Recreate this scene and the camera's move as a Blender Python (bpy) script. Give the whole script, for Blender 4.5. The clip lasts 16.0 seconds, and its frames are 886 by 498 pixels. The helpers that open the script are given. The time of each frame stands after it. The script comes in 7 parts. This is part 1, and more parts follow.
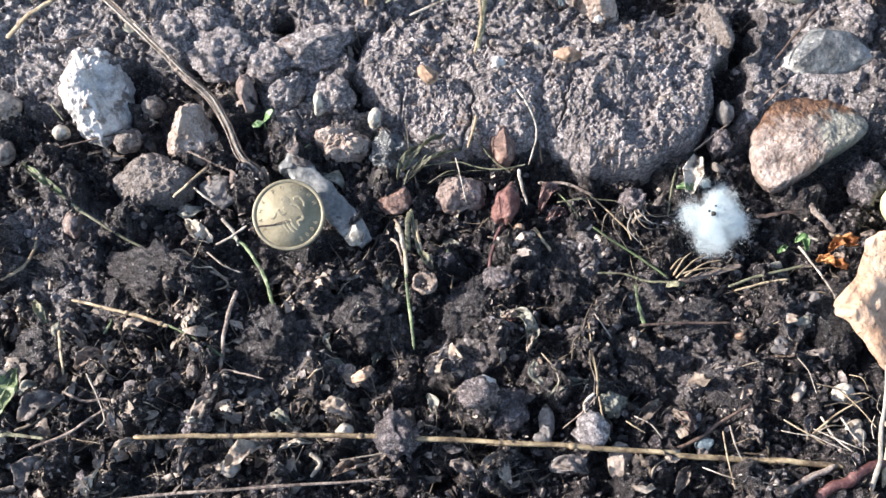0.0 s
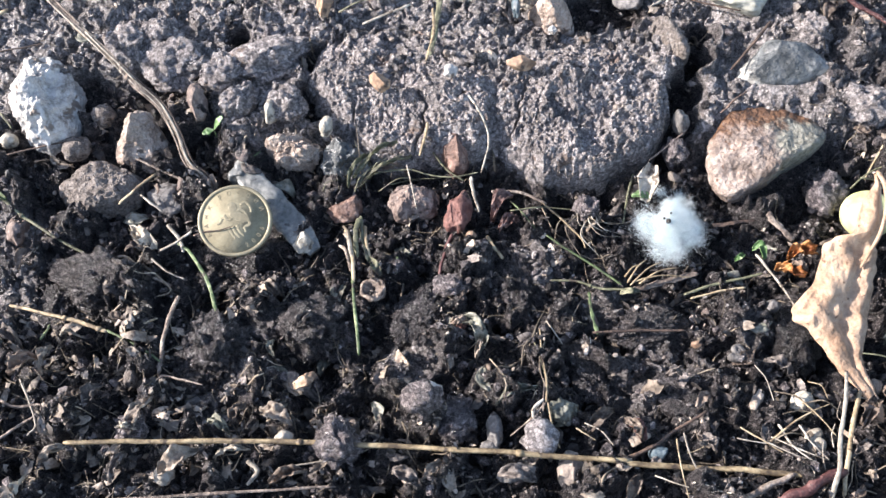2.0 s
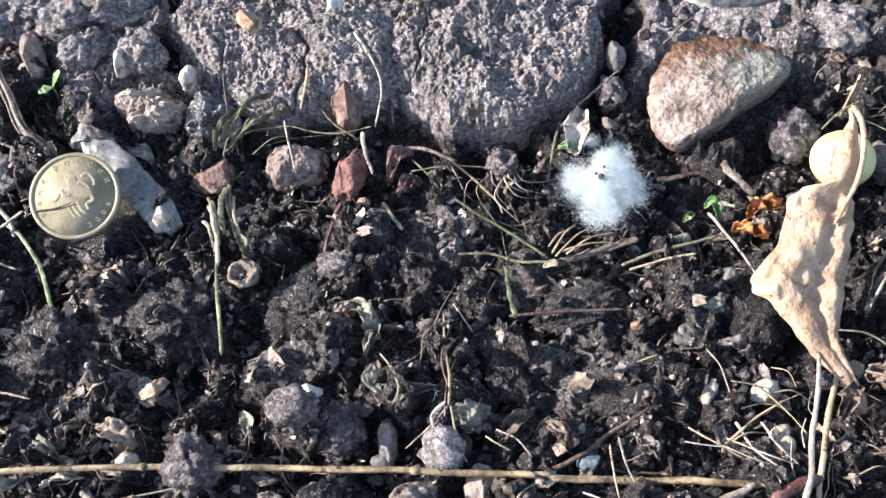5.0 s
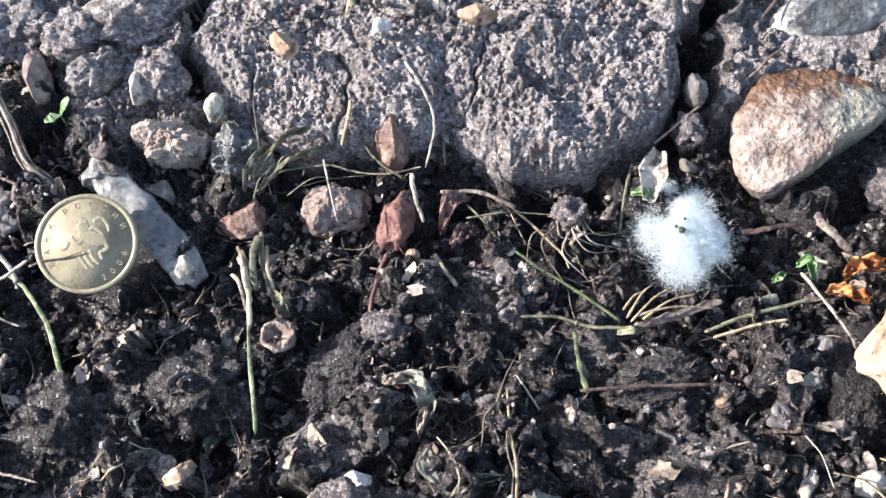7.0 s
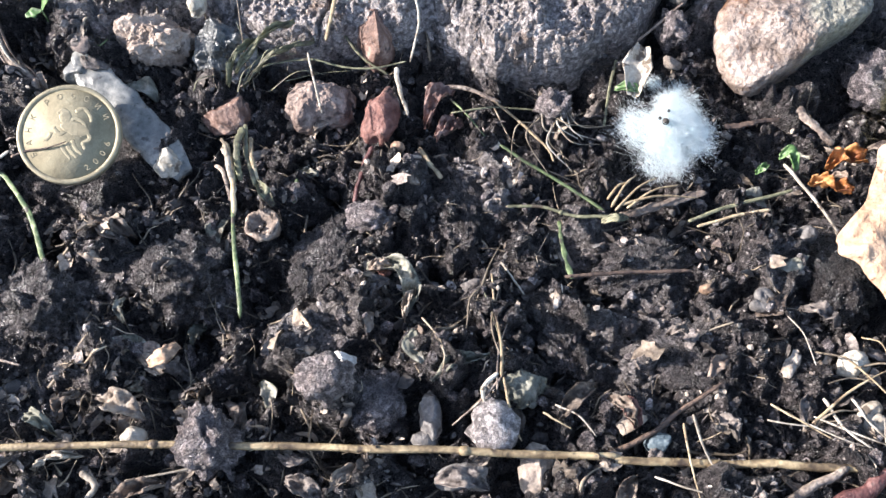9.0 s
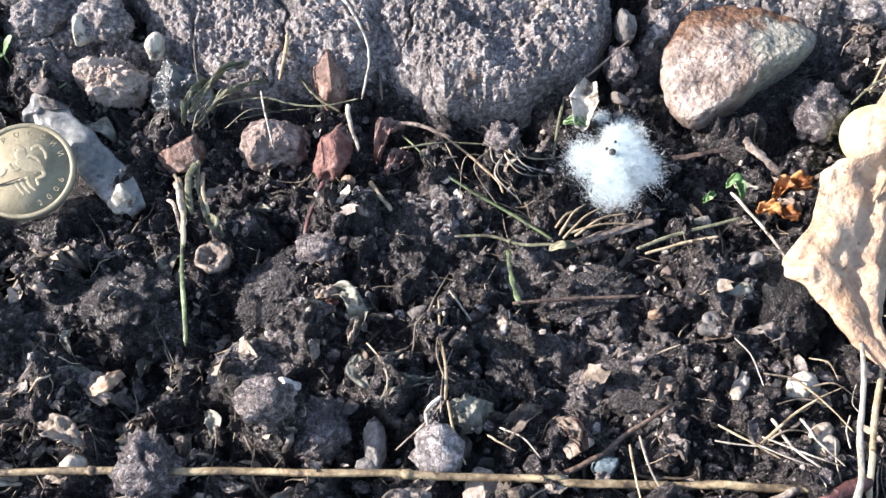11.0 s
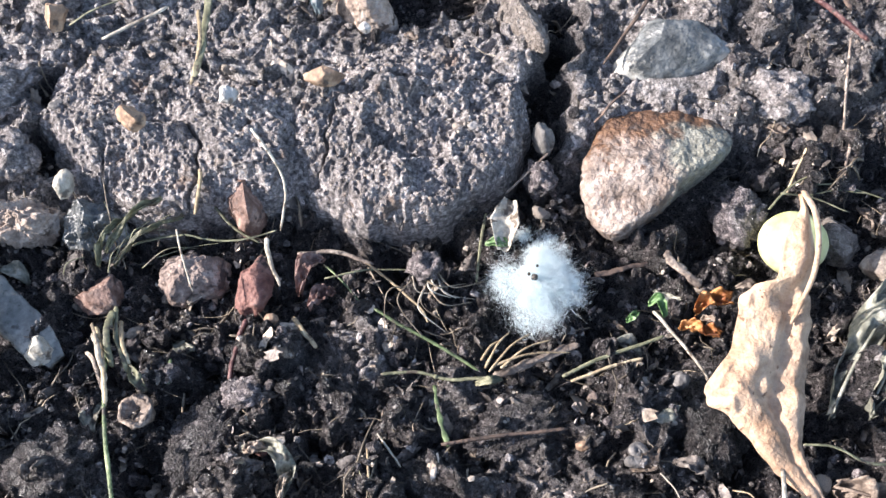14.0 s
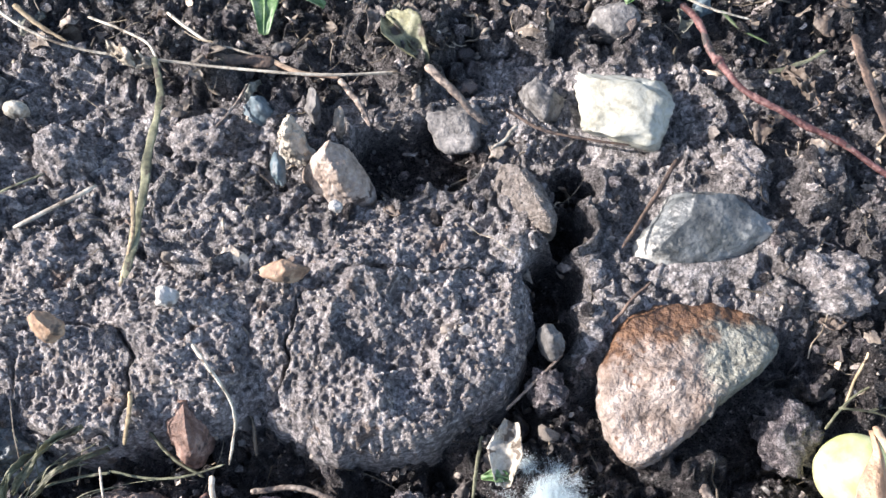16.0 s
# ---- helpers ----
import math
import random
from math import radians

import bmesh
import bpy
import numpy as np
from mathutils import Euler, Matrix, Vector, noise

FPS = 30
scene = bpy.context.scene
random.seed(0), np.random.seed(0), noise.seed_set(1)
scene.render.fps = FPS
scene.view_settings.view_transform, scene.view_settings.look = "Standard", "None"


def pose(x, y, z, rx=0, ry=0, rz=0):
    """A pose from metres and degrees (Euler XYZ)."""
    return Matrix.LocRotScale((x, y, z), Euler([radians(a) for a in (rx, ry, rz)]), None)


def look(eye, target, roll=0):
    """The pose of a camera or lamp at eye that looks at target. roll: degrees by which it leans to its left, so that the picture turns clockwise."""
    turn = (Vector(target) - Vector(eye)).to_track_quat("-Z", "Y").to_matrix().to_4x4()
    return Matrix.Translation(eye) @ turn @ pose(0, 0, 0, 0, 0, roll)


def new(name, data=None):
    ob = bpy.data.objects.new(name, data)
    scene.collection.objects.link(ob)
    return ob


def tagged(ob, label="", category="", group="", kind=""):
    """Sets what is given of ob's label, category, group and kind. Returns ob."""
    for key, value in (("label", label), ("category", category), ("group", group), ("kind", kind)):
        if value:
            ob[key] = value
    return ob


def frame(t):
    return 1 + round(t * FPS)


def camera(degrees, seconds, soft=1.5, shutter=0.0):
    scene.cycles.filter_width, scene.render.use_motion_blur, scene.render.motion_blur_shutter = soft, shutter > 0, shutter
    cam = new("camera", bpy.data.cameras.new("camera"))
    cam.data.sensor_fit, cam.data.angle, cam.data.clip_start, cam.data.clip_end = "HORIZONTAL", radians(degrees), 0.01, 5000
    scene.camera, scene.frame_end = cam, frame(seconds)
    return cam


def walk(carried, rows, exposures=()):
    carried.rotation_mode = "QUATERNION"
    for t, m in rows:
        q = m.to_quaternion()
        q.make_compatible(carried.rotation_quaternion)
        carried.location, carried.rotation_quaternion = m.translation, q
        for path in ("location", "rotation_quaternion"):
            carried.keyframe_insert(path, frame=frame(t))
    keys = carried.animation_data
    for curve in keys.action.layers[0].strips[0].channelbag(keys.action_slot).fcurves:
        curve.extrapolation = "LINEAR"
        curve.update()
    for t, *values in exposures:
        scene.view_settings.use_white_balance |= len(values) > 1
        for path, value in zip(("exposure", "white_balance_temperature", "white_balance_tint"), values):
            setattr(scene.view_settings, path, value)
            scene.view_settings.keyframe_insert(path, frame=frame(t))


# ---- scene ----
cam = camera(48.1, 16.0, soft=1.4)
METRES, EYE, TILT, LEAN, TURN = 0.29, 0.255, -68.0, 0.0, 0.0
ROWS = [
    (0.0, 0.0, 0.0, 0.0, 0.0, 0.0, -0.0),
    (0.5, 0.01, 0.0038, -0.0264, 0.28, 2.36, -0.28),
    (1.0, 0.014, 0.0082, -0.0428, 0.15, 3.67, -0.46),
    (1.5, 0.0228, 0.0188, -0.0591, 0.08, 4.02, -0.34),
    (2.0, 0.0468, 0.0229, -0.0621, 0.0, 4.31, -0.18),
    (2.5, 0.0572, 0.0199, -0.0541, 0.22, 4.37, 0.15),
    (3.0, 0.0588, 0.0274, -0.0474, 0.24, 4.37, 0.23),
    (3.5, 0.0445, 0.0605, -0.0575, 0.8, 4.29, 0.59),
    (4.0, 0.0778, 0.1146, -0.0684, 0.2, 4.17, 1.45),
    (4.5, 0.1519, 0.1599, -0.0786, -0.1, 4.44, 1.73),
    (5.0, 0.1341, 0.1832, -0.051, 0.2, 2.53, 1.99),
    (7.5, 0.0864, 0.2752, 0.0166, -0.66, 0.64, 1.08),
    (8.0, 0.0881, 0.2743, 0.0073, -0.91, 0.8, 1.1),
    (8.5, 0.0839, 0.2713, -0.0238, -1.43, -0.45, 1.11),
    (11.0, 0.1228, 0.2652, -0.093, -0.97, 5.39, 1.93),
    (11.5, 0.135, 0.2786, -0.0946, -1.02, 4.56, 1.69),
    (12.0, 0.1367, 0.2918, -0.0955, -1.12, 4.19, 1.26),
    (12.5, 0.1501, 0.2954, -0.0793, -1.54, 4.84, 1.53),
    (13.0, 0.1448, 0.2896, -0.055, -2.05, 4.42, 2.11),
    (13.5, 0.1373, 0.2848, -0.0156, -3.03, 4.2, 3.02),
    (14.0, 0.1482, 0.2588, 0.0285, -3.62, 2.48, 5.04),
    (14.5, 0.1524, 0.2625, 0.0937, -3.85, 5.0, 4.57),
    (15.0, 0.1491, 0.2957, 0.1319, -3.91, 5.09, 4.28),
    (15.5, 0.1588, 0.3297, 0.1441, -4.01, 4.27, 4.54),
    (16.0, 0.1696, 0.3778, 0.1469, -4.08, 4.62, 5.17),
]
walk(cam, [(t, pose(0, 0, EYE, TILT, LEAN, TURN) @ pose(METRES * x, METRES * y, METRES * z, 90 + pitch, roll, yaw)) for t, x, y, z, yaw, pitch, roll in ROWS],
     exposures=[(0.0, 1.13, 6750, 16), (4.5, 1.18, 6750, 16), (8.0, 1.30, 6750, 16), (13.5, 1.28, 6750, 16), (15.0, 1.10, 6650, 15), (16.0, 1.07, 6650, 15)])

# ---------- world, sun, exposure ----------
SUN = Vector((-0.90, 0.12, 0.43)).normalized()
world = bpy.data.worlds.new("sky")
scene.world = world
world.use_nodes = True
wn = world.node_tree.nodes
sky = wn.new("ShaderNodeTexSky")
sky.sky_type, sky.sun_disc = "NISHITA", False
sky.sun_elevation = math.asin(SUN.z)
sky.sun_rotation = math.atan2(SUN.x, SUN.y)
world.node_tree.links.new(sky.outputs[0], wn["Background"].inputs[0])
wn["Background"].inputs[1].default_value = 0.15
lamp = bpy.data.lights.new("sun", "SUN")
lamp.energy, lamp.angle, lamp.color = 5.0, radians(0.53), (1.0, 0.975, 0.95)
sun = new("sun", lamp)
sun.matrix_world = look(SUN * 3, (0, 0, 0))

# ---------- noise on arrays ----------
RNG = np.random.default_rng(7)
TABLE = RNG.random(4096)


def lattice(i, j, k):
    h = (np.asarray(i, np.int64) * 374761393 + np.asarray(j, np.int64) * 668265263 + np.asarray(k, np.int64) * 1442695041) & 0xFFFFFFFF
    h = ((h ^ (h >> 13)) * 1274126177) & 0xFFFFFFFF
    return TABLE[(h ^ (h >> 16)) & 4095]


def vnoise(x, y, z):
    """Smooth value noise in -1 to 1."""
    i, j, k = np.floor(x).astype(int), np.floor(y).astype(int), np.floor(z).astype(int)
    u, v, w = x - i, y - j, z - k
    u, v, w = u * u * (3 - 2 * u), v * v * (3 - 2 * v), w * w * (3 - 2 * w)
    total = 0
    for a, wa in ((0, 1 - u), (1, u)):
        for b, wb in ((0, 1 - v), (1, v)):
            for c, wc in ((0, 1 - w), (1, w)):
                total = total + wa * wb * wc * lattice(i + a, j + b, k + c)
    return total * 2 - 1


def fbm(x, y, z, octaves=4, gain=0.5):
    total, amp = 0, 1.0
    for o in range(octaves):
        f = 2.03 ** o
        total = total + amp * vnoise(x * f + 17.3 * o, y * f - 9.1 * o, z * f + 4.7 * o)
        amp *= gain
    return total


def crumbs(x, y, cell, seed, fill=0.75):
    """Heights of half-sunk round crumbs, one at most in each cell."""
    i, j = np.floor(x / cell).astype(int), np.floor(y / cell).astype(int)
    best = np.zeros_like(x)
    for a in (-1, 0, 1):
        for b in (-1, 0, 1):
            ci, cj = i + a, j + b
            px = (ci + lattice(ci, cj, seed)) * cell
            py = (cj + lattice(ci, cj, seed + 1)) * cell
            size = lattice(ci, cj, seed + 2)
            r = cell * (0.25 + 0.5 * size) * (lattice(ci, cj, seed + 3) < fill)
            d2 = (x - px) ** 2 + (y - py) ** 2
            best = np.maximum(best, np.sqrt(np.maximum(r * r - d2, 0)) * (0.5 + 0.7 * size))
    return best


def smooth(a, lo, hi):
    s = np.clip((a - lo) / (hi - lo), 0, 1)
    return s * s * (3 - 2 * s)


def lie(y):
    """The lie of the land, without clods."""
    return np.interp(y, [0, 0.06, 0.10, 0.12, 0.15, 0.25], [0.006, 0.004, -0.001, -0.001, 0.004, 0.005])


# beds of lying things, cracks, and pits dug to imitate shade: place, reach, depth
BEDS_AND_SHADE_PITS = [(0.1074, 0.0853, 0.009, -0.001), (-0.0421, 0.1103, 0.0115, 0.0005), (-0.0322, 0.1173, 0.009, -0.001), (0.0746, 0.1125, 0.010, -0.001), (0.1043, 0.1336, 0.014, -0.001), (0.1017, 0.1856, 0.010, 0.0), (0.1108, 0.1596, 0.010, 0.0), (0.1310, 0.1172, 0.008, -0.001), (0.0890, 0.1715, 0.0045, -0.006), (0.0560, 0.1800, 0.0080, -0.008), (0.0655, 0.1812, 0.0080, -0.007), (0.0862, 0.1628, 0.005, -0.011), (0.0827, 0.1533, 0.0055, -0.012), (0.0805, 0.1452, 0.0055, -0.012), (0.0770, 0.1381, 0.0055, -0.011), (0.0726, 0.1317, 0.005, -0.009), (-0.0201, 0.1645, 0.004, -0.006), (-0.0229, 0.1502, 0.006, -0.008), (-0.0470, 0.1710, 0.0035, -0.008), (-0.0458, 0.1643, 0.003, -0.007), (-0.0234, 0.1643, 0.004, -0.006), (-0.0885, 0.1524, 0.006, -0.006), (-0.0697, 0.1552, 0.006, -0.006)]


# pits, some dug for shade under the concrete's edge, and the clods: place, reach
HOLLOWS = [(-0.017, 0.088, 0.0043), (-0.005, 0.079, 0.0050), (0.005, 0.093, 0.0051), (0.006, 0.101, 0.0034), (0.029, 0.083, 0.0031), (-0.021, 0.082, 0.0031), (0.100, 0.076, 0.0040), (0.106, 0.072, 0.0034), (0.058, 0.076, 0.0034), (-0.075, 0.078, 0.0063), (-0.066, 0.061, 0.0057), (-0.071, 0.044, 0.0046), (-0.090, 0.043, 0.0040), (-0.113, 0.078, 0.0043), (-0.016, 0.069, 0.0069), (-0.005, 0.059, 0.0071), (-0.022, 0.061, 0.0040), (0.017, 0.058, 0.0037), (-0.023, 0.044, 0.0043), (0.000, 0.039, 0.0051), (0.020, 0.041, 0.0051), (0.090, 0.108, 0.0037), (-0.046, 0.089, 0.0034), (-0.089, 0.095, 0.0034), (-0.018, 0.112, 0.0034), (0.036, 0.124, 0.0045), (-0.060, 0.134, 0.0035), (-0.090, 0.131, 0.0040), (0.046, 0.1190, 0.0045), (0.028, 0.1225, 0.0040), (0.059, 0.1215, 0.0040), (-0.0005, 0.1285, 0.0035)]
MOUNDS = [(-0.031, 0.084, 0.0060), (-0.014, 0.082, 0.0031), (0.012, 0.084, 0.0057), (0.013, 0.076, 0.0040), (0.022, 0.081, 0.0043), (-0.033, 0.074, 0.0064), (0.033, 0.096, 0.0050), (-0.036, 0.073, 0.0069), (0.008, 0.059, 0.0040), (0.014, 0.070, 0.0051), (0.019, 0.055, 0.0040), (0.048, 0.086, 0.0049), (0.063, 0.085, 0.0049), (0.079, 0.079, 0.0079), (0.097, 0.071, 0.0034), (0.105, 0.078, 0.0037), (-0.109, 0.073, 0.0060), (-0.091, 0.066, 0.0051), (-0.046, 0.071, 0.0054), (0.041, 0.070, 0.0049), (0.067, 0.067, 0.0086), (-0.082, 0.097, 0.0057), (-0.058, 0.092, 0.0043), (-0.100, 0.085, 0.0049), (0.060, 0.100, 0.0045), (-0.112, 0.098, 0.0050)]


# patches of smoother earth, some dried, some paled for sunlit soil: place, reach, strength
DRIED_AND_LIT = [(-0.1085, 0.1096, 0.013, 0.8), (-0.1036, 0.0942, 0.013, 0.75), (-0.0816, 0.0959, 0.010, 0.75), (-0.0187, 0.0828, 0.008, 0.3), (0.0369, 0.0998, 0.010, 0.7), (0.0690, 0.0673, 0.015, 0.3), (-0.0420, 0.0685, 0.010, 0.6), (0.0049, 0.0719, 0.009, 0.5), (0.0967, 0.0774, 0.009, 0.4), (0.0580, 0.0885, 0.008, 0.3)]


def crust_edge(x):
    return 0.136 + 0.006 * smooth(x, 0.07, 0.10) + 0.018 * smooth(-x, 0.045, 0.06)


def rise(x, y):
    """The lie of the land with the step up to the crust."""
    return lie(y) + 0.0045 * smooth(y - crust_edge(x), -0.006, 0.006)


def crust_mask(x, y):
    """1 where dry grey crust covers the earth, 0 where black humus lies or a shade pit is darkened."""
    o = x * 0
    near = smooth(y - crust_edge(x) - 0.010 * vnoise(x * 35, y * 35, o + 2.5), -0.006, 0.006)
    back = smooth(y - 0.022 * smooth(-x, -0.02, 0.02) - 0.012 * fbm(x * 60, y * 60, o + 6.5, 3), 0.192, 0.206)
    side = smooth(x - 0.010 * fbm(x * 60, y * 60, o + 1.5, 3), 0.110, 0.130)
    c = near * (1 - 0.8 * back) * (1 - 0.6 * side)
    wild = 0.005 * fbm(x * 170, y * 170, o + 3.5, 2)
    for a, b, r, k in DRIED_AND_LIT:
        c = np.maximum(c, k * (1 - smooth(np.hypot(x - a, y - b) + wild, r * 0.4, r * 1.15)))
    # deep cracks and shade pits take the black humus colour, so shade reads darker
    for a, b, r, k in BEDS_AND_SHADE_PITS:
        if k < -0.005:
            c = c * smooth(np.hypot(x - a, y - b), r * 0.8, r * 1.35)
    away = smooth(np.hypot(x - 0.02, y - 0.12), 0.19, 0.30)
    return c * (1 - away) + away * np.clip(0.35 + 0.3 * fbm(x * 2.1, y * 2.1, o + 5.5, 3), 0, 1)


def billow(x, y, z):
    return np.abs(vnoise(x, y, z)) * 2 - 0.7


def relief(x, y):
    """The earth's height with all its clods and pits."""
    x, y = np.asarray(x, float), np.asarray(y, float)
    o = x * 0
    near = 1 - smooth(np.hypot(x - 0.02, y - 0.12), 0.19, 0.30)
    c = crust_mask(x, y)
    wx = x + 0.0022 * vnoise(x * 230, y * 230, o + 8) + 0.0009 * vnoise(x * 620, y * 620, o + 4)
    wy = y + 0.0022 * vnoise(x * 230, y * 230, o + 31) + 0.0009 * vnoise(x * 620, y * 620, o + 14)
    humus = 0.0030 * fbm(x * 42, y * 42, o, 2) + 0.0024 * billow(wx * 125, wy * 125, o + 5) + 0.0017 * billow(wx * 290, wy * 290, o + 2) + 0.0009 * billow(wx * 620, wy * 620, o + 3) + 0.0006 * vnoise(x * 1100, y * 1100, o + 23)
    ragged = 0.0022 * fbm(x * 210, y * 210, o + 7.5, 2)
    for k, (a, b, r) in enumerate(HOLLOWS + MOUNDS):
        swell = 1 - smooth(np.hypot(x - a, y - b) + ragged, r * 0.35, r * 1.35)
        humus = humus + (-0.0062 if k < len(HOLLOWS) else 0.0030) * swell
    humus = humus + 1.1 * crumbs(wx, wy, 0.0100, 11, 0.45) + 0.8 * crumbs(wx, wy, 0.0045, 41, 0.5) + 0.6 * crumbs(wx, wy, 0.0022, 71, 0.6) - 0.0025
    dry = 0.0022 * fbm(x * 50, y * 50, o + 9, 3) + 0.0010 * billow(wx * 170, wy * 170, o + 7) + 0.0011 * billow(wx * 390, wy * 390, o + 17) + 0.0007 * vnoise(wx * 760, wy * 760, o + 3) + 0.0005 * vnoise(x * 1250, y * 1250, o + 43) + 0.4 * crumbs(wx, wy, 0.0055, 101, 0.2) + 0.4 * crumbs(wx, wy, 0.0019, 131, 0.35) - 0.45 * crumbs(wx, wy, 0.0060, 161, 0.3) - 0.28 * crumbs(wx, wy, 0.0026, 191, 0.4)
    far = 0.5 * fbm(x * 0.05, y * 0.05, o + 1, 3) * smooth(np.hypot(x, y), 3, 30)
    rough = humus * (1 - c) + dry * c
    for a, b, r, k in BEDS_AND_SHADE_PITS:
        rough = rough + (k - rough) * (1 - smooth(np.hypot(x - a, y - b), r * 0.7, r * 1.15))
    return rise(x, y) * near + rough * near + far


def axis(lo, hi, step):
    core = np.arange(lo, hi, step)
    reach = np.cumsum(step * 1.3 ** np.arange(1, 60))
    reach = reach[reach < 400]
    return np.concatenate([lo - reach[::-1], core, core[-1] + reach])


XS, YS = axis(-0.150, 0.185, 0.00041), axis(0.015, 0.240, 0.00041)
SHEET_X, SHEET_Y = np.meshgrid(XS, YS)
SHEET_Z, SHEET_CRUST = relief(SHEET_X, SHEET_Y), crust_mask(SHEET_X, SHEET_Y)


def sample(grid, x, y):
    """Reads a grid over the ground between its nodes."""
    x, y = np.asarray(x, float), np.asarray(y, float)
    i, j = np.clip(np.searchsorted(XS, x) - 1, 0, len(XS) - 2), np.clip(np.searchsorted(YS, y) - 1, 0, len(YS) - 2)
    u, v = (x - XS[i]) / (XS[i + 1] - XS[i]), (y - YS[j]) / (YS[j + 1] - YS[j])
    return (grid[j, i] * (1 - u) + grid[j, i + 1] * u) * (1 - v) + (grid[j + 1, i] * (1 - u) + grid[j + 1, i + 1] * u) * v


def land(x, y):
    return sample(SHEET_Z, x, y)


def land_at(x, y):
    return float(rise(x, y)) + 0.001


def seat(x, y, reach):
    """The earth's mean height under something of that reach."""
    a = np.linspace(0, 2 * math.pi, 9)[:-1]
    px = np.concatenate([[x], x + 0.35 * reach * np.cos(a), x + 0.7 * reach * np.cos(a)])
    py = np.concatenate([[y], y + 0.35 * reach * np.sin(a), y + 0.7 * reach * np.sin(a)])
    return float(np.mean(land(px, py)))


# ---------- materials ----------
def material(name, colours, scale=200.0, rough=(0.7, 0.9), bump=0.3, bump_scale=None, detail=6.0, metallic=0.0,
             spots=None, translucent=0.0, specular=0.5, stretch=(1, 1, 1), vary=0.0, streaks=False, bump_size=0.0010, island=None, patch=None):
    """A surface of two or three colours mixed by a coarse and a fine noise, with fine relief and uneven gloss."""
    m = bpy.data.materials.new(name)
    m.use_nodes = True
    t, n = m.node_tree, m.node_tree.nodes
    bsdf = n["Principled BSDF"]
    co, mp = n.new("ShaderNodeTexCoord"), n.new("ShaderNodeMapping")
    mp.inputs["Scale"].default_value = stretch
    t.links.new(co.outputs["Object"], mp.inputs["Vector"])

    def tex(s, d, w=0.0):
        node = n.new("ShaderNodeTexNoise")
        node.inputs["Scale"].default_value, node.inputs["Detail"].default_value = s, d
        node.inputs["Roughness"].default_value, node.inputs["Distortion"].default_value = 0.62, w
        t.links.new(mp.outputs[0], node.inputs["Vector"])
        return node

    coarse, fine = tex(scale, detail, 0.6), tex(scale * 6, 4)
    mix = n.new("ShaderNodeMath")
    mix.operation = "MULTIPLY_ADD"
    t.links.new(fine.outputs["Fac"], mix.inputs[0])
    mix.inputs[1].default_value = 0.45
    t.links.new(coarse.outputs["Fac"], mix.inputs[2])
    ramp = n.new("ShaderNodeValToRGB")
    lo, hi = 0.55, 0.90
    while len(ramp.color_ramp.elements) < len(colours):
        ramp.color_ramp.elements.new(0.5)
    for k, c in enumerate(colours):
        ramp.color_ramp.elements[k].position = lo + (hi - lo) * k / max(1, len(colours) - 1)
        ramp.color_ramp.elements[k].color = (*c, 1)
    t.links.new(mix.outputs[0], ramp.inputs[0])
    colour = ramp.outputs[0]
    if vary:
        info, hsv = n.new("ShaderNodeObjectInfo"), n.new("ShaderNodeHueSaturation")
        rng = n.new("ShaderNodeMapRange")
        rng.inputs["To Min"].default_value, rng.inputs["To Max"].default_value = 1 - vary, 1 + vary
        t.links.new(info.outputs["Random"], rng.inputs["Value"])
        t.links.new(rng.outputs[0], hsv.inputs["Value"])
        t.links.new(colour, hsv.inputs["Color"])
        colour = hsv.outputs[0]
    if patch:
        size, lo, hi = patch
        big, hsv, rng = tex(size, 5, 0.8), n.new("ShaderNodeHueSaturation"), n.new("ShaderNodeMapRange")
        rng.inputs["From Min"].default_value, rng.inputs["From Max"].default_value = 0.36, 0.64
        rng.inputs["To Min"].default_value, rng.inputs["To Max"].default_value = lo, hi
        t.links.new(big.outputs["Fac"], rng.inputs["Value"])
        t.links.new(rng.outputs[0], hsv.inputs["Value"])
        t.links.new(colour, hsv.inputs["Color"])
        colour = hsv.outputs[0]
    if island:
        geo, hsv, rng, bend = n.new("ShaderNodeNewGeometry"), n.new("ShaderNodeHueSaturation"), n.new("ShaderNodeMapRange"), n.new("ShaderNodeMath")
        bend.operation = "POWER"
        bend.inputs[1].default_value = 3.0
        t.links.new(geo.outputs["Random Per Island"], bend.inputs[0])
        rng.inputs["To Min"].default_value, rng.inputs["To Max"].default_value = island
        t.links.new(bend.outputs[0], rng.inputs["Value"])
        t.links.new(rng.outputs[0], hsv.inputs["Value"])
        t.links.new(colour, hsv.inputs["Color"])
        colour = hsv.outputs[0]
    if spots:
        size, amount, tone = spots
        sp, cut, blend = tex(size, 3), n.new("ShaderNodeMapRange"), n.new("ShaderNodeMix")
        blend.data_type = "RGBA"
        cut.inputs["From Min"].default_value, cut.inputs["From Max"].default_value = 1 - amount, 1 - amount + 0.06
        t.links.new(sp.outputs["Fac"], cut.inputs["Value"])
        t.links.new(cut.outputs[0], blend.inputs["Factor"])
        t.links.new(colour, blend.inputs["A"])
        blend.inputs["B"].default_value = (*tone, 1)
        colour = blend.outputs["Result"]
    if streaks:
        attr, add, hsv = n.new("ShaderNodeAttribute"), n.new("ShaderNodeMath"), n.new("ShaderNodeHueSaturation")
        attr.attribute_name, add.inputs[1].default_value = "streak", 1.0
        t.links.new(attr.outputs["Fac"], add.inputs[0])
        t.links.new(add.outputs[0], hsv.inputs["Value"])
        t.links.new(colour, hsv.inputs["Color"])
        colour = hsv.outputs[0]
    t.links.new(colour, bsdf.inputs["Base Color"])
    gloss = n.new("ShaderNodeMapRange")
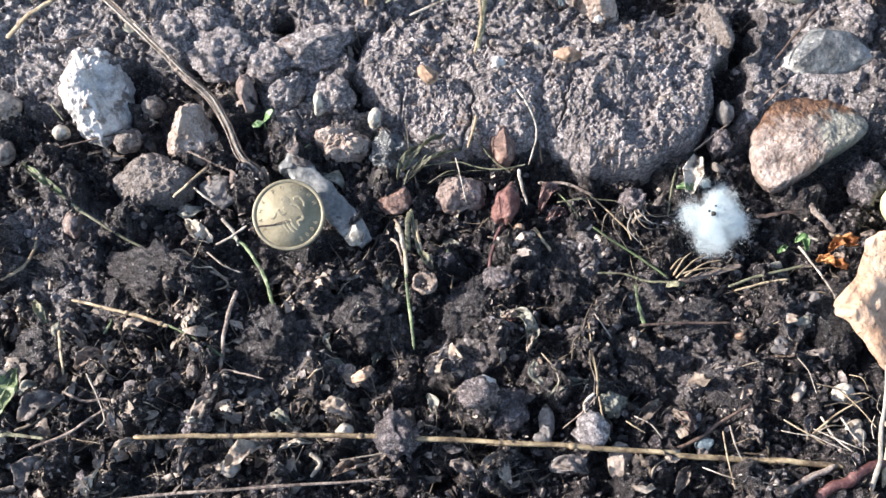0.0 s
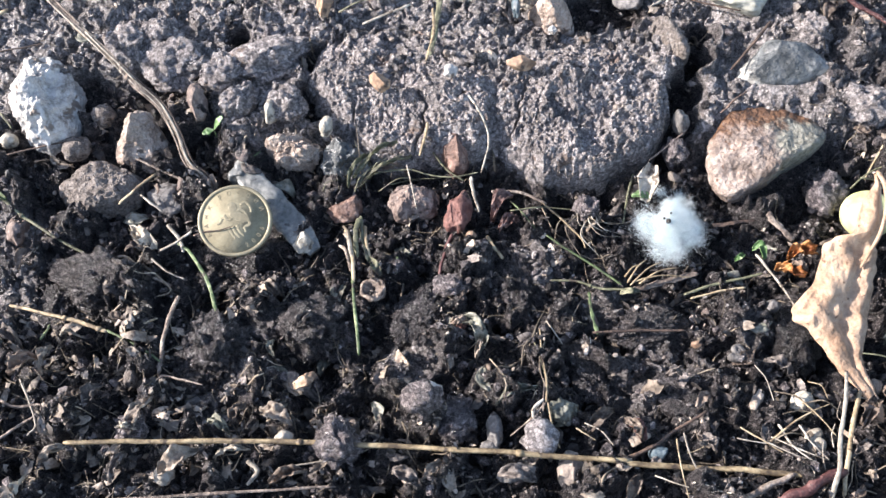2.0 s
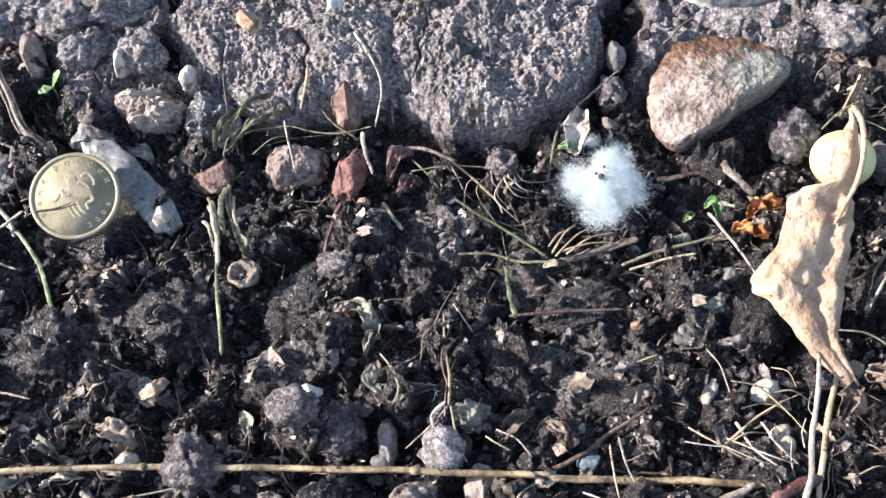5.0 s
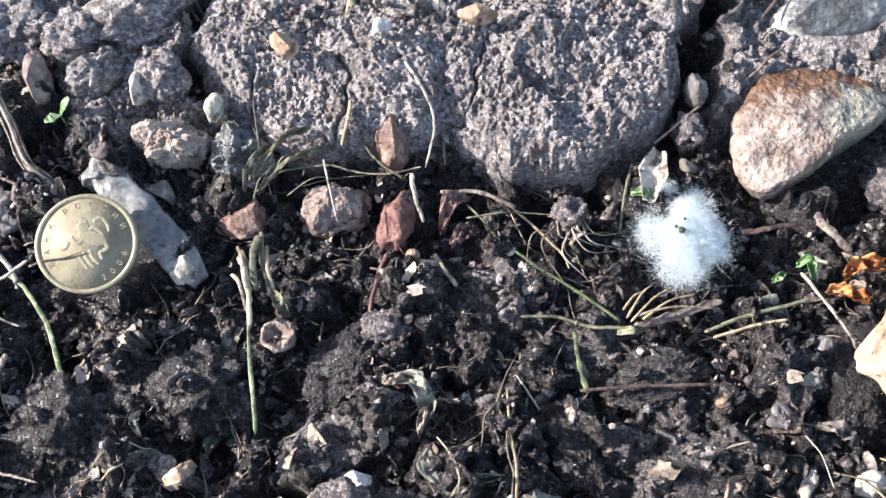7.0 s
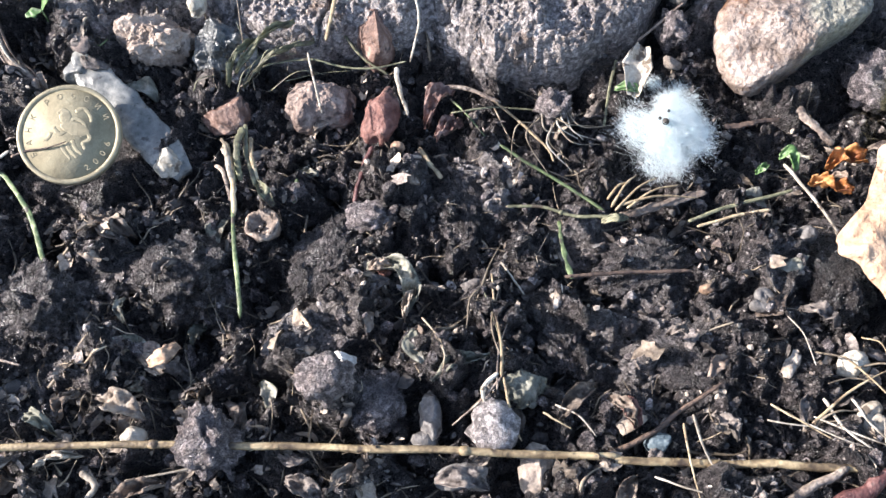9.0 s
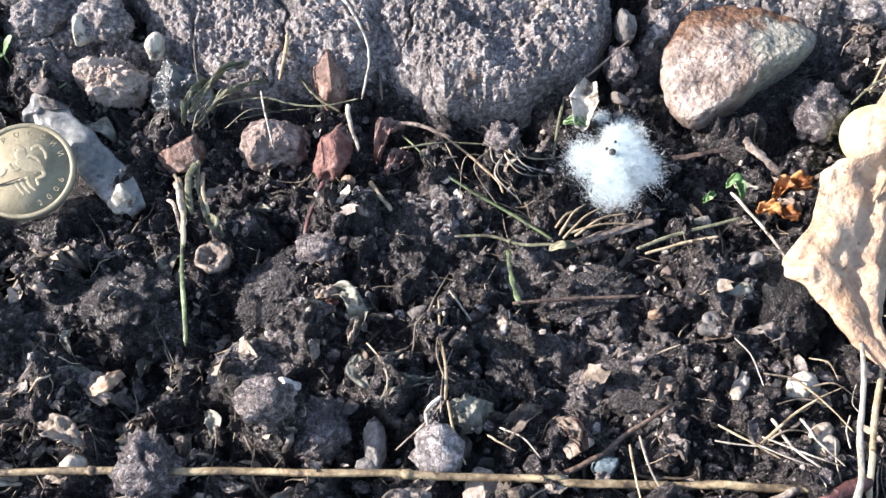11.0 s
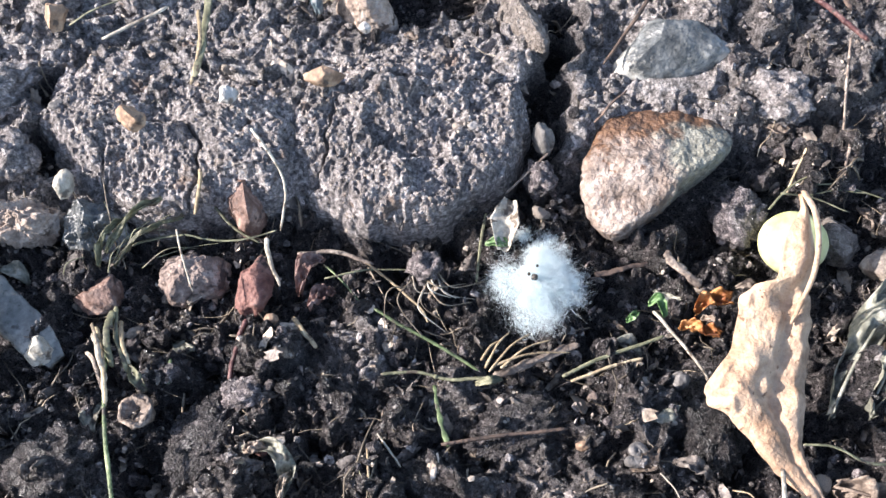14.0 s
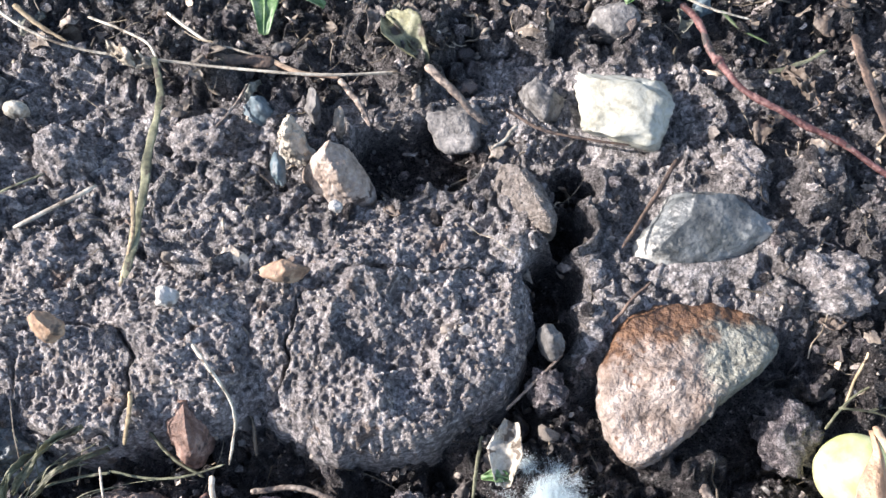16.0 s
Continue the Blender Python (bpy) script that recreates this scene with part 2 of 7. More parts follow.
    gloss.inputs["From Min"].default_value, gloss.inputs["From Max"].default_value = 0.35, 0.65
    gloss.inputs["To Min"].default_value, gloss.inputs["To Max"].default_value = rough
    t.links.new(fine.outputs["Fac"], gloss.inputs["Value"])
    t.links.new(gloss.outputs[0], bsdf.inputs["Roughness"])
    bsdf.inputs["Metallic"].default_value = metallic
    bsdf.inputs["Specular IOR Level"].default_value = specular
    if bump:
        rel, b = tex(bump_scale or scale * 4, 4), n.new("ShaderNodeBump")
        b.inputs["Strength"].default_value, b.inputs["Distance"].default_value = bump, bump_size
        t.links.new(rel.outputs["Fac"], b.inputs["Height"])
        t.links.new(b.outputs[0], bsdf.inputs["Normal"])
    if translucent:
        tr, ms = n.new("ShaderNodeBsdfTranslucent"), n.new("ShaderNodeMixShader")
        t.links.new(colour, tr.inputs["Color"])
        ms.inputs[0].default_value = translucent
        t.links.new(bsdf.outputs[0], ms.inputs[1])
        t.links.new(tr.outputs[0], ms.inputs[2])
        t.links.new(ms.outputs[0], n["Material Output"].inputs["Surface"])
    return m


def sandy(m, strength, size=1500):
    """Breaks a surface's colour into single sand grains, each lighter or darker."""
    t, n = m.node_tree, m.node_tree.nodes
    bsdf = n["Principled BSDF"]
    under = bsdf.inputs["Base Color"].links[0].from_socket
    co, cell, grey, rng, hsv = (n.new("ShaderNode" + k) for k in ("TexCoord", "TexVoronoi", "RGBToBW", "MapRange", "HueSaturation"))
    cell.inputs["Scale"].default_value = size
    t.links.new(co.outputs["Object"], cell.inputs["Vector"])
    t.links.new(cell.outputs["Color"], grey.inputs[0])
    rng.inputs["From Min"].default_value, rng.inputs["From Max"].default_value = 0.2, 0.8
    rng.inputs["To Min"].default_value, rng.inputs["To Max"].default_value = 1 - strength, 1 + strength * 1.25
    t.links.new(grey.outputs[0], rng.inputs["Value"])
    t.links.new(rng.outputs[0], hsv.inputs["Value"])
    t.links.new(under, hsv.inputs["Color"])
    t.links.new(hsv.outputs[0], bsdf.inputs["Base Color"])
    return m


def earth_material():
    """Black humus and grey crust, told apart by the mesh's crust attribute."""
    m = material("earth", [(0.011, 0.010, 0.010), (0.036, 0.031, 0.031), (0.135, 0.118, 0.114)], 480, (0.16, 0.55), 0.9, 1900, bump_size=0.003, spots=(900, 0.385, (0.32, 0.29, 0.275)), specular=0.6)
    t, n = m.node_tree, m.node_tree.nodes
    bsdf = n["Principled BSDF"]
    dark = bsdf.inputs["Base Color"].links[0].from_socket
    attr = n.new("ShaderNodeAttribute")
    attr.attribute_name = "crust"
    co = n.new("ShaderNodeTexCoord")
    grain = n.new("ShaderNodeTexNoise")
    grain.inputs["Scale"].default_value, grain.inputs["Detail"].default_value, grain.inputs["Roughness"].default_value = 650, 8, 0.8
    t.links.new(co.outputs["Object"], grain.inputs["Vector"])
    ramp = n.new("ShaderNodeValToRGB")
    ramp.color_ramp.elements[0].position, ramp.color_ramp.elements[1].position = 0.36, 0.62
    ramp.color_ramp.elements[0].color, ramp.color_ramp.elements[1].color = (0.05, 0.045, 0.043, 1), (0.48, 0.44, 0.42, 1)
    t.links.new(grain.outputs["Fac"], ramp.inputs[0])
    blend = n.new("ShaderNodeMix")
    blend.data_type = "RGBA"
    t.links.new(attr.outputs["Fac"], blend.inputs["Factor"])
    t.links.new(dark, blend.inputs["A"])
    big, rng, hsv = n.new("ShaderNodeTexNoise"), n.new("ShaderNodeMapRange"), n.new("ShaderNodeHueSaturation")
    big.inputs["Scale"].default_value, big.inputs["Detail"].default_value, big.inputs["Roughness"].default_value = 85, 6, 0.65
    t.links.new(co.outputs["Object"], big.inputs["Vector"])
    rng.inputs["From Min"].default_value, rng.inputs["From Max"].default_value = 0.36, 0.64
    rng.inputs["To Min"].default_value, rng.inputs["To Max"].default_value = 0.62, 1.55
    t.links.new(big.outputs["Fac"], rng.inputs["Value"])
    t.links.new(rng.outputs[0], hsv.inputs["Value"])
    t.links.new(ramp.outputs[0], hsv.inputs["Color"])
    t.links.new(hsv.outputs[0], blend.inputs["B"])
    t.links.new(blend.outputs["Result"], bsdf.inputs["Base Color"])
    return m


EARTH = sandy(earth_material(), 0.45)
HUMUS = material("humus_crumb", [(0.010, 0.009, 0.010), (0.035, 0.030, 0.030), (0.125, 0.109, 0.106)], 560, (0.16, 0.55), 0.9, 1900, island=(0.45, 5.0), bump_size=0.003, specular=0.6, spots=(800, 0.38, (0.22, 0.20, 0.19)))
# sunlight on damp clods, put into a paler copy of the humus colour
SUNLIT_DAMP = material("sunlit_damp_earth", [(0.015, 0.0135, 0.014), (0.058, 0.051, 0.051), (0.22, 0.198, 0.193)], 700, (0.16, 0.55), 1.0, 2100, bump_size=0.003, specular=0.6, patch=(120, 0.5, 1.5))
CONCRETE = sandy(material("gritty_grey", [(0.085, 0.076, 0.074), (0.27, 0.242, 0.232), (0.50, 0.465, 0.445)], 700, (0.5, 0.9), 0.8, 2300, detail=9.0, spots=(120, 0.37, (0.21, 0.155, 0.125)), bump_size=0.0026, patch=(75, 0.75, 1.35)), 0.38, 1700)
CHALK = material("chalky_white", [(0.26, 0.24, 0.215), (0.52, 0.50, 0.465), (0.70, 0.685, 0.65)], 210, (0.8, 0.95), 0.7, 900, spots=(170, 0.41, (0.22, 0.185, 0.155)))
CREAM = material("cream_limestone", [(0.24, 0.23, 0.18), (0.41, 0.40, 0.33), (0.52, 0.51, 0.44)], 160, (0.7, 0.9), 0.25, 900, spots=(160, 0.36, (0.27, 0.25, 0.19)))


def stained(m, axis, scale, spread, lo, hi, tones):
    """Lays a mottled stain over a stone's colour, growing along an axis of the stone."""
    t, n = m.node_tree, m.node_tree.nodes
    bsdf = n["Principled BSDF"]
    under = bsdf.inputs["Base Color"].links[0].from_socket
    co, dot, blot, add, edge, tone, blend, fine = (n.new("ShaderNode" + k) for k in ("TexCoord", "VectorMath", "TexNoise", "Math", "MapRange", "ValToRGB", "Mix", "TexNoise"))
    dot.operation, dot.inputs[1].default_value = "DOT_PRODUCT", axis
    t.links.new(co.outputs["Object"], dot.inputs[0])
    blot.inputs["Scale"].default_value, blot.inputs["Detail"].default_value, blot.inputs["Roughness"].default_value = scale, 8, 0.7
    t.links.new(co.outputs["Object"], blot.inputs["Vector"])
    add.operation, add.inputs[1].default_value = "MULTIPLY_ADD", spread
    t.links.new(blot.outputs["Fac"], add.inputs[0])
    t.links.new(dot.outputs["Value"], add.inputs[2])
    edge.inputs["From Min"].default_value, edge.inputs["From Max"].default_value = lo, hi
    t.links.new(add.outputs[0], edge.inputs["Value"])
    tone.color_ramp.elements[0].color, tone.color_ramp.elements[1].color = (*tones[0], 1), (*tones[1], 1)
    tone.color_ramp.elements[0].position, tone.color_ramp.elements[1].position = 0.36, 0.64
    fine.inputs["Scale"].default_value, fine.inputs["Detail"].default_value, fine.inputs["Roughness"].default_value = 650, 6, 0.75
    t.links.new(co.outputs["Object"], fine.inputs["Vector"])
    t.links.new(fine.outputs["Fac"], tone.inputs[0])
    blend.data_type = "RGBA"
    t.links.new(edge.outputs[0], blend.inputs["Factor"])
    t.links.new(under, blend.inputs["A"])
    t.links.new(tone.outputs[0], blend.inputs["B"])
    t.links.new(blend.outputs["Result"], bsdf.inputs["Base Color"])
    return m


RUSTY = material("rusty_quartzite", [(0.13, 0.092, 0.07), (0.27, 0.212, 0.175), (0.43, 0.365, 0.315)], 300, (0.35, 0.7), 0.8, 800, spots=(330, 0.37, (0.16, 0.09, 0.06)), bump_size=0.0016, patch=(130, 0.7, 1.3))
stained(RUSTY, (58.0, 12.0, 0), 150, 1.6, 0.66, 0.98, ((0.11, 0.105, 0.08), (0.37, 0.36, 0.295)))
stained(RUSTY, (-12.0, 66.0, 0), 200, 1.5, 1.02, 1.32, ((0.05, 0.022, 0.012), (0.22, 0.115, 0.06)))
FLINT = material("grey_flint", [(0.05, 0.055, 0.056), (0.10, 0.108, 0.108), (0.21, 0.217, 0.212)], 130, (0.2, 0.5), 0.4, 700, spots=(140, 0.40, (0.44, 0.425, 0.38)), patch=(90, 0.7, 1.35))
FLAKE = stained(stained(FLINT.copy(), (-55.0, -45.0, 0), 260, 1.3, 1.30, 1.48, ((0.30, 0.27, 0.22), (0.62, 0.60, 0.53))), (40.0, 70.0, 0), 240, 1.4, 1.45, 1.7, ((0.24, 0.22, 0.18), (0.55, 0.52, 0.46)))
OCHRE = material("ochre_stone", [(0.13, 0.078, 0.052), (0.31, 0.205, 0.135), (0.50, 0.375, 0.26)], 150, (0.5, 0.8), 0.5, 800, spots=(200, 0.42, (0.09, 0.07, 0.058)))
BUFF = material("buff_stone", [(0.15, 0.11, 0.085), (0.34, 0.27, 0.22), (0.52, 0.445, 0.38)], 210, (0.5, 0.8), 0.5, 900, spots=(260, 0.40, (0.10, 0.075, 0.06)))
TAN = material("tan_stone", [(0.13, 0.105, 0.09), (0.30, 0.25, 0.205), (0.50, 0.43, 0.35)], 170, (0.55, 0.85), 0.6, 900, spots=(230, 0.42, (0.06, 0.053, 0.052)), vary=0.15)
PINK = material("pinkish_stone", [(0.085, 0.06, 0.052), (0.205, 0.155, 0.13), (0.40, 0.33, 0.285)], 190, (0.5, 0.8), 0.6, 900, spots=(230, 0.42, (0.07, 0.055, 0.053)), vary=0.15)
RUSSET = material("russet_stone", [(0.09, 0.050, 0.038), (0.20, 0.122, 0.094), (0.38, 0.285, 0.235)], 230, (0.5, 0.8), 0.6, 900, spots=(230, 0.40, (0.07, 0.05, 0.045)), patch=(150, 0.7, 1.3))
BRICK = material("brick_red", [(0.10, 0.038, 0.032), (0.20, 0.092, 0.074), (0.30, 0.175, 0.145)], 260, (0.55, 0.85), 0.8, 1000, spots=(260, 0.40, (0.06, 0.04, 0.04)))
GREYSTONE = material("grey_stone", [(0.07, 0.065, 0.062), (0.165, 0.155, 0.145), (0.32, 0.30, 0.28)], 220, (0.4, 0.75), 0.6, 900, spots=(240, 0.40, (0.05, 0.045, 0.042)), vary=0.25)
PALE = material("pale_pebble", [(0.24, 0.215, 0.165), (0.44, 0.405, 0.33), (0.56, 0.53, 0.45)], 230, (0.4, 0.65), 0.4, 900, spots=(210, 0.42, (0.12, 0.10, 0.08)), vary=0.12)
GRITTY = material("gritty_brown", [(0.12, 0.102, 0.088), (0.32, 0.272, 0.235), (0.52, 0.46, 0.41)], 520, (0.6, 0.9), 1.0, 1700, spots=(300, 0.40, (0.08, 0.066, 0.058)), bump_size=0.003)
CLAY = material("buff_clay", [(0.22, 0.19, 0.15), (0.42, 0.375, 0.31), (0.56, 0.515, 0.44)], 170, (0.6, 0.9), 0.5, 900, spots=(190, 0.38, (0.14, 0.115, 0.095)))
BLUE = material("blue_grey_stone", [(0.05, 0.068, 0.078), (0.10, 0.14, 0.16), (0.20, 0.245, 0.26)], 180, (0.4, 0.7), 0.3, 800)
SHELLGREY = material("glazed_grey_shard", [(0.09, 0.095, 0.09), (0.18, 0.187, 0.178), (0.34, 0.34, 0.31)], 130, (0.25, 0.5), 0.2, 700, spots=(240, 0.36, (0.07, 0.065, 0.06)))
STRAW = material("dry_straw", [(0.15, 0.105, 0.06), (0.34, 0.26, 0.155), (0.52, 0.43, 0.28)], 170, (0.45, 0.75), 0.4, 900, spots=(300, 0.42, (0.075, 0.052, 0.035)), vary=0.2, streaks=True)
PALESTRAW = material("bleached_straw", [(0.18, 0.15, 0.112), (0.40, 0.352, 0.28), (0.57, 0.53, 0.44)], 190, (0.4, 0.7), 0.4, 900, spots=(330, 0.42, (0.11, 0.085, 0.062)), vary=0.25, streaks=True)
LONGSTRAW = material("old_straw", [(0.08, 0.056, 0.033), (0.23, 0.17, 0.095), (0.40, 0.32, 0.19)], 150, (0.4, 0.7), 0.4, 900, spots=(170, 0.42, (0.07, 0.05, 0.034)), streaks=True)
BROWNSTEM = material("weathered_stem", [(0.06, 0.045, 0.038), (0.22, 0.17, 0.135), (0.46, 0.385, 0.31)], 230, (0.5, 0.8), 0.7, 900, spots=(260, 0.40, (0.05, 0.038, 0.032)), vary=0.2, streaks=True)
BARK = material("dark_bark", [(0.035, 0.024, 0.02), (0.09, 0.06, 0.045), (0.18, 0.12, 0.085)], 200, (0.5, 0.8), 0.6, 900, vary=0.2, streaks=True)
REDTWIG = material("red_bark", [(0.035, 0.014, 0.014), (0.10, 0.038, 0.035), (0.25, 0.14, 0.125)], 230, (0.35, 0.6), 0.6, 900, spots=(230, 0.42, (0.05, 0.038, 0.034)), streaks=True)
CHAFF = material("chaff", [(0.12, 0.09, 0.062), (0.32, 0.255, 0.175), (0.52, 0.44, 0.33)], 260, (0.45, 0.75), 0.4, 900, island=(0.3, 1.5))
GRASS = material("green_grass", [(0.05, 0.07, 0.035), (0.11, 0.155, 0.065), (0.28, 0.33, 0.17)], 200, (0.35, 0.6), 0.3, 900, spots=(300, 0.42, (0.06, 0.05, 0.038)), translucent=0.12, vary=0.2, streaks=True)
OLIVE = material("wilting_grass", [(0.06, 0.062, 0.04), (0.16, 0.16, 0.095), (0.34, 0.33, 0.21)], 190, (0.4, 0.7), 0.3, 900, spots=(280, 0.42, (0.07, 0.055, 0.04)), translucent=0.12, vary=0.2, streaks=True)
SPROUT = material("fresh_sprout", [(0.07, 0.16, 0.05), (0.16, 0.29, 0.11), (0.36, 0.46, 0.27)], 220, (0.3, 0.5), 0.1, 800, translucent=0.3)
DRYLEAF = material("beige_dry_leaf", [(0.31, 0.195, 0.12), (0.49, 0.335, 0.225), (0.60, 0.445, 0.315)], 120, (0.5, 0.75), 0.6, 520, spots=(520, 0.36, (0.19, 0.105, 0.06)), translucent=0.12, bump_size=0.0015)
GREYLEAF = material("grey_green_dead_leaf", [(0.08, 0.082, 0.064), (0.23, 0.23, 0.18), (0.46, 0.44, 0.37)], 170, (0.5, 0.8), 0.6, 800, spots=(220, 0.40, (0.08, 0.07, 0.055)), translucent=0.1)
DEBRIS = material("rotten_flakes", [(0.045, 0.038, 0.034), (0.14, 0.118, 0.105), (0.34, 0.295, 0.26)], 300, (0.35, 0.75), 0.6, 1100, island=(0.35, 2.4))
PALEDEBRIS = material("pale_flakes", [(0.17, 0.13, 0.10), (0.40, 0.325, 0.25), (0.60, 0.52, 0.43)], 260, (0.4, 0.75), 0.5, 1000, island=(0.45, 1.6))
BROWNLEAF = material("brown_leaf_litter", [(0.065, 0.046, 0.036), (0.16, 0.122, 0.094), (0.33, 0.27, 0.22)], 210, (0.5, 0.8), 0.6, 900, spots=(240, 0.40, (0.05, 0.036, 0.032)), translucent=0.1, vary=0.3)
REDLEAF = material("dark_red_leaf", [(0.07, 0.035, 0.03), (0.18, 0.10, 0.085), (0.34, 0.235, 0.205)], 230, (0.4, 0.7), 0.5, 900, spots=(260, 0.40, (0.05, 0.035, 0.03)), translucent=0.1)
ORANGE = material("orange_leaf_scrap", [(0.24, 0.08, 0.03), (0.48, 0.20, 0.06), (0.62, 0.36, 0.16)], 230, (0.4, 0.7), 0.4, 700, spots=(200, 0.38, (0.16, 0.07, 0.04)), translucent=0.2)
FRUIT = material("yellow_green_skin", [(0.42, 0.48, 0.14), (0.60, 0.60, 0.30), (0.72, 0.70, 0.46)], 45, (0.3, 0.5), 0.1, 600)
FLOSS = material("white_floss", [(0.89, 0.95, 0.95), (0.93, 0.97, 0.97)], 300, (0.6, 0.8), 0, translucent=0.5)
SEED = material("dark_seed", [(0.02, 0.016, 0.013), (0.05, 0.04, 0.03)], 300, (0.4, 0.6), 0.3)
BRASS = material("worn_brass", [(0.19, 0.165, 0.105), (0.28, 0.25, 0.165), (0.35, 0.32, 0.22)], 160, (0.68, 0.88), 0.4, 1500, metallic=0.25, bump_size=0.0003)
DULLBRASS = material("rubbed_brass", [(0.23, 0.20, 0.13), (0.36, 0.325, 0.22)], 240, (0.45, 0.65), 0.3, 1500, metallic=0.35, bump_size=0.0003)


# ---------- mesh helpers ----------
def mesh_object(name, verts, faces, mat, parent=None, shade=True, label=""):
    me = bpy.data.meshes.new(name)
    me.from_pydata(np.asarray(verts, float), [], faces)
    me.materials.append(mat)
    if shade:
        me.polygons.foreach_set("use_smooth", [True] * len(me.polygons))
    me.update()
    ob = new(name, me)
    if parent is not None:
        ob.parent = parent
        ob.matrix_parent_inverse = parent.matrix_basis.inverted()
    if label:
        ob["label"] = label
    return ob


def ico(level):
    bm = bmesh.new()
    bmesh.ops.create_icosphere(bm, subdivisions=level, radius=1)
    v = np.array([p.co[:] for p in bm.verts])
    f = [[q.index for q in p.verts] for p in bm.faces]
    bm.free()
    return v, f


ICO = {k: ico(k) for k in (1, 2, 3, 4, 5)}


def stone_shape(level, seed, cuts=7, depth=0.78, rough=0.06, fine=0.02, boxy=0.0, grain=0.0):
    """A unit stone: a ball cut by random planes, roughened; boxy squares it."""
    v, f = ICO[level]
    v = v.copy()
    r = np.random.default_rng(seed)
    if boxy:
        v = np.sign(v) * np.abs(v) ** (1 - boxy)
    for k in range(cuts + cuts // 2):
        d = r.normal(size=3)
        d /= np.linalg.norm(d)
        at = (depth + 0.2 * r.random()) * np.percentile(v @ d, 99.5)
        over = np.maximum(v @ d - at, 0)
        v -= np.outer(over, d)
    mid = (v.max(0) + v.min(0)) / 2
    v = (v - mid) / ((v.max(0) - v.min(0)) / 2)
    n = v / np.maximum(np.linalg.norm(v, axis=1), 1e-6)[:, None]
    s = seed * 1.37
    bumps = rough * fbm(v[:, 0] * 2.2 + s, v[:, 1] * 2.2, v[:, 2] * 2.2, 3)
    if level > 2:
        bumps = bumps + fine * fbm(v[:, 0] * 7 + s, v[:, 1] * 7, v[:, 2] * 7, 2, 0.65)
    if grain:
        bumps = bumps + grain * (np.abs(vnoise(v[:, 0] * 11 + s, v[:, 1] * 11, v[:, 2] * 4)) * 2 - 0.6) + 0.6 * grain * vnoise(v[:, 0] * 24 + s, v[:, 1] * 24, v[:, 2] * 8)
    return v + n * bumps[:, None], f


def stone(name, x, y, wide, high, thick, mat, label, seed=1, rot=0, level=4, sink=0.35, cuts=7, depth=0.78, rough=0.06, fine=0.02, tilt=(0, 0), category="stone", lift=0.0, group="", parent=None, boxy=0.0):
    level, rough, fine = max(level, 4), max(rough, 0.09) if category != "fruit" else rough, max(fine, 0.045) if category != "fruit" else fine
    if mat in (HUMUS, SUNLIT_DAMP):
        cuts, rough, fine, level = 4, 0.26, 0.11, max(level, 4)
    v, f = stone_shape(level, seed, cuts, depth, rough, fine, boxy, 0.11 if mat in (HUMUS, SUNLIT_DAMP) else 0.0)
    v = v * np.array([wide / 2, high / 2, thick / 2])
    ob = mesh_object(name, v, f, mat)
    low = land_at(x, y) if parent is not None else max(seat(x, y, max(wide, high) / 2), land_at(x, y) - 0.001)
    ob.matrix_world = pose(x, y, low + thick * (0.5 - sink) + lift, tilt[0], tilt[1], rot)
    if parent is not None:
        ob.parent = parent
        ob["label"] = label
        return ob
    return tagged(ob, label, category, group)


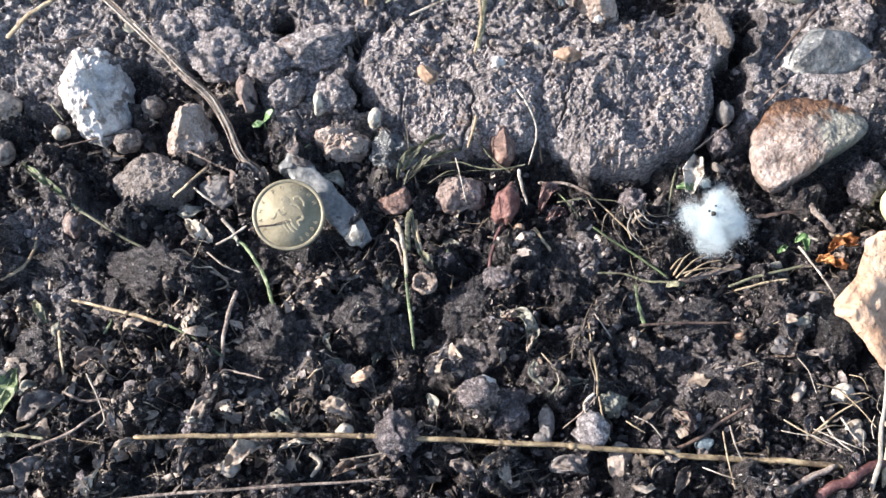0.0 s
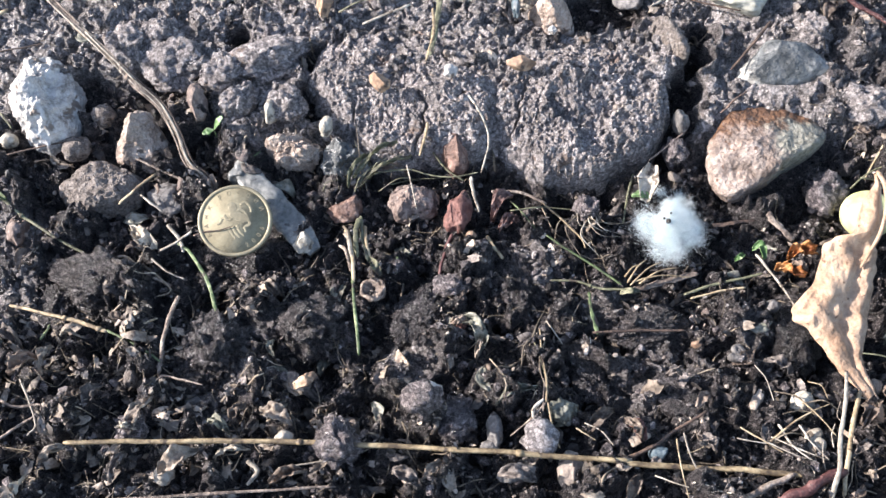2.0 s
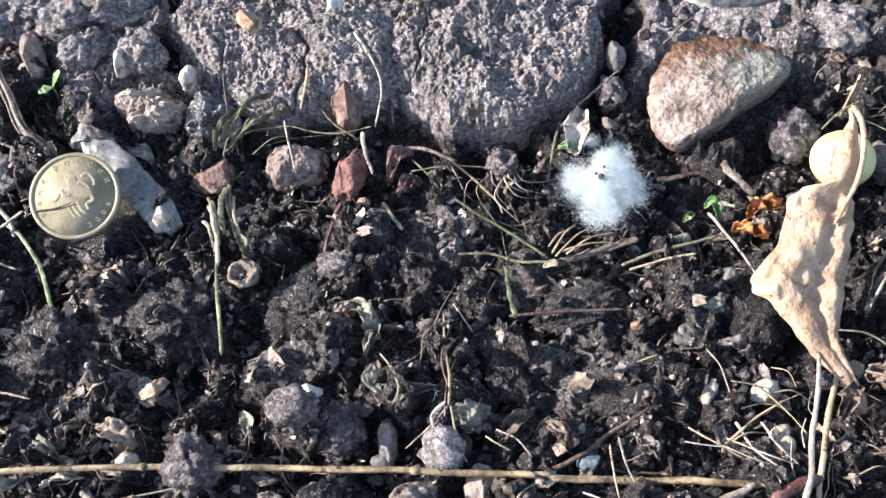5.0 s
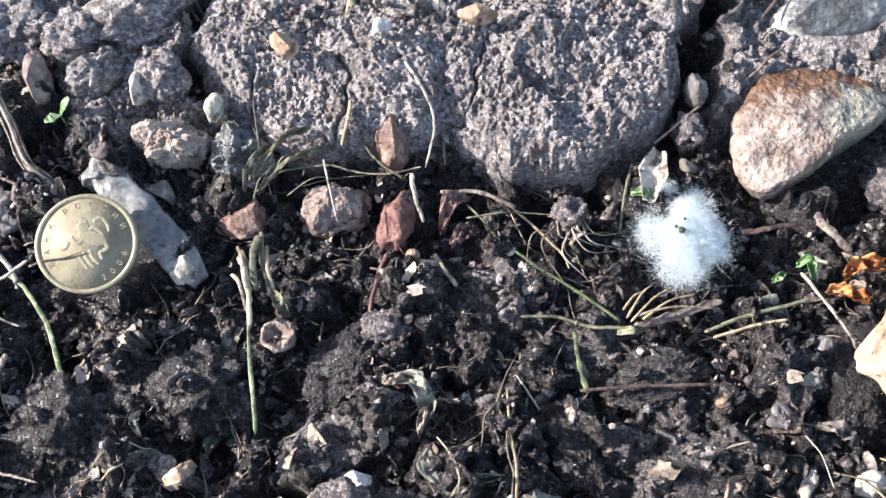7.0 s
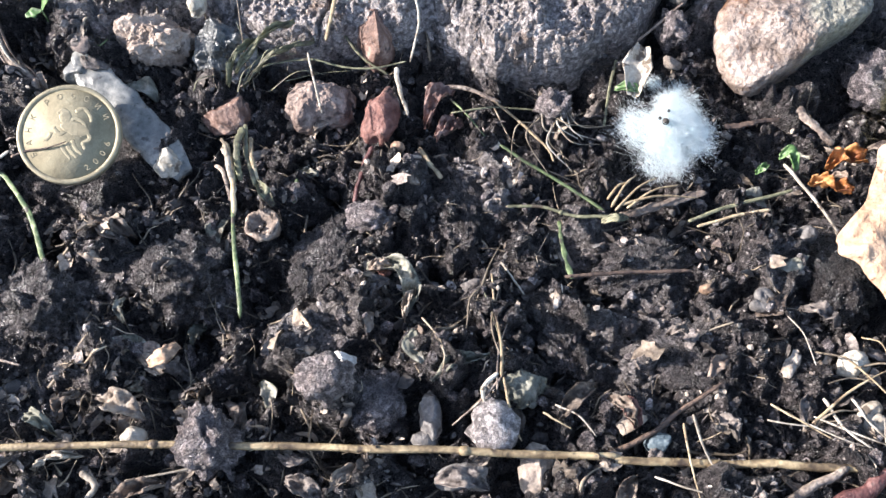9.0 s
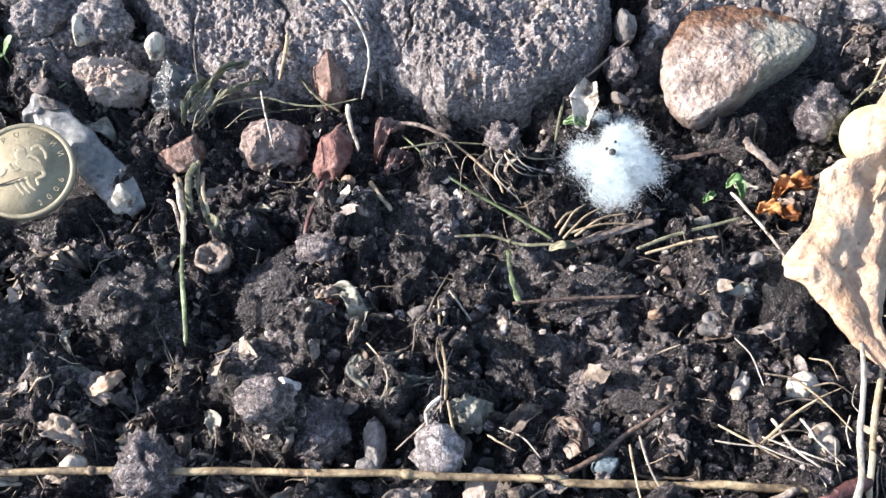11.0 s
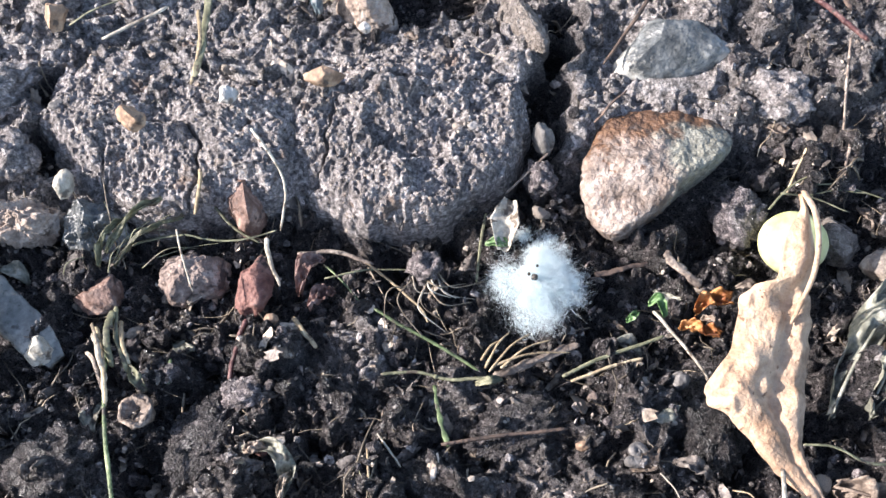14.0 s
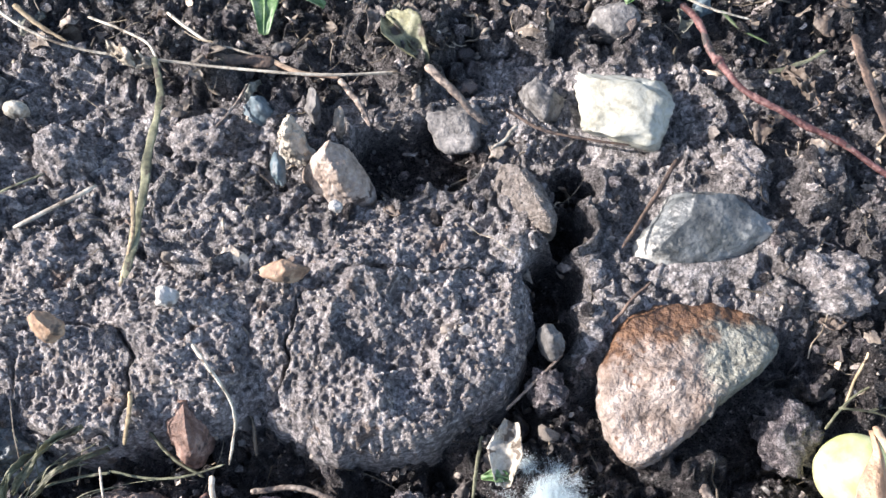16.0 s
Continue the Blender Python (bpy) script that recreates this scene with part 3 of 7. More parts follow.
def crag(name, x, y, wide, high, thick, mat, label, rim, facets, seed=1, rot=0, rough=0.05, pits=0.0, wall=9, category="stone", sink=0.3, undercut=0.04):
    """A broken stone: its outline by reaches at even angles, its face by sloping planes (fall to the right, fall away, height), with steep rough walls."""
    rings, spokes = 72, 240
    a = np.linspace(-math.pi, math.pi, spokes, endpoint=False)
    reach = np.interp(a, np.linspace(-math.pi, math.pi, len(rim) + 1), [*rim, rim[0]])
    reach = np.convolve(np.concatenate([reach[-2:], reach, reach[:2]]), np.ones(5) / 5, "valid")
    reach = reach + 0.02 * vnoise(np.cos(a) * 5 + seed, np.sin(a) * 5, a * 0) + 0.005 * vnoise(np.cos(a) * 15 + seed, np.sin(a) * 19, a * 0)
    s = 1 - (1 - np.linspace(0, 1.0, rings)) ** 1.7
    S, A = np.meshgrid(s, a, indexing="ij")
    U, V = S * reach[None] * np.cos(A), S * reach[None] * np.sin(A)
    o = U * 0 + seed * 1.7
    bent, grit = 0.10 * vnoise(U * 3, V * 3, o + 3), min(16, wide * 450)
    H = U * 0 + 1
    for gx, gy, c in facets:
        H = np.minimum(H, c - gx * U - gy * V + bent * 0.5)
    H = H + rough * fbm(U * 3.1, V * 3.1, o, 2, 0.5)
    if pits:
        H = H - (1 - smooth(S, 0.72, 0.92)) * pits * crumbs(U + bent, V, 0.42, 311 + seed, 0.5) - (1 - smooth(S, 0.72, 0.92)) * 0.7 * pits * crumbs(U, V + bent, 0.20, 331 + seed, 0.5)
    drop = np.sqrt(np.maximum(1 - S ** wall, 0))
    Z = thick * (H * drop - sink * (1 - drop))
    under = 1 - undercut * (1 - drop) ** 2
    verts = np.stack([U * under * wide / 2, V * under * high / 2, Z], -1).reshape(-1, 3)
    out = verts / np.array([wide / 2, high / 2, thick]) - np.array([0, 0, 0.1])
    out = out / np.linalg.norm(out, axis=1)[:, None]
    p, f = verts.T, 2 * grit / wide
    jag = rough * thick * (0.9 * fbm(p[0] * f * 0.3, p[1] * f * 0.3, p[2] * f * 0.3 + seed, 2) + 0.55 * fbm(p[0] * f, p[1] * f, p[2] * f + seed, 3, 0.6))
    verts = verts + out * jag[:, None]
    i, k = np.meshgrid(np.arange(rings - 1), np.arange(spokes), indexing="ij")
    k2 = (k + 1) % spokes
    faces = np.stack([i * spokes + k, (i + 1) * spokes + k, (i + 1) * spokes + k2, i * spokes + k2], -1).reshape(-1, 4)
    ob = mesh_object(name, verts, faces.tolist(), mat)
    ob.matrix_world = pose(x, y, max(seat(x, y, max(wide, high) / 2), land_at(x, y) - 0.001), 0, 0, rot)
    return tagged(ob, label, category)


def spline(points, steps):
    p = np.array(points, float)
    if len(p) == 2:
        return p[0] + (p[1] - p[0]) * np.linspace(0, 1, steps + 1)[:, None]
    q = np.vstack([2 * p[0] - p[1], p, 2 * p[-1] - p[-2]])
    out = []
    for i in range(len(p) - 1):
        a, b, c, d = q[i:i + 4]
        for t in np.linspace(0, 1, steps, endpoint=False):
            out.append(0.5 * (2 * b + (c - a) * t + (2 * a - 5 * b + 4 * c - d) * t * t + (3 * b - a - 3 * c + d) * t ** 3))
    out.append(p[-1])
    return np.array(out)


def ground_path(points, lift=0.002):
    """Points (x, y) or (x, y, height over the lie of the land) to places."""
    return [(p[0], p[1], land_at(p[0], p[1]) + (p[2] if len(p) > 2 else lift)) for p in points]


def settle(path, r):
    """Raises a path where the earth would bury it."""
    low = land(path[:, 0], path[:, 1]) + 0.4 * r
    k = 7
    pad = np.concatenate([np.full(k // 2, low[0]), low, np.full(k // 2, low[-1])])
    low = np.convolve(pad, np.ones(k) / k, "valid")
    path[:, 2] = np.maximum(path[:, 2], low)
    return path


def tube(path, r0, r1, sides=8, flat=1.0, wobble=0.12, seed=0, groove=0.0):
    """A tapered stalk along a path: verts and faces. flat under 1 makes a blade."""
    p = np.array(path)
    n = len(p)
    tan = np.gradient(p, axis=0)
    tan /= np.maximum(np.linalg.norm(tan, axis=1), 1e-9)[:, None]
    side = np.cross(tan, (0, 0, 1.0))
    side /= np.maximum(np.linalg.norm(side, axis=1), 1e-9)[:, None]
    up = np.cross(side, tan)
    s = np.linspace(0, 1, n)
    r = r0 + (r1 - r0) * s
    r[0], r[-1] = r[0] * 0.55, r[-1] * 0.45
    r = r * (1 + wobble * vnoise(s * n * 0.35 + seed * 3.1, s * 0 + seed, s * 0))
    verts, faces = [], []
    for k in range(sides):
        a = 2 * math.pi * k / sides
        rr = r * (1 - groove * (k % 2))
        verts.append(p + side * (rr * math.cos(a))[:, None] + up * (rr * math.sin(a) * flat)[:, None])
    verts = np.stack(verts, 1).reshape(-1, 3)
    for i in range(n - 1):
        for k in range(sides):
            k2 = (k + 1) % sides
            faces.append([i * sides + k, i * sides + k2, (i + 1) * sides + k2, (i + 1) * sides + k])
    faces.append(list(range(sides))[::-1])
    faces.append([(n - 1) * sides + k for k in range(sides)])
    return verts, faces


def stem(name, points, r0, r1, mat, label, category="stem", lift=0.002, flat=0.9, steps=10, parent=None, sides=8, wobble=0.12, seed=0, nodes=(), group="", groove=0.0):
    """A stalk that lies on the earth; nodes: where along it a thicker joint sits."""
    slim = 0.56 if mat in (GRASS, OLIVE) else 0.72
    r0, r1 = r0 * slim, r1 * slim
    path = settle(spline(ground_path(points, lift), steps), r0)
    q, k = np.linspace(0, len(points), len(path)), points[0][0] * 900 + seed
    path[:, 0] += 0.30 * r0 * vnoise(q * 1.6 + k, q * 0, q * 0 + 3) + 0.10 * r0 * vnoise(q * 7 + k, q * 0, q * 0 + 8)
    path[:, 1] += 0.30 * r0 * vnoise(q * 1.6 + k, q * 0 + 5, q * 0 + 3) + 0.10 * r0 * vnoise(q * 7 + k, q * 0 + 5, q * 0 + 8)
    sides = max(sides, 12)
    v, f = tube(path, r0, r1, sides, flat, wobble, seed, groove or 0.12)
    ob = mesh_object(name, v, f, mat, parent)
    ring = np.tile(np.arange(sides), len(path)) * 1.0
    along = np.repeat(np.linspace(0, len(points) * 3.0, len(path)), sides)
    streak = 0.45 * vnoise(ring * 1.7 + k, along * 0.35, ring * 0 + 2.5) + 0.40 * vnoise(along * 1.3 + k, ring * 0.3, ring * 0 + 7.5)
    ob.data.attributes.new("streak", "FLOAT", "POINT").data.foreach_set("value", np.clip(streak, -0.75, 0.55).astype(np.float32))
    for s in nodes:
        i = int(s * (len(path) - 1))
        r = (r0 + (r1 - r0) * s) * 1.35
        w, g = stone_shape(2, int(s * 100) + seed, 3, 0.85, 0.1)
        w = w * np.array([r * 1.2, r, r]) + path[i]
        mesh_object("joint", w, g, mat, ob)
    if parent is None:
        tagged(ob, label, category, group)
    elif label:
        ob["label"] = label
    return ob


def blade(name, spine, left, right, mat, label="", category="leaf", lift=0.003, curl=0.0, ripple=0.0006, thick=0.00025, across=14, steps=12, parent=None, seed=0, group="", fold=0.0):
    """A thin leaf with real thickness: spine (x, y, h), half-widths left and right along it; curl lifts the edges, fold makes a V."""
    path = settle(spline(ground_path(spine, lift), steps), 0.0015)
    n = len(path)
    s = np.linspace(0, 1, n)
    wl = np.interp(s, np.linspace(0, 1, len(left)), left)
    wr = np.interp(s, np.linspace(0, 1, len(right)), right)
    tan = np.gradient(path, axis=0)
    tan /= np.maximum(np.linalg.norm(tan, axis=1), 1e-9)[:, None]
    side = np.cross(tan, (0, 0, 1.0))
    side /= np.maximum(np.linalg.norm(side, axis=1), 1e-9)[:, None]
    u = np.linspace(-1, 1, across)
    rows = []
    for k in range(across):
        w = np.where(u[k] < 0, wl, wr) * u[k]
        h = curl * u[k] ** 2 * np.maximum(wl, wr) + fold * abs(u[k]) * np.maximum(wl, wr)
        h = h + ripple * fbm(s * 7 + seed, s * 0 + u[k] * 1.8, s * 0 + seed * 2.3, 3)
        q = path + side * w[:, None]
        q[:, 2] += h
        rows.append(q)
    top = np.stack(rows, 1).reshape(-1, 3)
    low = top - np.array([0, 0, thick])
    verts = np.vstack([top, low])
    N = n * across
    faces = []
    for i in range(n - 1):
        for k in range(across - 1):
            a, b, c, d = i * across + k, i * across + k + 1, (i + 1) * across + k + 1, (i + 1) * across + k
            faces += [[a, b, c, d], [N + d, N + c, N + b, N + a]]
    for i in range(n - 1):
        a, d = i * across, (i + 1) * across
        faces += [[a, d, N + d, N + a], [d - 1, N + d - 1, N + d + across - 1, d + across - 1]]
    for k in range(across - 1):
        e = (n - 1) * across
        faces += [[k + 1, k, N + k, N + k + 1], [e + k, e + k + 1, N + e + k + 1, N + e + k]]
    ob = mesh_object(name, verts, faces, mat, parent)
    if parent is None and category == "leaf":
        rib = path + np.array([0, 0, 0.00015])
        mesh_object("midrib", *tube(rib, 0.0004, 0.00015, 6, 0.8, 0.1), mat, ob)
    if parent is None:
        tagged(ob, label, category, group)
    elif label:
        ob["label"] = label
    return ob


def holder(name, x, y, label, category, group=""):
    ob = new(name)
    ob.empty_display_size = 0.005
    ob.location = (x, y, land_at(x, y))
    return tagged(ob, label, category, group)


# ---------- ground ----------
def ground_sheet():
    X, Y, Z, xs, ys = SHEET_X, SHEET_Y, SHEET_Z, XS, YS
    core = (np.abs(X - 0.0175) < 0.166) & (np.abs(Y - 0.1275) < 0.111)
    sway = 0.0007 * core
    verts = np.stack([X + sway * vnoise(X * 420, Y * 420, Z * 300), Y + sway * vnoise(X * 420 + 9, Y * 420, Z * 300 + 5), Z], -1).reshape(-1, 3)
    nx, ny = len(xs), len(ys)
    i = np.arange((ny - 1) * (nx - 1))
    a = (i // (nx - 1)) * nx + i % (nx - 1)
    quads = np.stack([a, a + 1, a + nx + 1, a + nx], 1)
    me = bpy.data.meshes.new("ground")
    me.vertices.add(len(verts))
    me.vertices.foreach_set("co", verts.ravel())
    me.loops.add(quads.size)
    me.loops.foreach_set("vertex_index", quads.ravel())
    me.polygons.add(len(quads))
    me.polygons.foreach_set("loop_start", np.arange(len(quads)) * 4)
    me.polygons.foreach_set("use_smooth", np.ones(len(quads), bool))
    me.update(calc_edges=True)
    me.validate()
    at = me.attributes.new("crust", "FLOAT", "POINT")
    at.data.foreach_set("value", SHEET_CRUST.ravel().astype(np.float32))
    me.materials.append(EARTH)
    return tagged(new("ground", me), "black crumbly humus with dry grey crusted earth behind", "ground", kind="structure")


ground_sheet()


def lump(name, x, y, rx, ry, rim, top, label, seed):
    """A half-buried flat lump of gritty grey material with a steep uneven edge and a pitted face."""
    rings, spokes = 150, 600
    a = np.linspace(-math.pi, math.pi, spokes, endpoint=False)
    reach = np.interp(a, np.linspace(-math.pi, math.pi, len(rim) + 1), [*rim, rim[0]])
    ker = np.ones(17) / 17
    reach = np.convolve(np.concatenate([reach[-8:], reach, reach[:8]]), ker, "valid")
    reach = reach + 0.045 * vnoise(np.cos(a) * 7 + seed, np.sin(a) * 7, a * 0) + 0.008 * vnoise(np.cos(a) * 25 + seed, np.sin(a) * 25, a * 0)
    s = 1 - (1 - np.linspace(0, 1.0, rings)) ** 1.5
    S, A = np.meshgrid(s, a, indexing="ij")
    RR = np.meshgrid(s, reach, indexing="ij")[1]
    X, Y = x + rx * S * RR * np.cos(A), y + ry * S * RR * np.sin(A)
    o = X * 0 + seed
    body = np.sqrt(np.maximum(1 - S ** (7 + 11 * np.maximum(np.cos(A + 1.1), 0)), 0))
    Z = lie(Y) - 0.006 + (top + 0.006) * body
    wx, wy = X + 0.0012 * vnoise(X * 400, Y * 400, o + 3), Y + 0.0012 * vnoise(X * 400, Y * 400, o + 13)
    face = 0.0024 * fbm(X * 60, Y * 60, o, 3) + 0.0009 * vnoise(wx * 210, wy * 210, o) + 0.0006 * vnoise(wx * 480, wy * 480, o + 5) + 0.0005 * vnoise(X * 1050, Y * 1050, o + 9) + 0.00045 * vnoise(X * 1900, Y * 1900, o + 19) - 0.42 * crumbs(wx, wy, 0.0100, 211 + seed, 0.30) - 0.16 * crumbs(wx, wy, 0.0042, 241 + seed, 0.3) - 0.20 * crumbs(wx, wy, 0.0019, 251 + seed, 0.35) + 0.5 * crumbs(wx, wy, 0.0010, 271 + seed, 0.6) + 0.3 * crumbs(wx, wy, 0.0022, 291 + seed, 0.25)
    crack = np.exp(-(vnoise(wx * 42, wy * 42, o + 29) / 0.022) ** 2) * smooth(vnoise(X * 30, Y * 30, o + 39), -0.05, 0.25)
    face = face - 0.0026 * crack
    Z = Z + face
    verts = np.stack([X, Y, Z], -1).reshape(-1, 3)
    i, k = np.meshgrid(np.arange(rings - 1), np.arange(spokes), indexing="ij")
    k2 = (k + 1) % spokes
    faces = np.stack([i * spokes + k, (i + 1) * spokes + k, (i + 1) * spokes + k2, i * spokes + k2], -1).reshape(-1, 4)
    ob = mesh_object(name, verts, faces.tolist(), CONCRETE)
    g = np.random.default_rng(seed + 60)
    kinds = [stone_shape(1, 400 + k, 6, 0.6, 0.1) for k in range(6)]
    gv, gf, n = [], [], 0
    for q in range(800):
        i = g.integers(rings * 0.3, rings - 6) * spokes + g.integers(spokes)
        v, f = kinds[g.integers(6)]
        gv.append(v * (0.00012 + 0.00040 * g.random() ** 3) * g.uniform(0.5, 1, 3) + verts[i])
        gf.append(np.array(f) + n)
        n += len(v)
    tagged(mesh_object("sand", np.vstack(gv), np.vstack(gf).tolist(), TAN, ob, False), "loose pale sand grains on the face", kind="stuff")
    for q in range(12):
        i = g.integers(rings * 0.3, rings - 20) * spokes + g.integers(spokes)
        v, f = stone_shape(3, 500 + q + seed * 40, 6, 0.6, 0.08, 0.03)
        mesh_object("aggregate", v * np.array([1, 0.8, 0.6]) * (0.0007 + 0.0012 * g.random() ** 2) + verts[i] - np.array([0, 0, 0.0004]), f, (GREYSTONE, TAN, PINK, GRITTY)[g.integers(4)], ob)
    return tagged(ob, label, "stone")


MAIN_LUMP = lump("concrete_lump", 0.0516, 0.1462, 0.0268, 0.0250, (.98, 1.0, .98, .93, .88, .86, .85, .88, .90, .94, .98, 1.03, 1.06, 1.06, 1.02, 1.0, .99, 1.03, 1.08, 1.01), 0.0088, "large flat half-buried lump of pitted grey concrete", 1)
SIDE_LUMP = lump("concrete_lump", 0.0040, 0.1520, 0.0315, 0.0235, (.95, .80, .76, .87, .93, .92, .85, 1.1, 1.06, .92, .88, .90, .98, 1.05, 1.01, 1.0, 1.04, 1.15, 1.13, 1.04), 0.0072, "smaller half-buried lump of pitted grey concrete beside a crack", 2)

# ---------- large stones ----------
crag("chalk_stone", -0.1008, 0.1500, 0.0215, 0.0322, 0.0130, CHALK, "knobbly chalky white stone half sunk in the soil",
     (1.0, .80, .70, .78, .83, .93, 1.02, 1.01, 1.10, 1.05, .96, .94, .96, .91, .91, .95, 1.03, 1.08, 1.07, 1.03), ((-0.55, 0.0, 0.90), (0.75, 0.1, 0.80), (0.0, 0.6, 1.0), (-0.1, -0.5, 0.95)), 5, rough=0.07, pits=0.20, wall=5)
crag("rusty_stone", 0.1036, 0.1327, 0.0358, 0.0305, 0.0105, RUSTY, "angular buff-grey stone with a rust-brown weathered rim",
     (.97, 1.02, 1.14, 1.18, .78, .55, .44, .41, .42, .50, .72, 1.08, 1.25, 1.20, 1.02, 1.0, 1.06, 1.06, .92, .96), ((-0.45, 0.10, 1.06), (0.16, 0.06, 0.90), (0.05, 0.55, 1.16), (-0.25, -0.35, 1.0), (0.45, 0.45, 1.22)), 8, rough=0.045, pits=0.10, wall=18, undercut=0.20)
crag("flint", 0.1120, 0.1614, 0.0305, 0.0165, 0.0085, FLAKE, "dark grey flint flake with pale edges lying on the crust",
     (.77, .96, 1.13, 1.09, 1.02, .94, .92, .96, 1.06, 1.0, .68, .65, .70, .86, .80, .90, .95, .78, .68, .69), ((-1.1, 0.1, 1.0), (0.55, 0.15, 0.80), (0.35, 1.2, 1.15), (-0.1, -0.8, 0.85), (0.1, -0.2, 0.70)), 14, rough=0.025, pits=0.0, wall=7)
stone("limestone_block", 0.1010, 0.1856, 0.01976, 0.01560, 0.011, CREAM, "blocky cream limestone pebble with a broken corner", 27, -8, 5, 0.2, 7, 0.66, 0.03, 0.02, tilt=(3, 3), boxy=0.35)
crag("buff_stone", -0.0728, 0.1374, 0.0164, 0.0166, 0.0125, BUFF, "angular buff stone with a pale tan face",
     (.80, .96, .98, .88, .83, .86, .98, 1.2, 1.11, 1.03, 1.0, .91, .89, .93, 1.0, .79, .70, .66, .66, .70), ((-1.0, -0.2, 0.85), (0.65, -0.3, 0.80), (-0.1, 0.6, 1.1), (0.2, -0.9, 0.85)), 34, rough=0.05, pits=0.08, wall=7)
crag("gritty_slab", -0.0822, 0.1232, 0.0260, 0.0180, 0.0070, GRITTY, "flat gritty brown sandstone piece sunk in the soil",
     (.9, .8, .85, 1.0, .95, .85, .9, 1.05, 1.0, .9, .95, 1.0, .9, .8, .9, 1.0, 1.05, .95, .85, .95), ((-0.25, 0.1, 0.9), (0.3, 0.2, 0.9)), 35, 8, rough=0.09, pits=0.22, wall=6)
stone("grey_chip", -0.0634, 0.1203, 0.01154, 0.01029, 0.006, GREYSTONE, "flat smooth grey stone chip", 36, 15, 4, 0.4, 6, 0.6, 0.03, 0.008)
crag("tan_stone", -0.0290, 0.1345, 0.0175, 0.0105, 0.0085, BUFF, "low tan stone with a split dark face",
     (.9, .8, .85, 1.0, .95, .85, .9, 1.05, 1.0, .9, .95, 1.0, .9, .8, .9, 1.0, 1.05, .95, .85, .95), ((-0.5, -0.4, 0.9), (0.5, 0.2, 0.85), (0.0, 0.8, 1.0)), 37, 4, rough=0.11, pits=0.5, wall=6)
crag("blue_grey_stone", -0.0143, 0.1320, 0.0145, 0.0135, 0.0085, FLINT, "mottled grey stone wedged under the concrete lump",
     (.9, .8, .85, 1.0, .95, .85, .9, 1.05, 1.0, .9, .95, 1.0, .9, .8, .9, 1.0, 1.05, .95, .85, .95), ((-0.6, 0.3, 0.9), (0.6, 0.2, 0.85), (0.0, -0.8, 0.9)), 38, 30, rough=0.11, pits=0.4, wall=6)
crag("brown_chip", 0.0172, 0.1342, 0.0114, 0.0138, 0.0075, RUSSET, "upright reddish-brown stone chip leaning on concrete",
     (.85, .75, .78, .95, 1.05, 1.0, .80, .72, .70, .74, .82, .92, 1.0, 1.0, .92, .90, 1.0, 1.1, 1.05, .95), ((-0.7, 0.0, 0.90), (0.9, -0.2, 0.90), (0.1, 0.5, 1.05)), 41, 12, rough=0.05, pits=0.08, wall=6)
crag("pink_stone", 0.0048, 0.1203, 0.0165, 0.0118, 0.0075, PINK, "rounded brownish-tan stone in black soil",
     (.9, .8, .85, 1.0, .95, .85, .9, 1.05, 1.0, .9, .95, 1.0, .9, .8, .9, 1.0, 1.05, .95, .85, .95), ((-0.6, 0.0, 0.95), (0.7, 0.2, 0.85), (0.0, 0.7, 1.0), (0.1, -0.6, 0.95)), 49, 10, rough=0.07, pits=0.12, wall=5)
stone("brick_chip", 0.0177, 0.1164, 0.00717, 0.01248, 0.008, BRICK, "crumbly red brick chip", 43, -14, 4, 0.3, 8, 0.62, 0.08, 0.05)
stone("brick_chip", -0.0134, 0.1179, 0.00904, 0.00873, 0.008, RUSSET, "dark red-brown brick fragment", 44, -30, 4, 0.4, 9, 0.58, 0.05, 0.03)
blade("red_leaf_scrap", [(0.0268, 0.1130, .004), (0.0290, 0.1172, .0075), (0.0325, 0.1192, .005)], [.0006, 0.0021, .0008], [.0006, 0.0018, .0008], REDLEAF, "curled dark red-brown dead leaf scrap", "leaf scrap", ripple=0.0022, curl=0.7, seed=45)
blade("red_leaf_scrap", [(0.0285, 0.1095, .004), (0.0312, 0.1116, .006), (0.0341, 0.1126, .004)], [.0005, 0.0015, .0006], [.0005, 0.0016, .0006], REDLEAF, "small curled dark red leaf scrap", "leaf scrap", ripple=0.002, curl=0.6, seed=46)
stone("pink_chip", -0.0561, 0.1474, 0.00561, 0.01248, 0.009, PINK, "narrow pinkish-tan stone chip", 46, 8, 4, 0.35, 8, 0.62, 0.06, 0.03)
stone("brown_pebble", -0.0838, 0.1458, 0.00686, 0.00655, 0.007, GRITTY, "small brown pebble in dark soil", 47, 0, 3, 0.4, category="pebble")
stone("brown_pebble", -0.0905, 0.1357, 0.00842, 0.00686, 0.007, GRITTY, "small crusted brown pebble", 48, 20, 3, 0.4, category="pebble")
stone("pale_pebble", -0.1097, 0.1379, 0.00499, 0.00390, 0.005, PALE, "smooth pale grey pebble", 49, 10, 3, 0.3, 3, 0.8, 0.07, 0.04, category="pebble")
stone("pale_pebble", -0.0353, 0.1441, 0.00437, 0.00624, 0.006, PALE, "small pale angular pebble", 50, -15, 3, 0.3, 7, 0.6, category="pebble")
stone("pale_pebble", -0.0194, 0.1398, 0.00374, 0.00624, 0.006, PALE, "smooth yellowish-white oval pebble", 51, -10, 3, 0.3, 3, 0.8, 0.07, 0.04, category="pebble")
stone("embedded_pebble", 0.0156, 0.1528, 0.00405, 0.00374, 0.004, CHALK, "tiny white pebble stuck on the concrete", 52, 0, 3, 0.3, parent=SIDE_LUMP, lift=0.006)
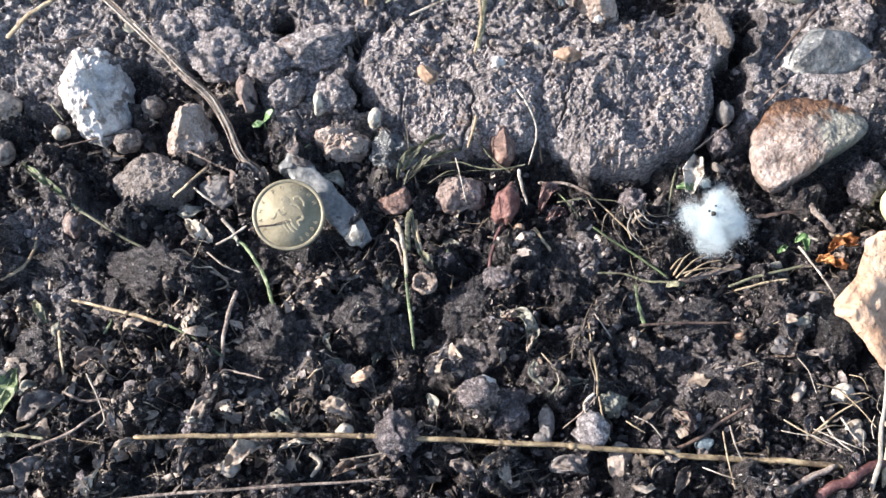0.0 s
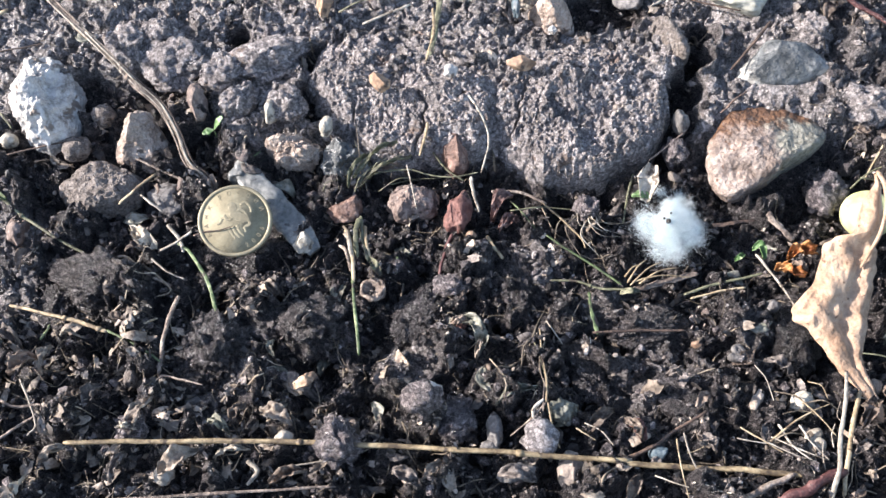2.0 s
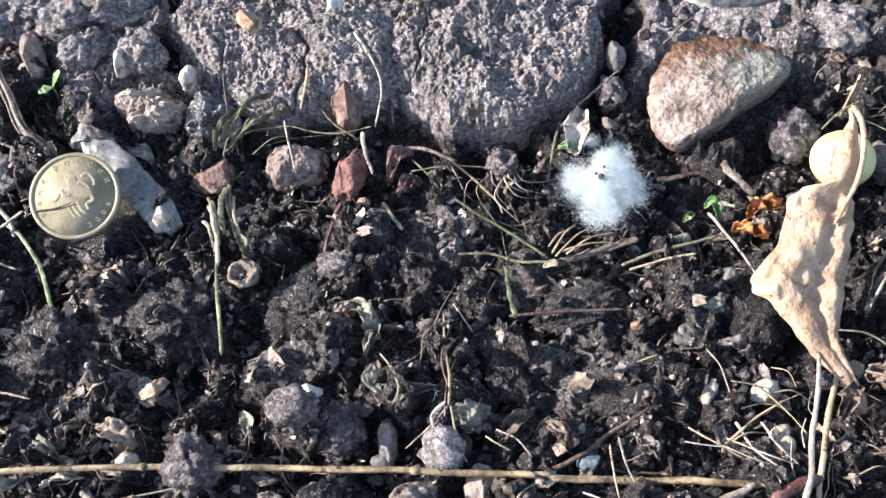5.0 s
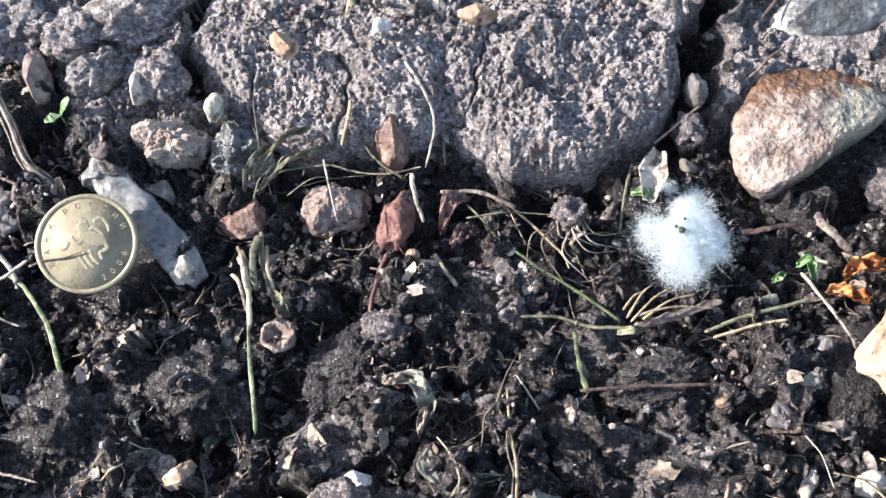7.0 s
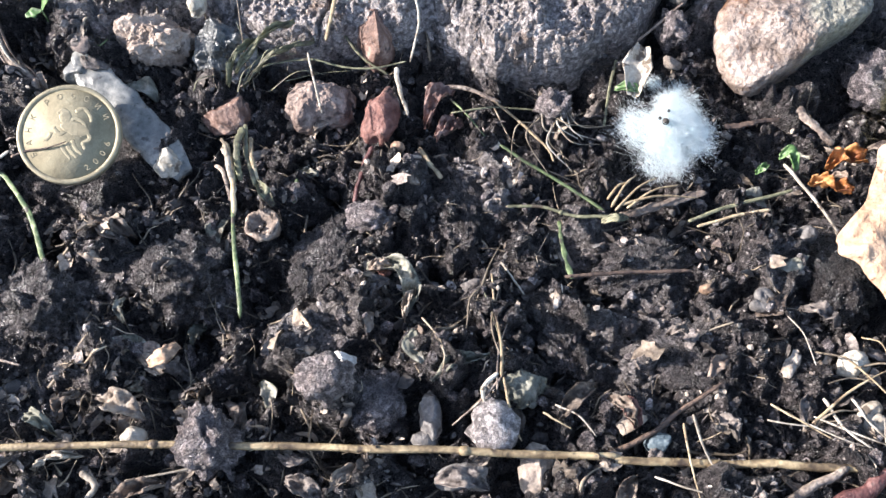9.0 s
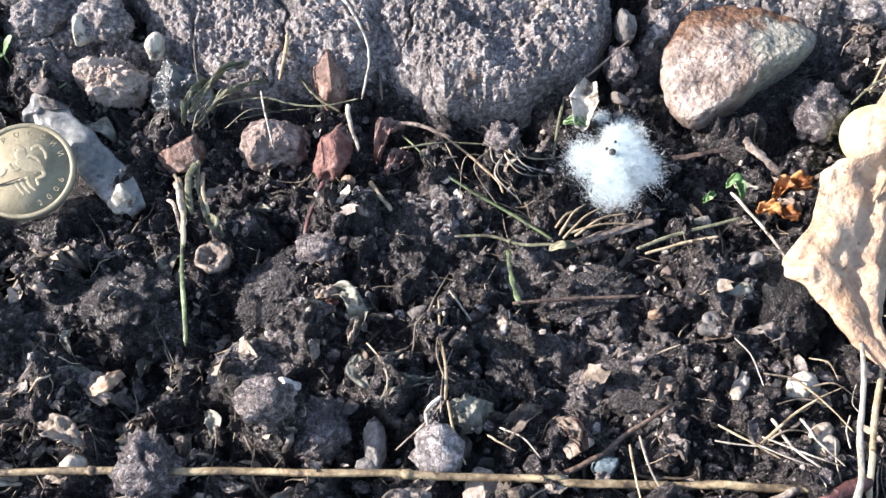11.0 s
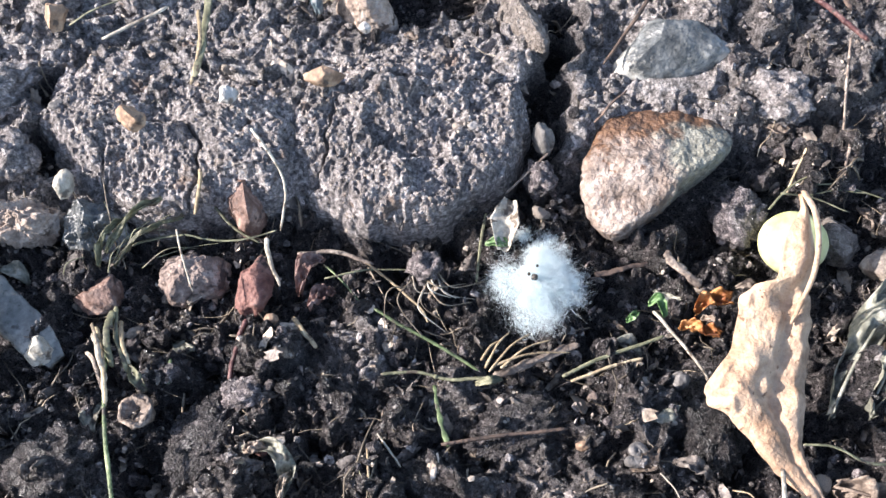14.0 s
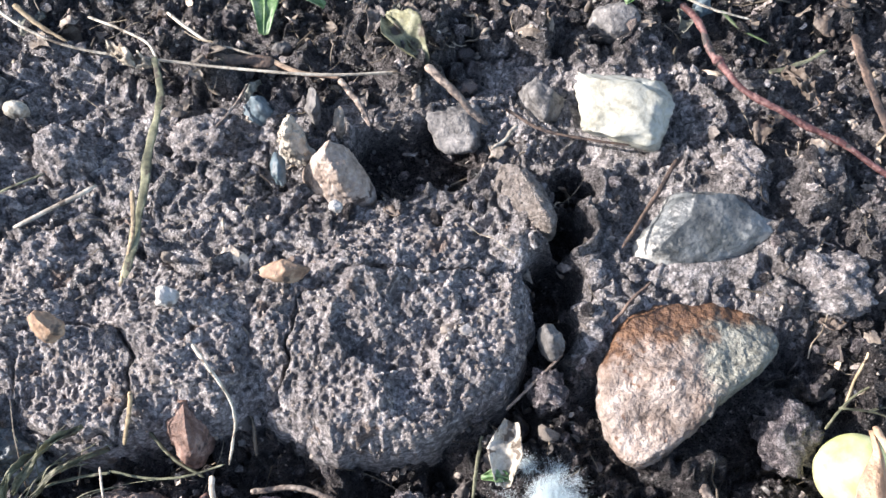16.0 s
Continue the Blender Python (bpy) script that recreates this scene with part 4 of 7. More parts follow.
stone("pale_pebble", -0.0146, 0.1975, 0.00529, 0.00299, 0.005, PALE, "smooth pale oval pebble on the crust", 53, -12, 3, 0.3, 3, 0.8, 0.07, 0.04, category="pebble")
stone("pale_pebble", 0.1023, 0.0607, 0.00593, 0.00530, 0.006, PALE, "round cream pebble among straw", 54, 0, 4, 0.3, 7, 0.68, 0.10, 0.05, category="pebble")
stone("pale_pebble", 0.0110, 0.0634, 0.00530, 0.00312, 0.004, CHALK, "tiny white oblong pebble", 55, -3, 3, 0.25, 6, 0.6, category="pebble", lift=0.0025)
stone("edge_stone", -0.1258, 0.1453, 0.00936, 0.00967, 0.010, TAN, "pale tan rounded stone", 56, 0, 4, 0.3)
stone("edge_stone", -0.1257, 0.1319, 0.00686, 0.00717, 0.008, TAN, "small brown stone in dark soil", 57, 0, 3, 0.3)
crag("pale_chip", 0.0797, 0.1690, 0.0112, 0.0166, 0.0058, GRITTY, "flat pale stone chip at the edge of the concrete",
     (.64, .50, .44, .43, .45, .53, .71, 1.2, 1.18, .90, .79, .69, .65, .67, .78, .85, .95, 1.2, 1.14, 1.04), ((-0.5, -0.2, 0.85), (0.6, 0.3, 0.95)), 58, rough=0.05, wall=7)
stone("pale_plate", 0.0684, 0.1876, 0.01139, 0.01253, 0.007, GREYSTONE, "pale grey plate of stone in shade", 59, -20, 4, 0.5, 5, 0.6, 0.05, 0.03)
crag("buff_lump", 0.0455, 0.1768, 0.0158, 0.0098, 0.0120, BUFF, "buff hump of hard clay with a smooth side",
     (1.0, .95, .92, .92, .95, 1.0, 1.0, .98, 1.0, 1.0, .98, .92, .88, .88, .92, .98, 1.0, 1.05, 1.05, 1.02), ((-1.0, 0.0, 1.15), (0.55, 0.0, 0.80), (0.0, 0.5, 1.05), (0.0, -0.6, 1.05)), 60, -28, rough=0.03, wall=3.5)
crag("clay_stone", 0.0376, 0.1845, 0.0080, 0.0066, 0.0105, CLAY, "pale knob of clay beside the buff hump",
     (.78, .76, .82, .96, .93, .99, .93, .95, 1.08, 1.03, 1.0, .81, .75, .75, .78, .83, .98, 1.15, 1.15, .90), ((-0.4, 0.0, 0.95), (0.5, 0.2, 0.95)), 61, -30, rough=0.08, wall=4)
stone("white_grain", 0.0446, 0.1679, 0.00253, 0.00207, 0.003, CHALK, "tiny white grain on clay", 62, 0, 2, 0.1, lift=0.005, category="pebble")
stone("blue_pebble", 0.0346, 0.1782, 0.00276, 0.00666, 0.006, BLUE, "narrow blue-grey pebble on crust", 63, -5, 3, 0.3, 6, 0.65, category="pebble", lift=0.003)
stone("blue_pebble", 0.0311, 0.1934, 0.00575, 0.00529, 0.007, BLUE, "rough dark blue-green pebble", 64, 10, 3, 0.4, 6, 0.65, 0.1, 0.05, category="pebble")
stone("grey_pebble", 0.0416, 0.1927, 0.00368, 0.00644, 0.007, GREYSTONE, "square-edged grey pebble on crust", 65, 0, 3, 0.4, 8, 0.55, category="pebble")
stone("grey_pebble", 0.1035, 0.2079, 0.01034, 0.00804, 0.009, GREYSTONE, "mottled grey-purple stone on crust", 66, 0, 4, 0.4, 6, 0.65, 0.06, 0.04)
stone("grey_pebble", 0.1229, 0.2105, 0.00483, 0.00391, 0.006, BLUE, "small dark slate-blue pebble", 67, 0, 3, 0.3, 6, 0.65, category="pebble")
stone("grey_pebble", 0.0861, 0.1908, 0.00804, 0.01034, 0.008, GREYSTONE, "crumbly grey clod beside the limestone", 68, 20, 4, 0.4, 6, 0.65, 0.12, 0.07)
stone("grey_pebble", 0.0360, 0.2079, 0.00414, 0.00299, 0.004, GREYSTONE, "small smooth grey pebble", 69, 0, 3, 0.3, category="pebble")
stone("rust_pebble", -0.0215, 0.1776, 0.00506, 0.00621, 0.006, OCHRE, "rust-brown pebble stuck in the crust", 70, 0, 3, 0.3, 8, 0.6, category="pebble", lift=0.003)
stone("embedded_flake", 0.0352, 0.1556, 0.00866, 0.00364, 0.005, OCHRE, "rust-brown flake set in the concrete", 71, -5, 3, 0.4, 6, 0.6, 0.08, 0.05, parent=MAIN_LUMP, lift=0.006)
stone("embedded_pebble", -0.0042, 0.1500, 0.00501, 0.00592, 0.005, OCHRE, "brown pebble set in the concrete", 72, 30, 3, 0.3, 8, 0.6, 0.08, 0.05, parent=SIDE_LUMP, lift=0.005)
stone("embedded_pebble", 0.0565, 0.1295, 0.00478, 0.00342, 0.004, PINK, "orange-tan grain set in the concrete edge", 73, 30, 3, 0.4, 8, 0.6, parent=MAIN_LUMP, lift=0.003)
stone("dark_pebble", 0.0801, 0.1414, 0.00387, 0.00638, 0.008, GREYSTONE, "dark pebble wedged in the crack", 74, 10, 3, 0.3, 6, 0.65, category="pebble")
stone("dark_clod", 0.0787, 0.1342, 0.00638, 0.00706, 0.009, HUMUS, "dark soil clod in the crack", 75, 10, 3, 0.3, 5, 0.7, 0.14, 0.08, category="clod")
stone("dark_clod", 0.1199, 0.1227, 0.01025, 0.01367, 0.010, HUMUS, "large dark clod of soil beside the fruit", 76, 10, 4, 0.4, 5, 0.7, 0.14, 0.08, category="clod")
stone("dark_clod", 0.0525, 0.1151, 0.00655, 0.00717, 0.009, HUMUS, "dark round soil clod tangled with roots", 77, 10, 3, 0.25, 3, 0.8, 0.14, 0.08, category="clod")
stone("dark_clod", 0.0156, 0.0942, 0.00967, 0.00717, 0.008, HUMUS, "dark reddish clod of soil", 78, 10, 3, 0.4, 5, 0.7, 0.12, 0.07, category="clod")
stone("grey_clod", 0.0424, 0.0579, 0.00780, 0.00655, 0.008, GREYLEAF, "round mossy olive-grey clod", 79, 0, 4, 0.3, 1, 0.9, 0.2, 0.2, category="clod")
stone("dark_clod", -0.0624, 0.0535, 0.00749, 0.00780, 0.009, HUMUS, "grey-black knobbly clod of soil", 80, 0, 3, 0.3, 4, 0.75, 0.14, 0.08, category="clod")
stone("dark_clod", -0.0119, 0.0496, 0.01029, 0.01123, 0.012, HUMUS, "dark crumbly clod lying over a straw", 81, 20, 4, 0.25, 4, 0.75, 0.16, 0.1, category="clod", lift=0.001)
stone("dark_clod", 0.0087, 0.0583, 0.00936, 0.00780, 0.008, HUMUS, "dark flaky clod of wet soil", 82, 20, 3, 0.4, 4, 0.75, 0.16, 0.1, category="clod")
stone("dark_clod", 0.0173, 0.0564, 0.01092, 0.00936, 0.008, HUMUS, "dark flaky clod of wet soil", 83, 60, 3, 0.4, 4, 0.75, 0.16, 0.1, category="clod")
stone("grey_pebble", 0.0262, 0.0535, 0.00405, 0.00873, 0.007, GREYSTONE, "upright narrow grey pebble", 84, 0, 3, 0.35, 6, 0.7, category="pebble")
stone("grey_pebble", 0.0251, 0.0496, 0.00468, 0.00312, 0.004, GREYSTONE, "small oval grey pebble", 85, 0, 3, 0.35, 3, 0.8, 0.07, 0.04, category="pebble")
stone("grey_pebble", 0.1001, 0.0881, 0.00405, 0.00374, 0.005, GREYSTONE, "small round grey pebble", 86, 0, 3, 0.35, 3, 0.8, 0.07, 0.04, category="pebble")
stone("orange_grain", 0.0211, 0.1080, 0.00281, 0.00250, 0.003, OCHRE, "tiny orange-brown pebble on soil", 87, 0, 3, 0.25, 2, 0.9, category="pebble")
stone("orange_grain", 0.0788, 0.0770, 0.00291, 0.00201, 0.003, OCHRE, "tiny orange-brown pebble on soil", 88, 0, 3, 0.25, 2, 0.9, category="pebble")
stone("orange_grain", 0.0182, 0.0822, 0.00313, 0.00268, 0.004, BRICK, "tiny crumb of red brick", 89, 0, 3, 0.25, 6, 0.65, category="pebble")
stone("blue_pebble", 0.0656, 0.0478, 0.00468, 0.00374, 0.005, BLUE, "small bluish-grey smooth pebble", 90, 0, 3, 0.3, 6, 0.65, category="pebble")
stone("pale_pebble", 0.0442, 0.0436, 0.00655, 0.00936, 0.007, TAN, "pale tan stone chip beside the long straw", 91, -25, 3, 0.35, 7, 0.6, category="pebble")
stone("grey_stone", 0.1495, 0.1089, 0.01011, 0.00885, 0.009, TAN, "brownish stone beside the fruit", 92, 0, 4, 0.6, 6, 0.6)
stone("grey_stone", 0.1415, 0.1159, 0.01011, 0.01138, 0.008, GRITTY, "brown stone in shade beside the fruit", 93, 0, 4, 0.6, 6, 0.6)
stone("grey_stone", 0.0312, 0.0432, 0.00885, 0.00455, 0.007, GREYSTONE, "smooth grey stone at the long straw", 94, 10, 3, 0.4, 5, 0.7)

for x, y, w, h, k in ((-0.0645, 0.1632, 0.01871, 0.02027, 1), (-0.0787, 0.1674, 0.01559, 0.01403, 2), (-0.0378, 0.1632, 0.01403, 0.02339, 3), (-0.0504, 0.1579, 0.01403, 0.01403, 4), (-0.0309, 0.1477, 0.01092, 0.01248, 5), (-0.0446, 0.1482, 0.01248, 0.00936, 6), (-0.0220, 0.2020, 0.01264, 0.00919, 7), (-0.0057, 0.1873, 0.01379, 0.01034, 8), (-0.0239, 0.1858, 0.01264, 0.00919, 9), (0.0209, 0.1888, 0.01379, 0.01034, 10), (-0.0701, 0.1712, 0.01248, 0.01092, 11), (0.1212, 0.1718, 0.01379, 0.00919, 13), (0.1334, 0.1484, 0.01494, 0.01149, 14)):
    stone("crust_clod", x, y, w, h, 0.011, CONCRETE, "rough grey clod of dried earth in the crust", 120 + k, k * 37, 5, 0.66, 2, 0.8, 0.20, 0.10, category="clod", group="clods in the crust")

# ---------- coin ----------
def coin(x, y, d, label):
    """A brass coin with a raised rim, a worn low relief and lettering round the edge."""
    r, t = d / 2, 0.0015
    root = holder("coin", x, y, label, "coin")
    prof = [(0, t / 2 - 0.00012), (r * 0.90, t / 2 - 0.00012), (r * 0.925, t / 2 + 0.00008), (r * 0.985, t / 2 + 0.00008), (r, t / 2 - 0.0001), (r, -t / 2 + 0.0001), (r * 0.985, -t / 2), (0, -t / 2)]
    n = 96

    def lathe(p):
        v = [(a * math.cos(2 * math.pi * k / n), a * math.sin(2 * math.pi * k / n), b) for a, b in p for k in range(n)]
        f = [[i * n + k, i * n + (k + 1) % n, (i + 1) * n + (k + 1) % n, (i + 1) * n + k][::-1] for i in range(len(p) - 1) for k in range(n)]
        return v, f

    def put(name, v, f, mat, label=""):
        ob = mesh_object(name, v, f, mat, None, True, label)
        ob.parent = root
        return ob
    put("disc", *lathe(prof[:2] + [(r * 0.90, -t / 2), (0, -t / 2)]), BRASS)
    put("rim", *lathe([(r * 0.90, -t / 2)] + prof[1:7] + [(r * 0.90, -t / 2)]), DULLBRASS, "raised bright rim")
    top = t / 2 - 0.00012
    strokes = (((-0.20, 0.42), (-0.08, 0.50), (0.02, 0.36), (-0.04, 0.20)), ((-0.04, 0.22), (0.14, 0.30), (0.30, 0.18), (0.34, 0.0)), ((-0.30, 0.16), (-0.18, 0.02), (-0.02, 0.06), (0.10, -0.02)),
               ((0.34, 0.02), (0.40, -0.12), (0.26, -0.20), (0.30, -0.34)), ((-0.16, -0.22), (-0.08, -0.36), (0.02, -0.52)), ((-0.06, -0.16), (0.02, -0.34), (0.14, -0.50)), ((0.06, -0.12), (0.12, -0.30), (0.24, -0.44)),
               ((0.14, 0.44), (0.30, 0.50), (0.42, 0.34), (0.44, 0.20)), ((-0.34, 0.06), (-0.40, -0.06), (-0.50, -0.10)), ((0.06, 0.10), (0.20, 0.08), (0.24, -0.08)))
    for stroke in strokes:
        path = spline([(a * r, b * r, top) for a, b in stroke], 8)
        put("relief", *tube(path, 0.05 * r, 0.025 * r, 8, 0.13, 0.2), DULLBRASS)
    for px, py, a, b, deg in ((0.12, 0.10, 0.30, 0.13, -20), (-0.06, 0.36, 0.12, 0.16, 10)):
        v, f = ICO[3]
        v = v * np.array([a * r, b * r, 0.00010])
        q, s = math.cos(radians(deg)), math.sin(radians(deg))
        put("relief", np.stack([v[:, 0] * q - v[:, 1] * s + px * r, v[:, 0] * s + v[:, 1] * q + py * r, v[:, 2] + top], 1), f, DULLBRASS)
    dg = bpy.context.evaluated_depsgraph_get

    def letters(text, mid, span, size, inward=False):
        for k, ch in enumerate(text):
            if ch == " ":
                continue
            a = mid + span / 2 - span * k / (len(text) - 1)
            cu = bpy.data.curves.new("letter", "FONT")
            cu.body, cu.size, cu.extrude, cu.align_x, cu.align_y = ch, size * 0.78, 0.00003, "CENTER", "CENTER"
            tmp = new("letter", cu)
            dg().update()
            me = bpy.data.meshes.new_from_object(tmp.evaluated_get(dg()))
            bpy.data.objects.remove(tmp)
            me.materials.clear()
            me.materials.append(DULLBRASS)
            ob = new("letter", me)
            ob.parent = root
            ob.matrix_basis = pose(0.77 * r * math.cos(radians(a)), 0.77 * r * math.sin(radians(a)), top + 0.00002, 0, 0, a + 90 if inward else a - 90)
    letters("БАНК", 180, 58, r * 0.20)
    letters("РОССИИ", 72, 98, r * 0.20)
    letters("2006", -42, -46, r * 0.22, True)
    root.matrix_world = pose(x, y, land_at(x, y) + 0.0072, 14, 2, 4)
    return root


coin(-0.0421, 0.1101, 0.0197, "worn brass coin lying tilted against a grey shard")

# ---------- shard under the coin ----------
def shard(x, y):
    """A curved glazed fragment, like a piece of pipe wall, lying slantwise."""
    n, m, R, T = 26, 16, 0.0088, 0.0030
    verts = []
    for shell in (0, 1):
        for i in range(n):
            s = i / (n - 1)
            width = np.interp(s, [0, 0.12, 0.5, 0.85, 1], [0.35, 0.75, 0.92, 0.85, 0.5])
            for k in range(m):
                a = (k / (m - 1) - 0.5) * 1.05 * width
                r = R - T * shell
                verts.append(((s - 0.5) * 0.034, r * math.sin(a) * 1.0, r * math.cos(a) - R))
    v = np.array(verts)
    v += 0.0005 * np.stack([fbm(v[:, 0] * 300 + q, v[:, 1] * 300, v[:, 2] * 300, 3) for q in (0, 5, 9)], 1)
    N, f = n * m, []
    for i in range(n - 1):
        for k in range(m - 1):
            a, b, c, d = i * m + k, i * m + k + 1, (i + 1) * m + k + 1, (i + 1) * m + k
            f += [[a, b, c, d], [N + d, N + c, N + b, N + a]]
        a, d = i * m, (i + 1) * m
        f += [[a, d, N + d, N + a], [a + m - 1, N + a + m - 1, N + d + m - 1, d + m - 1]]
    for k in range(m - 1):
        e = (n - 1) * m
        f += [[k + 1, k, N + k, N + k + 1], [e + k, e + k + 1, N + e + k + 1, N + e + k]]
    ob = mesh_object("pottery_shard", v, [q[::-1] for q in f], SHELLGREY)
    ob.matrix_world = pose(x, y, land_at(x, y) + 0.0038, 6, 8, -48)
    return tagged(ob, "curved grey glazed pottery shard lying under the coin", "shard")


shard(-0.0322, 0.1165)
stone("shard_tip", -0.0434, 0.1273, 0.00655, 0.00717, 0.008, SHELLGREY, "pale blue-grey stone flake behind the coin", 101, 25, 4, 0.3, 8, 0.6, 0.04, 0.01)
stone("ivory_chip", -0.0243, 0.1067, 0.00593, 0.00686, 0.007, PALE, "ivory stone chip at the end of the shard", 102, 30, 4, 0.3, 8, 0.6, 0.05, 0.02, lift=0.001)

# ---------- seed fluff ----------
def fluff(x, y, r):
    root = holder("seed_fluff", x, y, "tuft of white silky seed floss caught on the soil", "seed fluff")
    g = np.random.default_rng(5)
    z0, n, m = land_at(x, y), 21000, 4
    # tufts of the floss: offset, spread, share
    tufts = ((0.0008, 0.0030, 0.0036, 0.0046, 0.34), (0.0002, -0.0028, 0.0042, 0.0040, 0.26), (0.0046, 0.0004, 0.0032, 0.0042, 0.17), (-0.0050, 0.0004, 0.0030, 0.0034, 0.08), (-0.0004, -0.0062, 0.0030, 0.0032, 0.09), (0.0058, -0.0018, 0.0028, 0.0036, 0.06))
    pick = g.choice(len(tufts), n, p=[q[4] for q in tufts])
    mid = np.array([q[:4] for q in tufts])[pick]
    # the floss lies in small clumps, thin between them
    clump = g.integers(34, size=n)
    heart = g.normal(size=(len(tufts), 34, 2))
    off = mid[:, :2] + heart[pick, clump] * mid[:, 2:] * 0.64 + g.normal(size=(n, 2)) * 0.00085
    far = np.hypot(off[:, 0], off[:, 1] * 0.85) / r
    out = np.column_stack([off / np.maximum(np.linalg.norm(off, axis=1), 1e-6)[:, None], np.zeros(n)])
    way = out * g.uniform(-0.35, 0.35, n)[:, None] + g.normal(size=(n, 3)) * np.array([0.8, 0.8, 0.25])
    way /= np.linalg.norm(way, axis=1)[:, None]
    start = np.array([x, y, z0 + 0.0030]) + np.column_stack([off, 0.0042 * np.exp(-(far * 1.3) ** 2) * g.uniform(0.3, 1, n)])
    long = (r * (0.06 + 0.12 * g.random(n) ** 2.0))[:, None]
    bend, curl = g.normal(size=(n, 3)) * 1.1, g.normal(size=(n, 3)) * 0.9
    s = np.linspace(0, 1, m)
    path = np.stack([start + way * long * q + bend * long * q * q * 0.6 + curl * long * math.sin(q * 5) * 0.3 for q in s], 1)
    path[:, :, 2] = np.clip(path[:, :, 2], z0 + 0.0012, z0 + 0.0080)
    thin = 0.000017 - 0.000007 * s
    ring = np.stack([path + thin[None, :, None] * np.array([math.cos(t), math.sin(t) * 0.6, math.sin(t)]) for t in (0.3, 2.4, 4.5)], 2)
    one = np.array([[i * 3 + k, i * 3 + (k + 1) % 3, (i + 1) * 3 + (k + 1) % 3, (i + 1) * 3 + k] for i in range(m - 1) for k in range(3)])
    faces = (one[None] + (np.arange(n) * m * 3)[:, None, None]).reshape(-1, 4)
    mesh_object("floss", ring.reshape(-1, 3), faces.tolist(), FLOSS, root, False)
    core, f = stone_shape(5, 9, 0, 1, 0.30, 0.16)
    mesh_object("felted_core", core * np.array([r * 0.26, r * 0.50, 0.0026]) + np.array([x + 0.0004, y + 0.0008, z0 + 0.0026]), f, FLOSS, root)
    for dx, dy, s in ((-0.0006, -0.0002, 0.0007), (0.0003, 0.0022, 0.0003), (-0.0016, 0.0006, 0.00035)):
        v, f = stone_shape(2, 4, 3)
        mesh_object("seed", v * s + np.array([x + dx, y + dy, z0 + 0.0074]), f, SEED, root, True, "small dark seed in the floss")


fluff(0.0744, 0.1106, 0.00967)
blade("dry_bract", [(0.0687, 0.1182, .004), (0.0698, 0.1231, .006), (0.0717, 0.1283, .005)], [0.00125, 0.00343, 0.00156], [0.00125, 0.00281, 0.00094], PALESTRAW, "papery pinkish-buff bract behind the seed fluff", "bract", curl=0.5)
blade("green_leaflet", [(0.0653, 0.1201, .004), (0.0679, 0.1199, .005), (0.0706, 0.1191, .004)], [0.0003, 0.00140, 0.0003], [0.0003, 0.00125, 0.0003], SPROUT, "tiny bright green leaflet beside the seed fluff", "leaf", curl=0.3, steps=6)

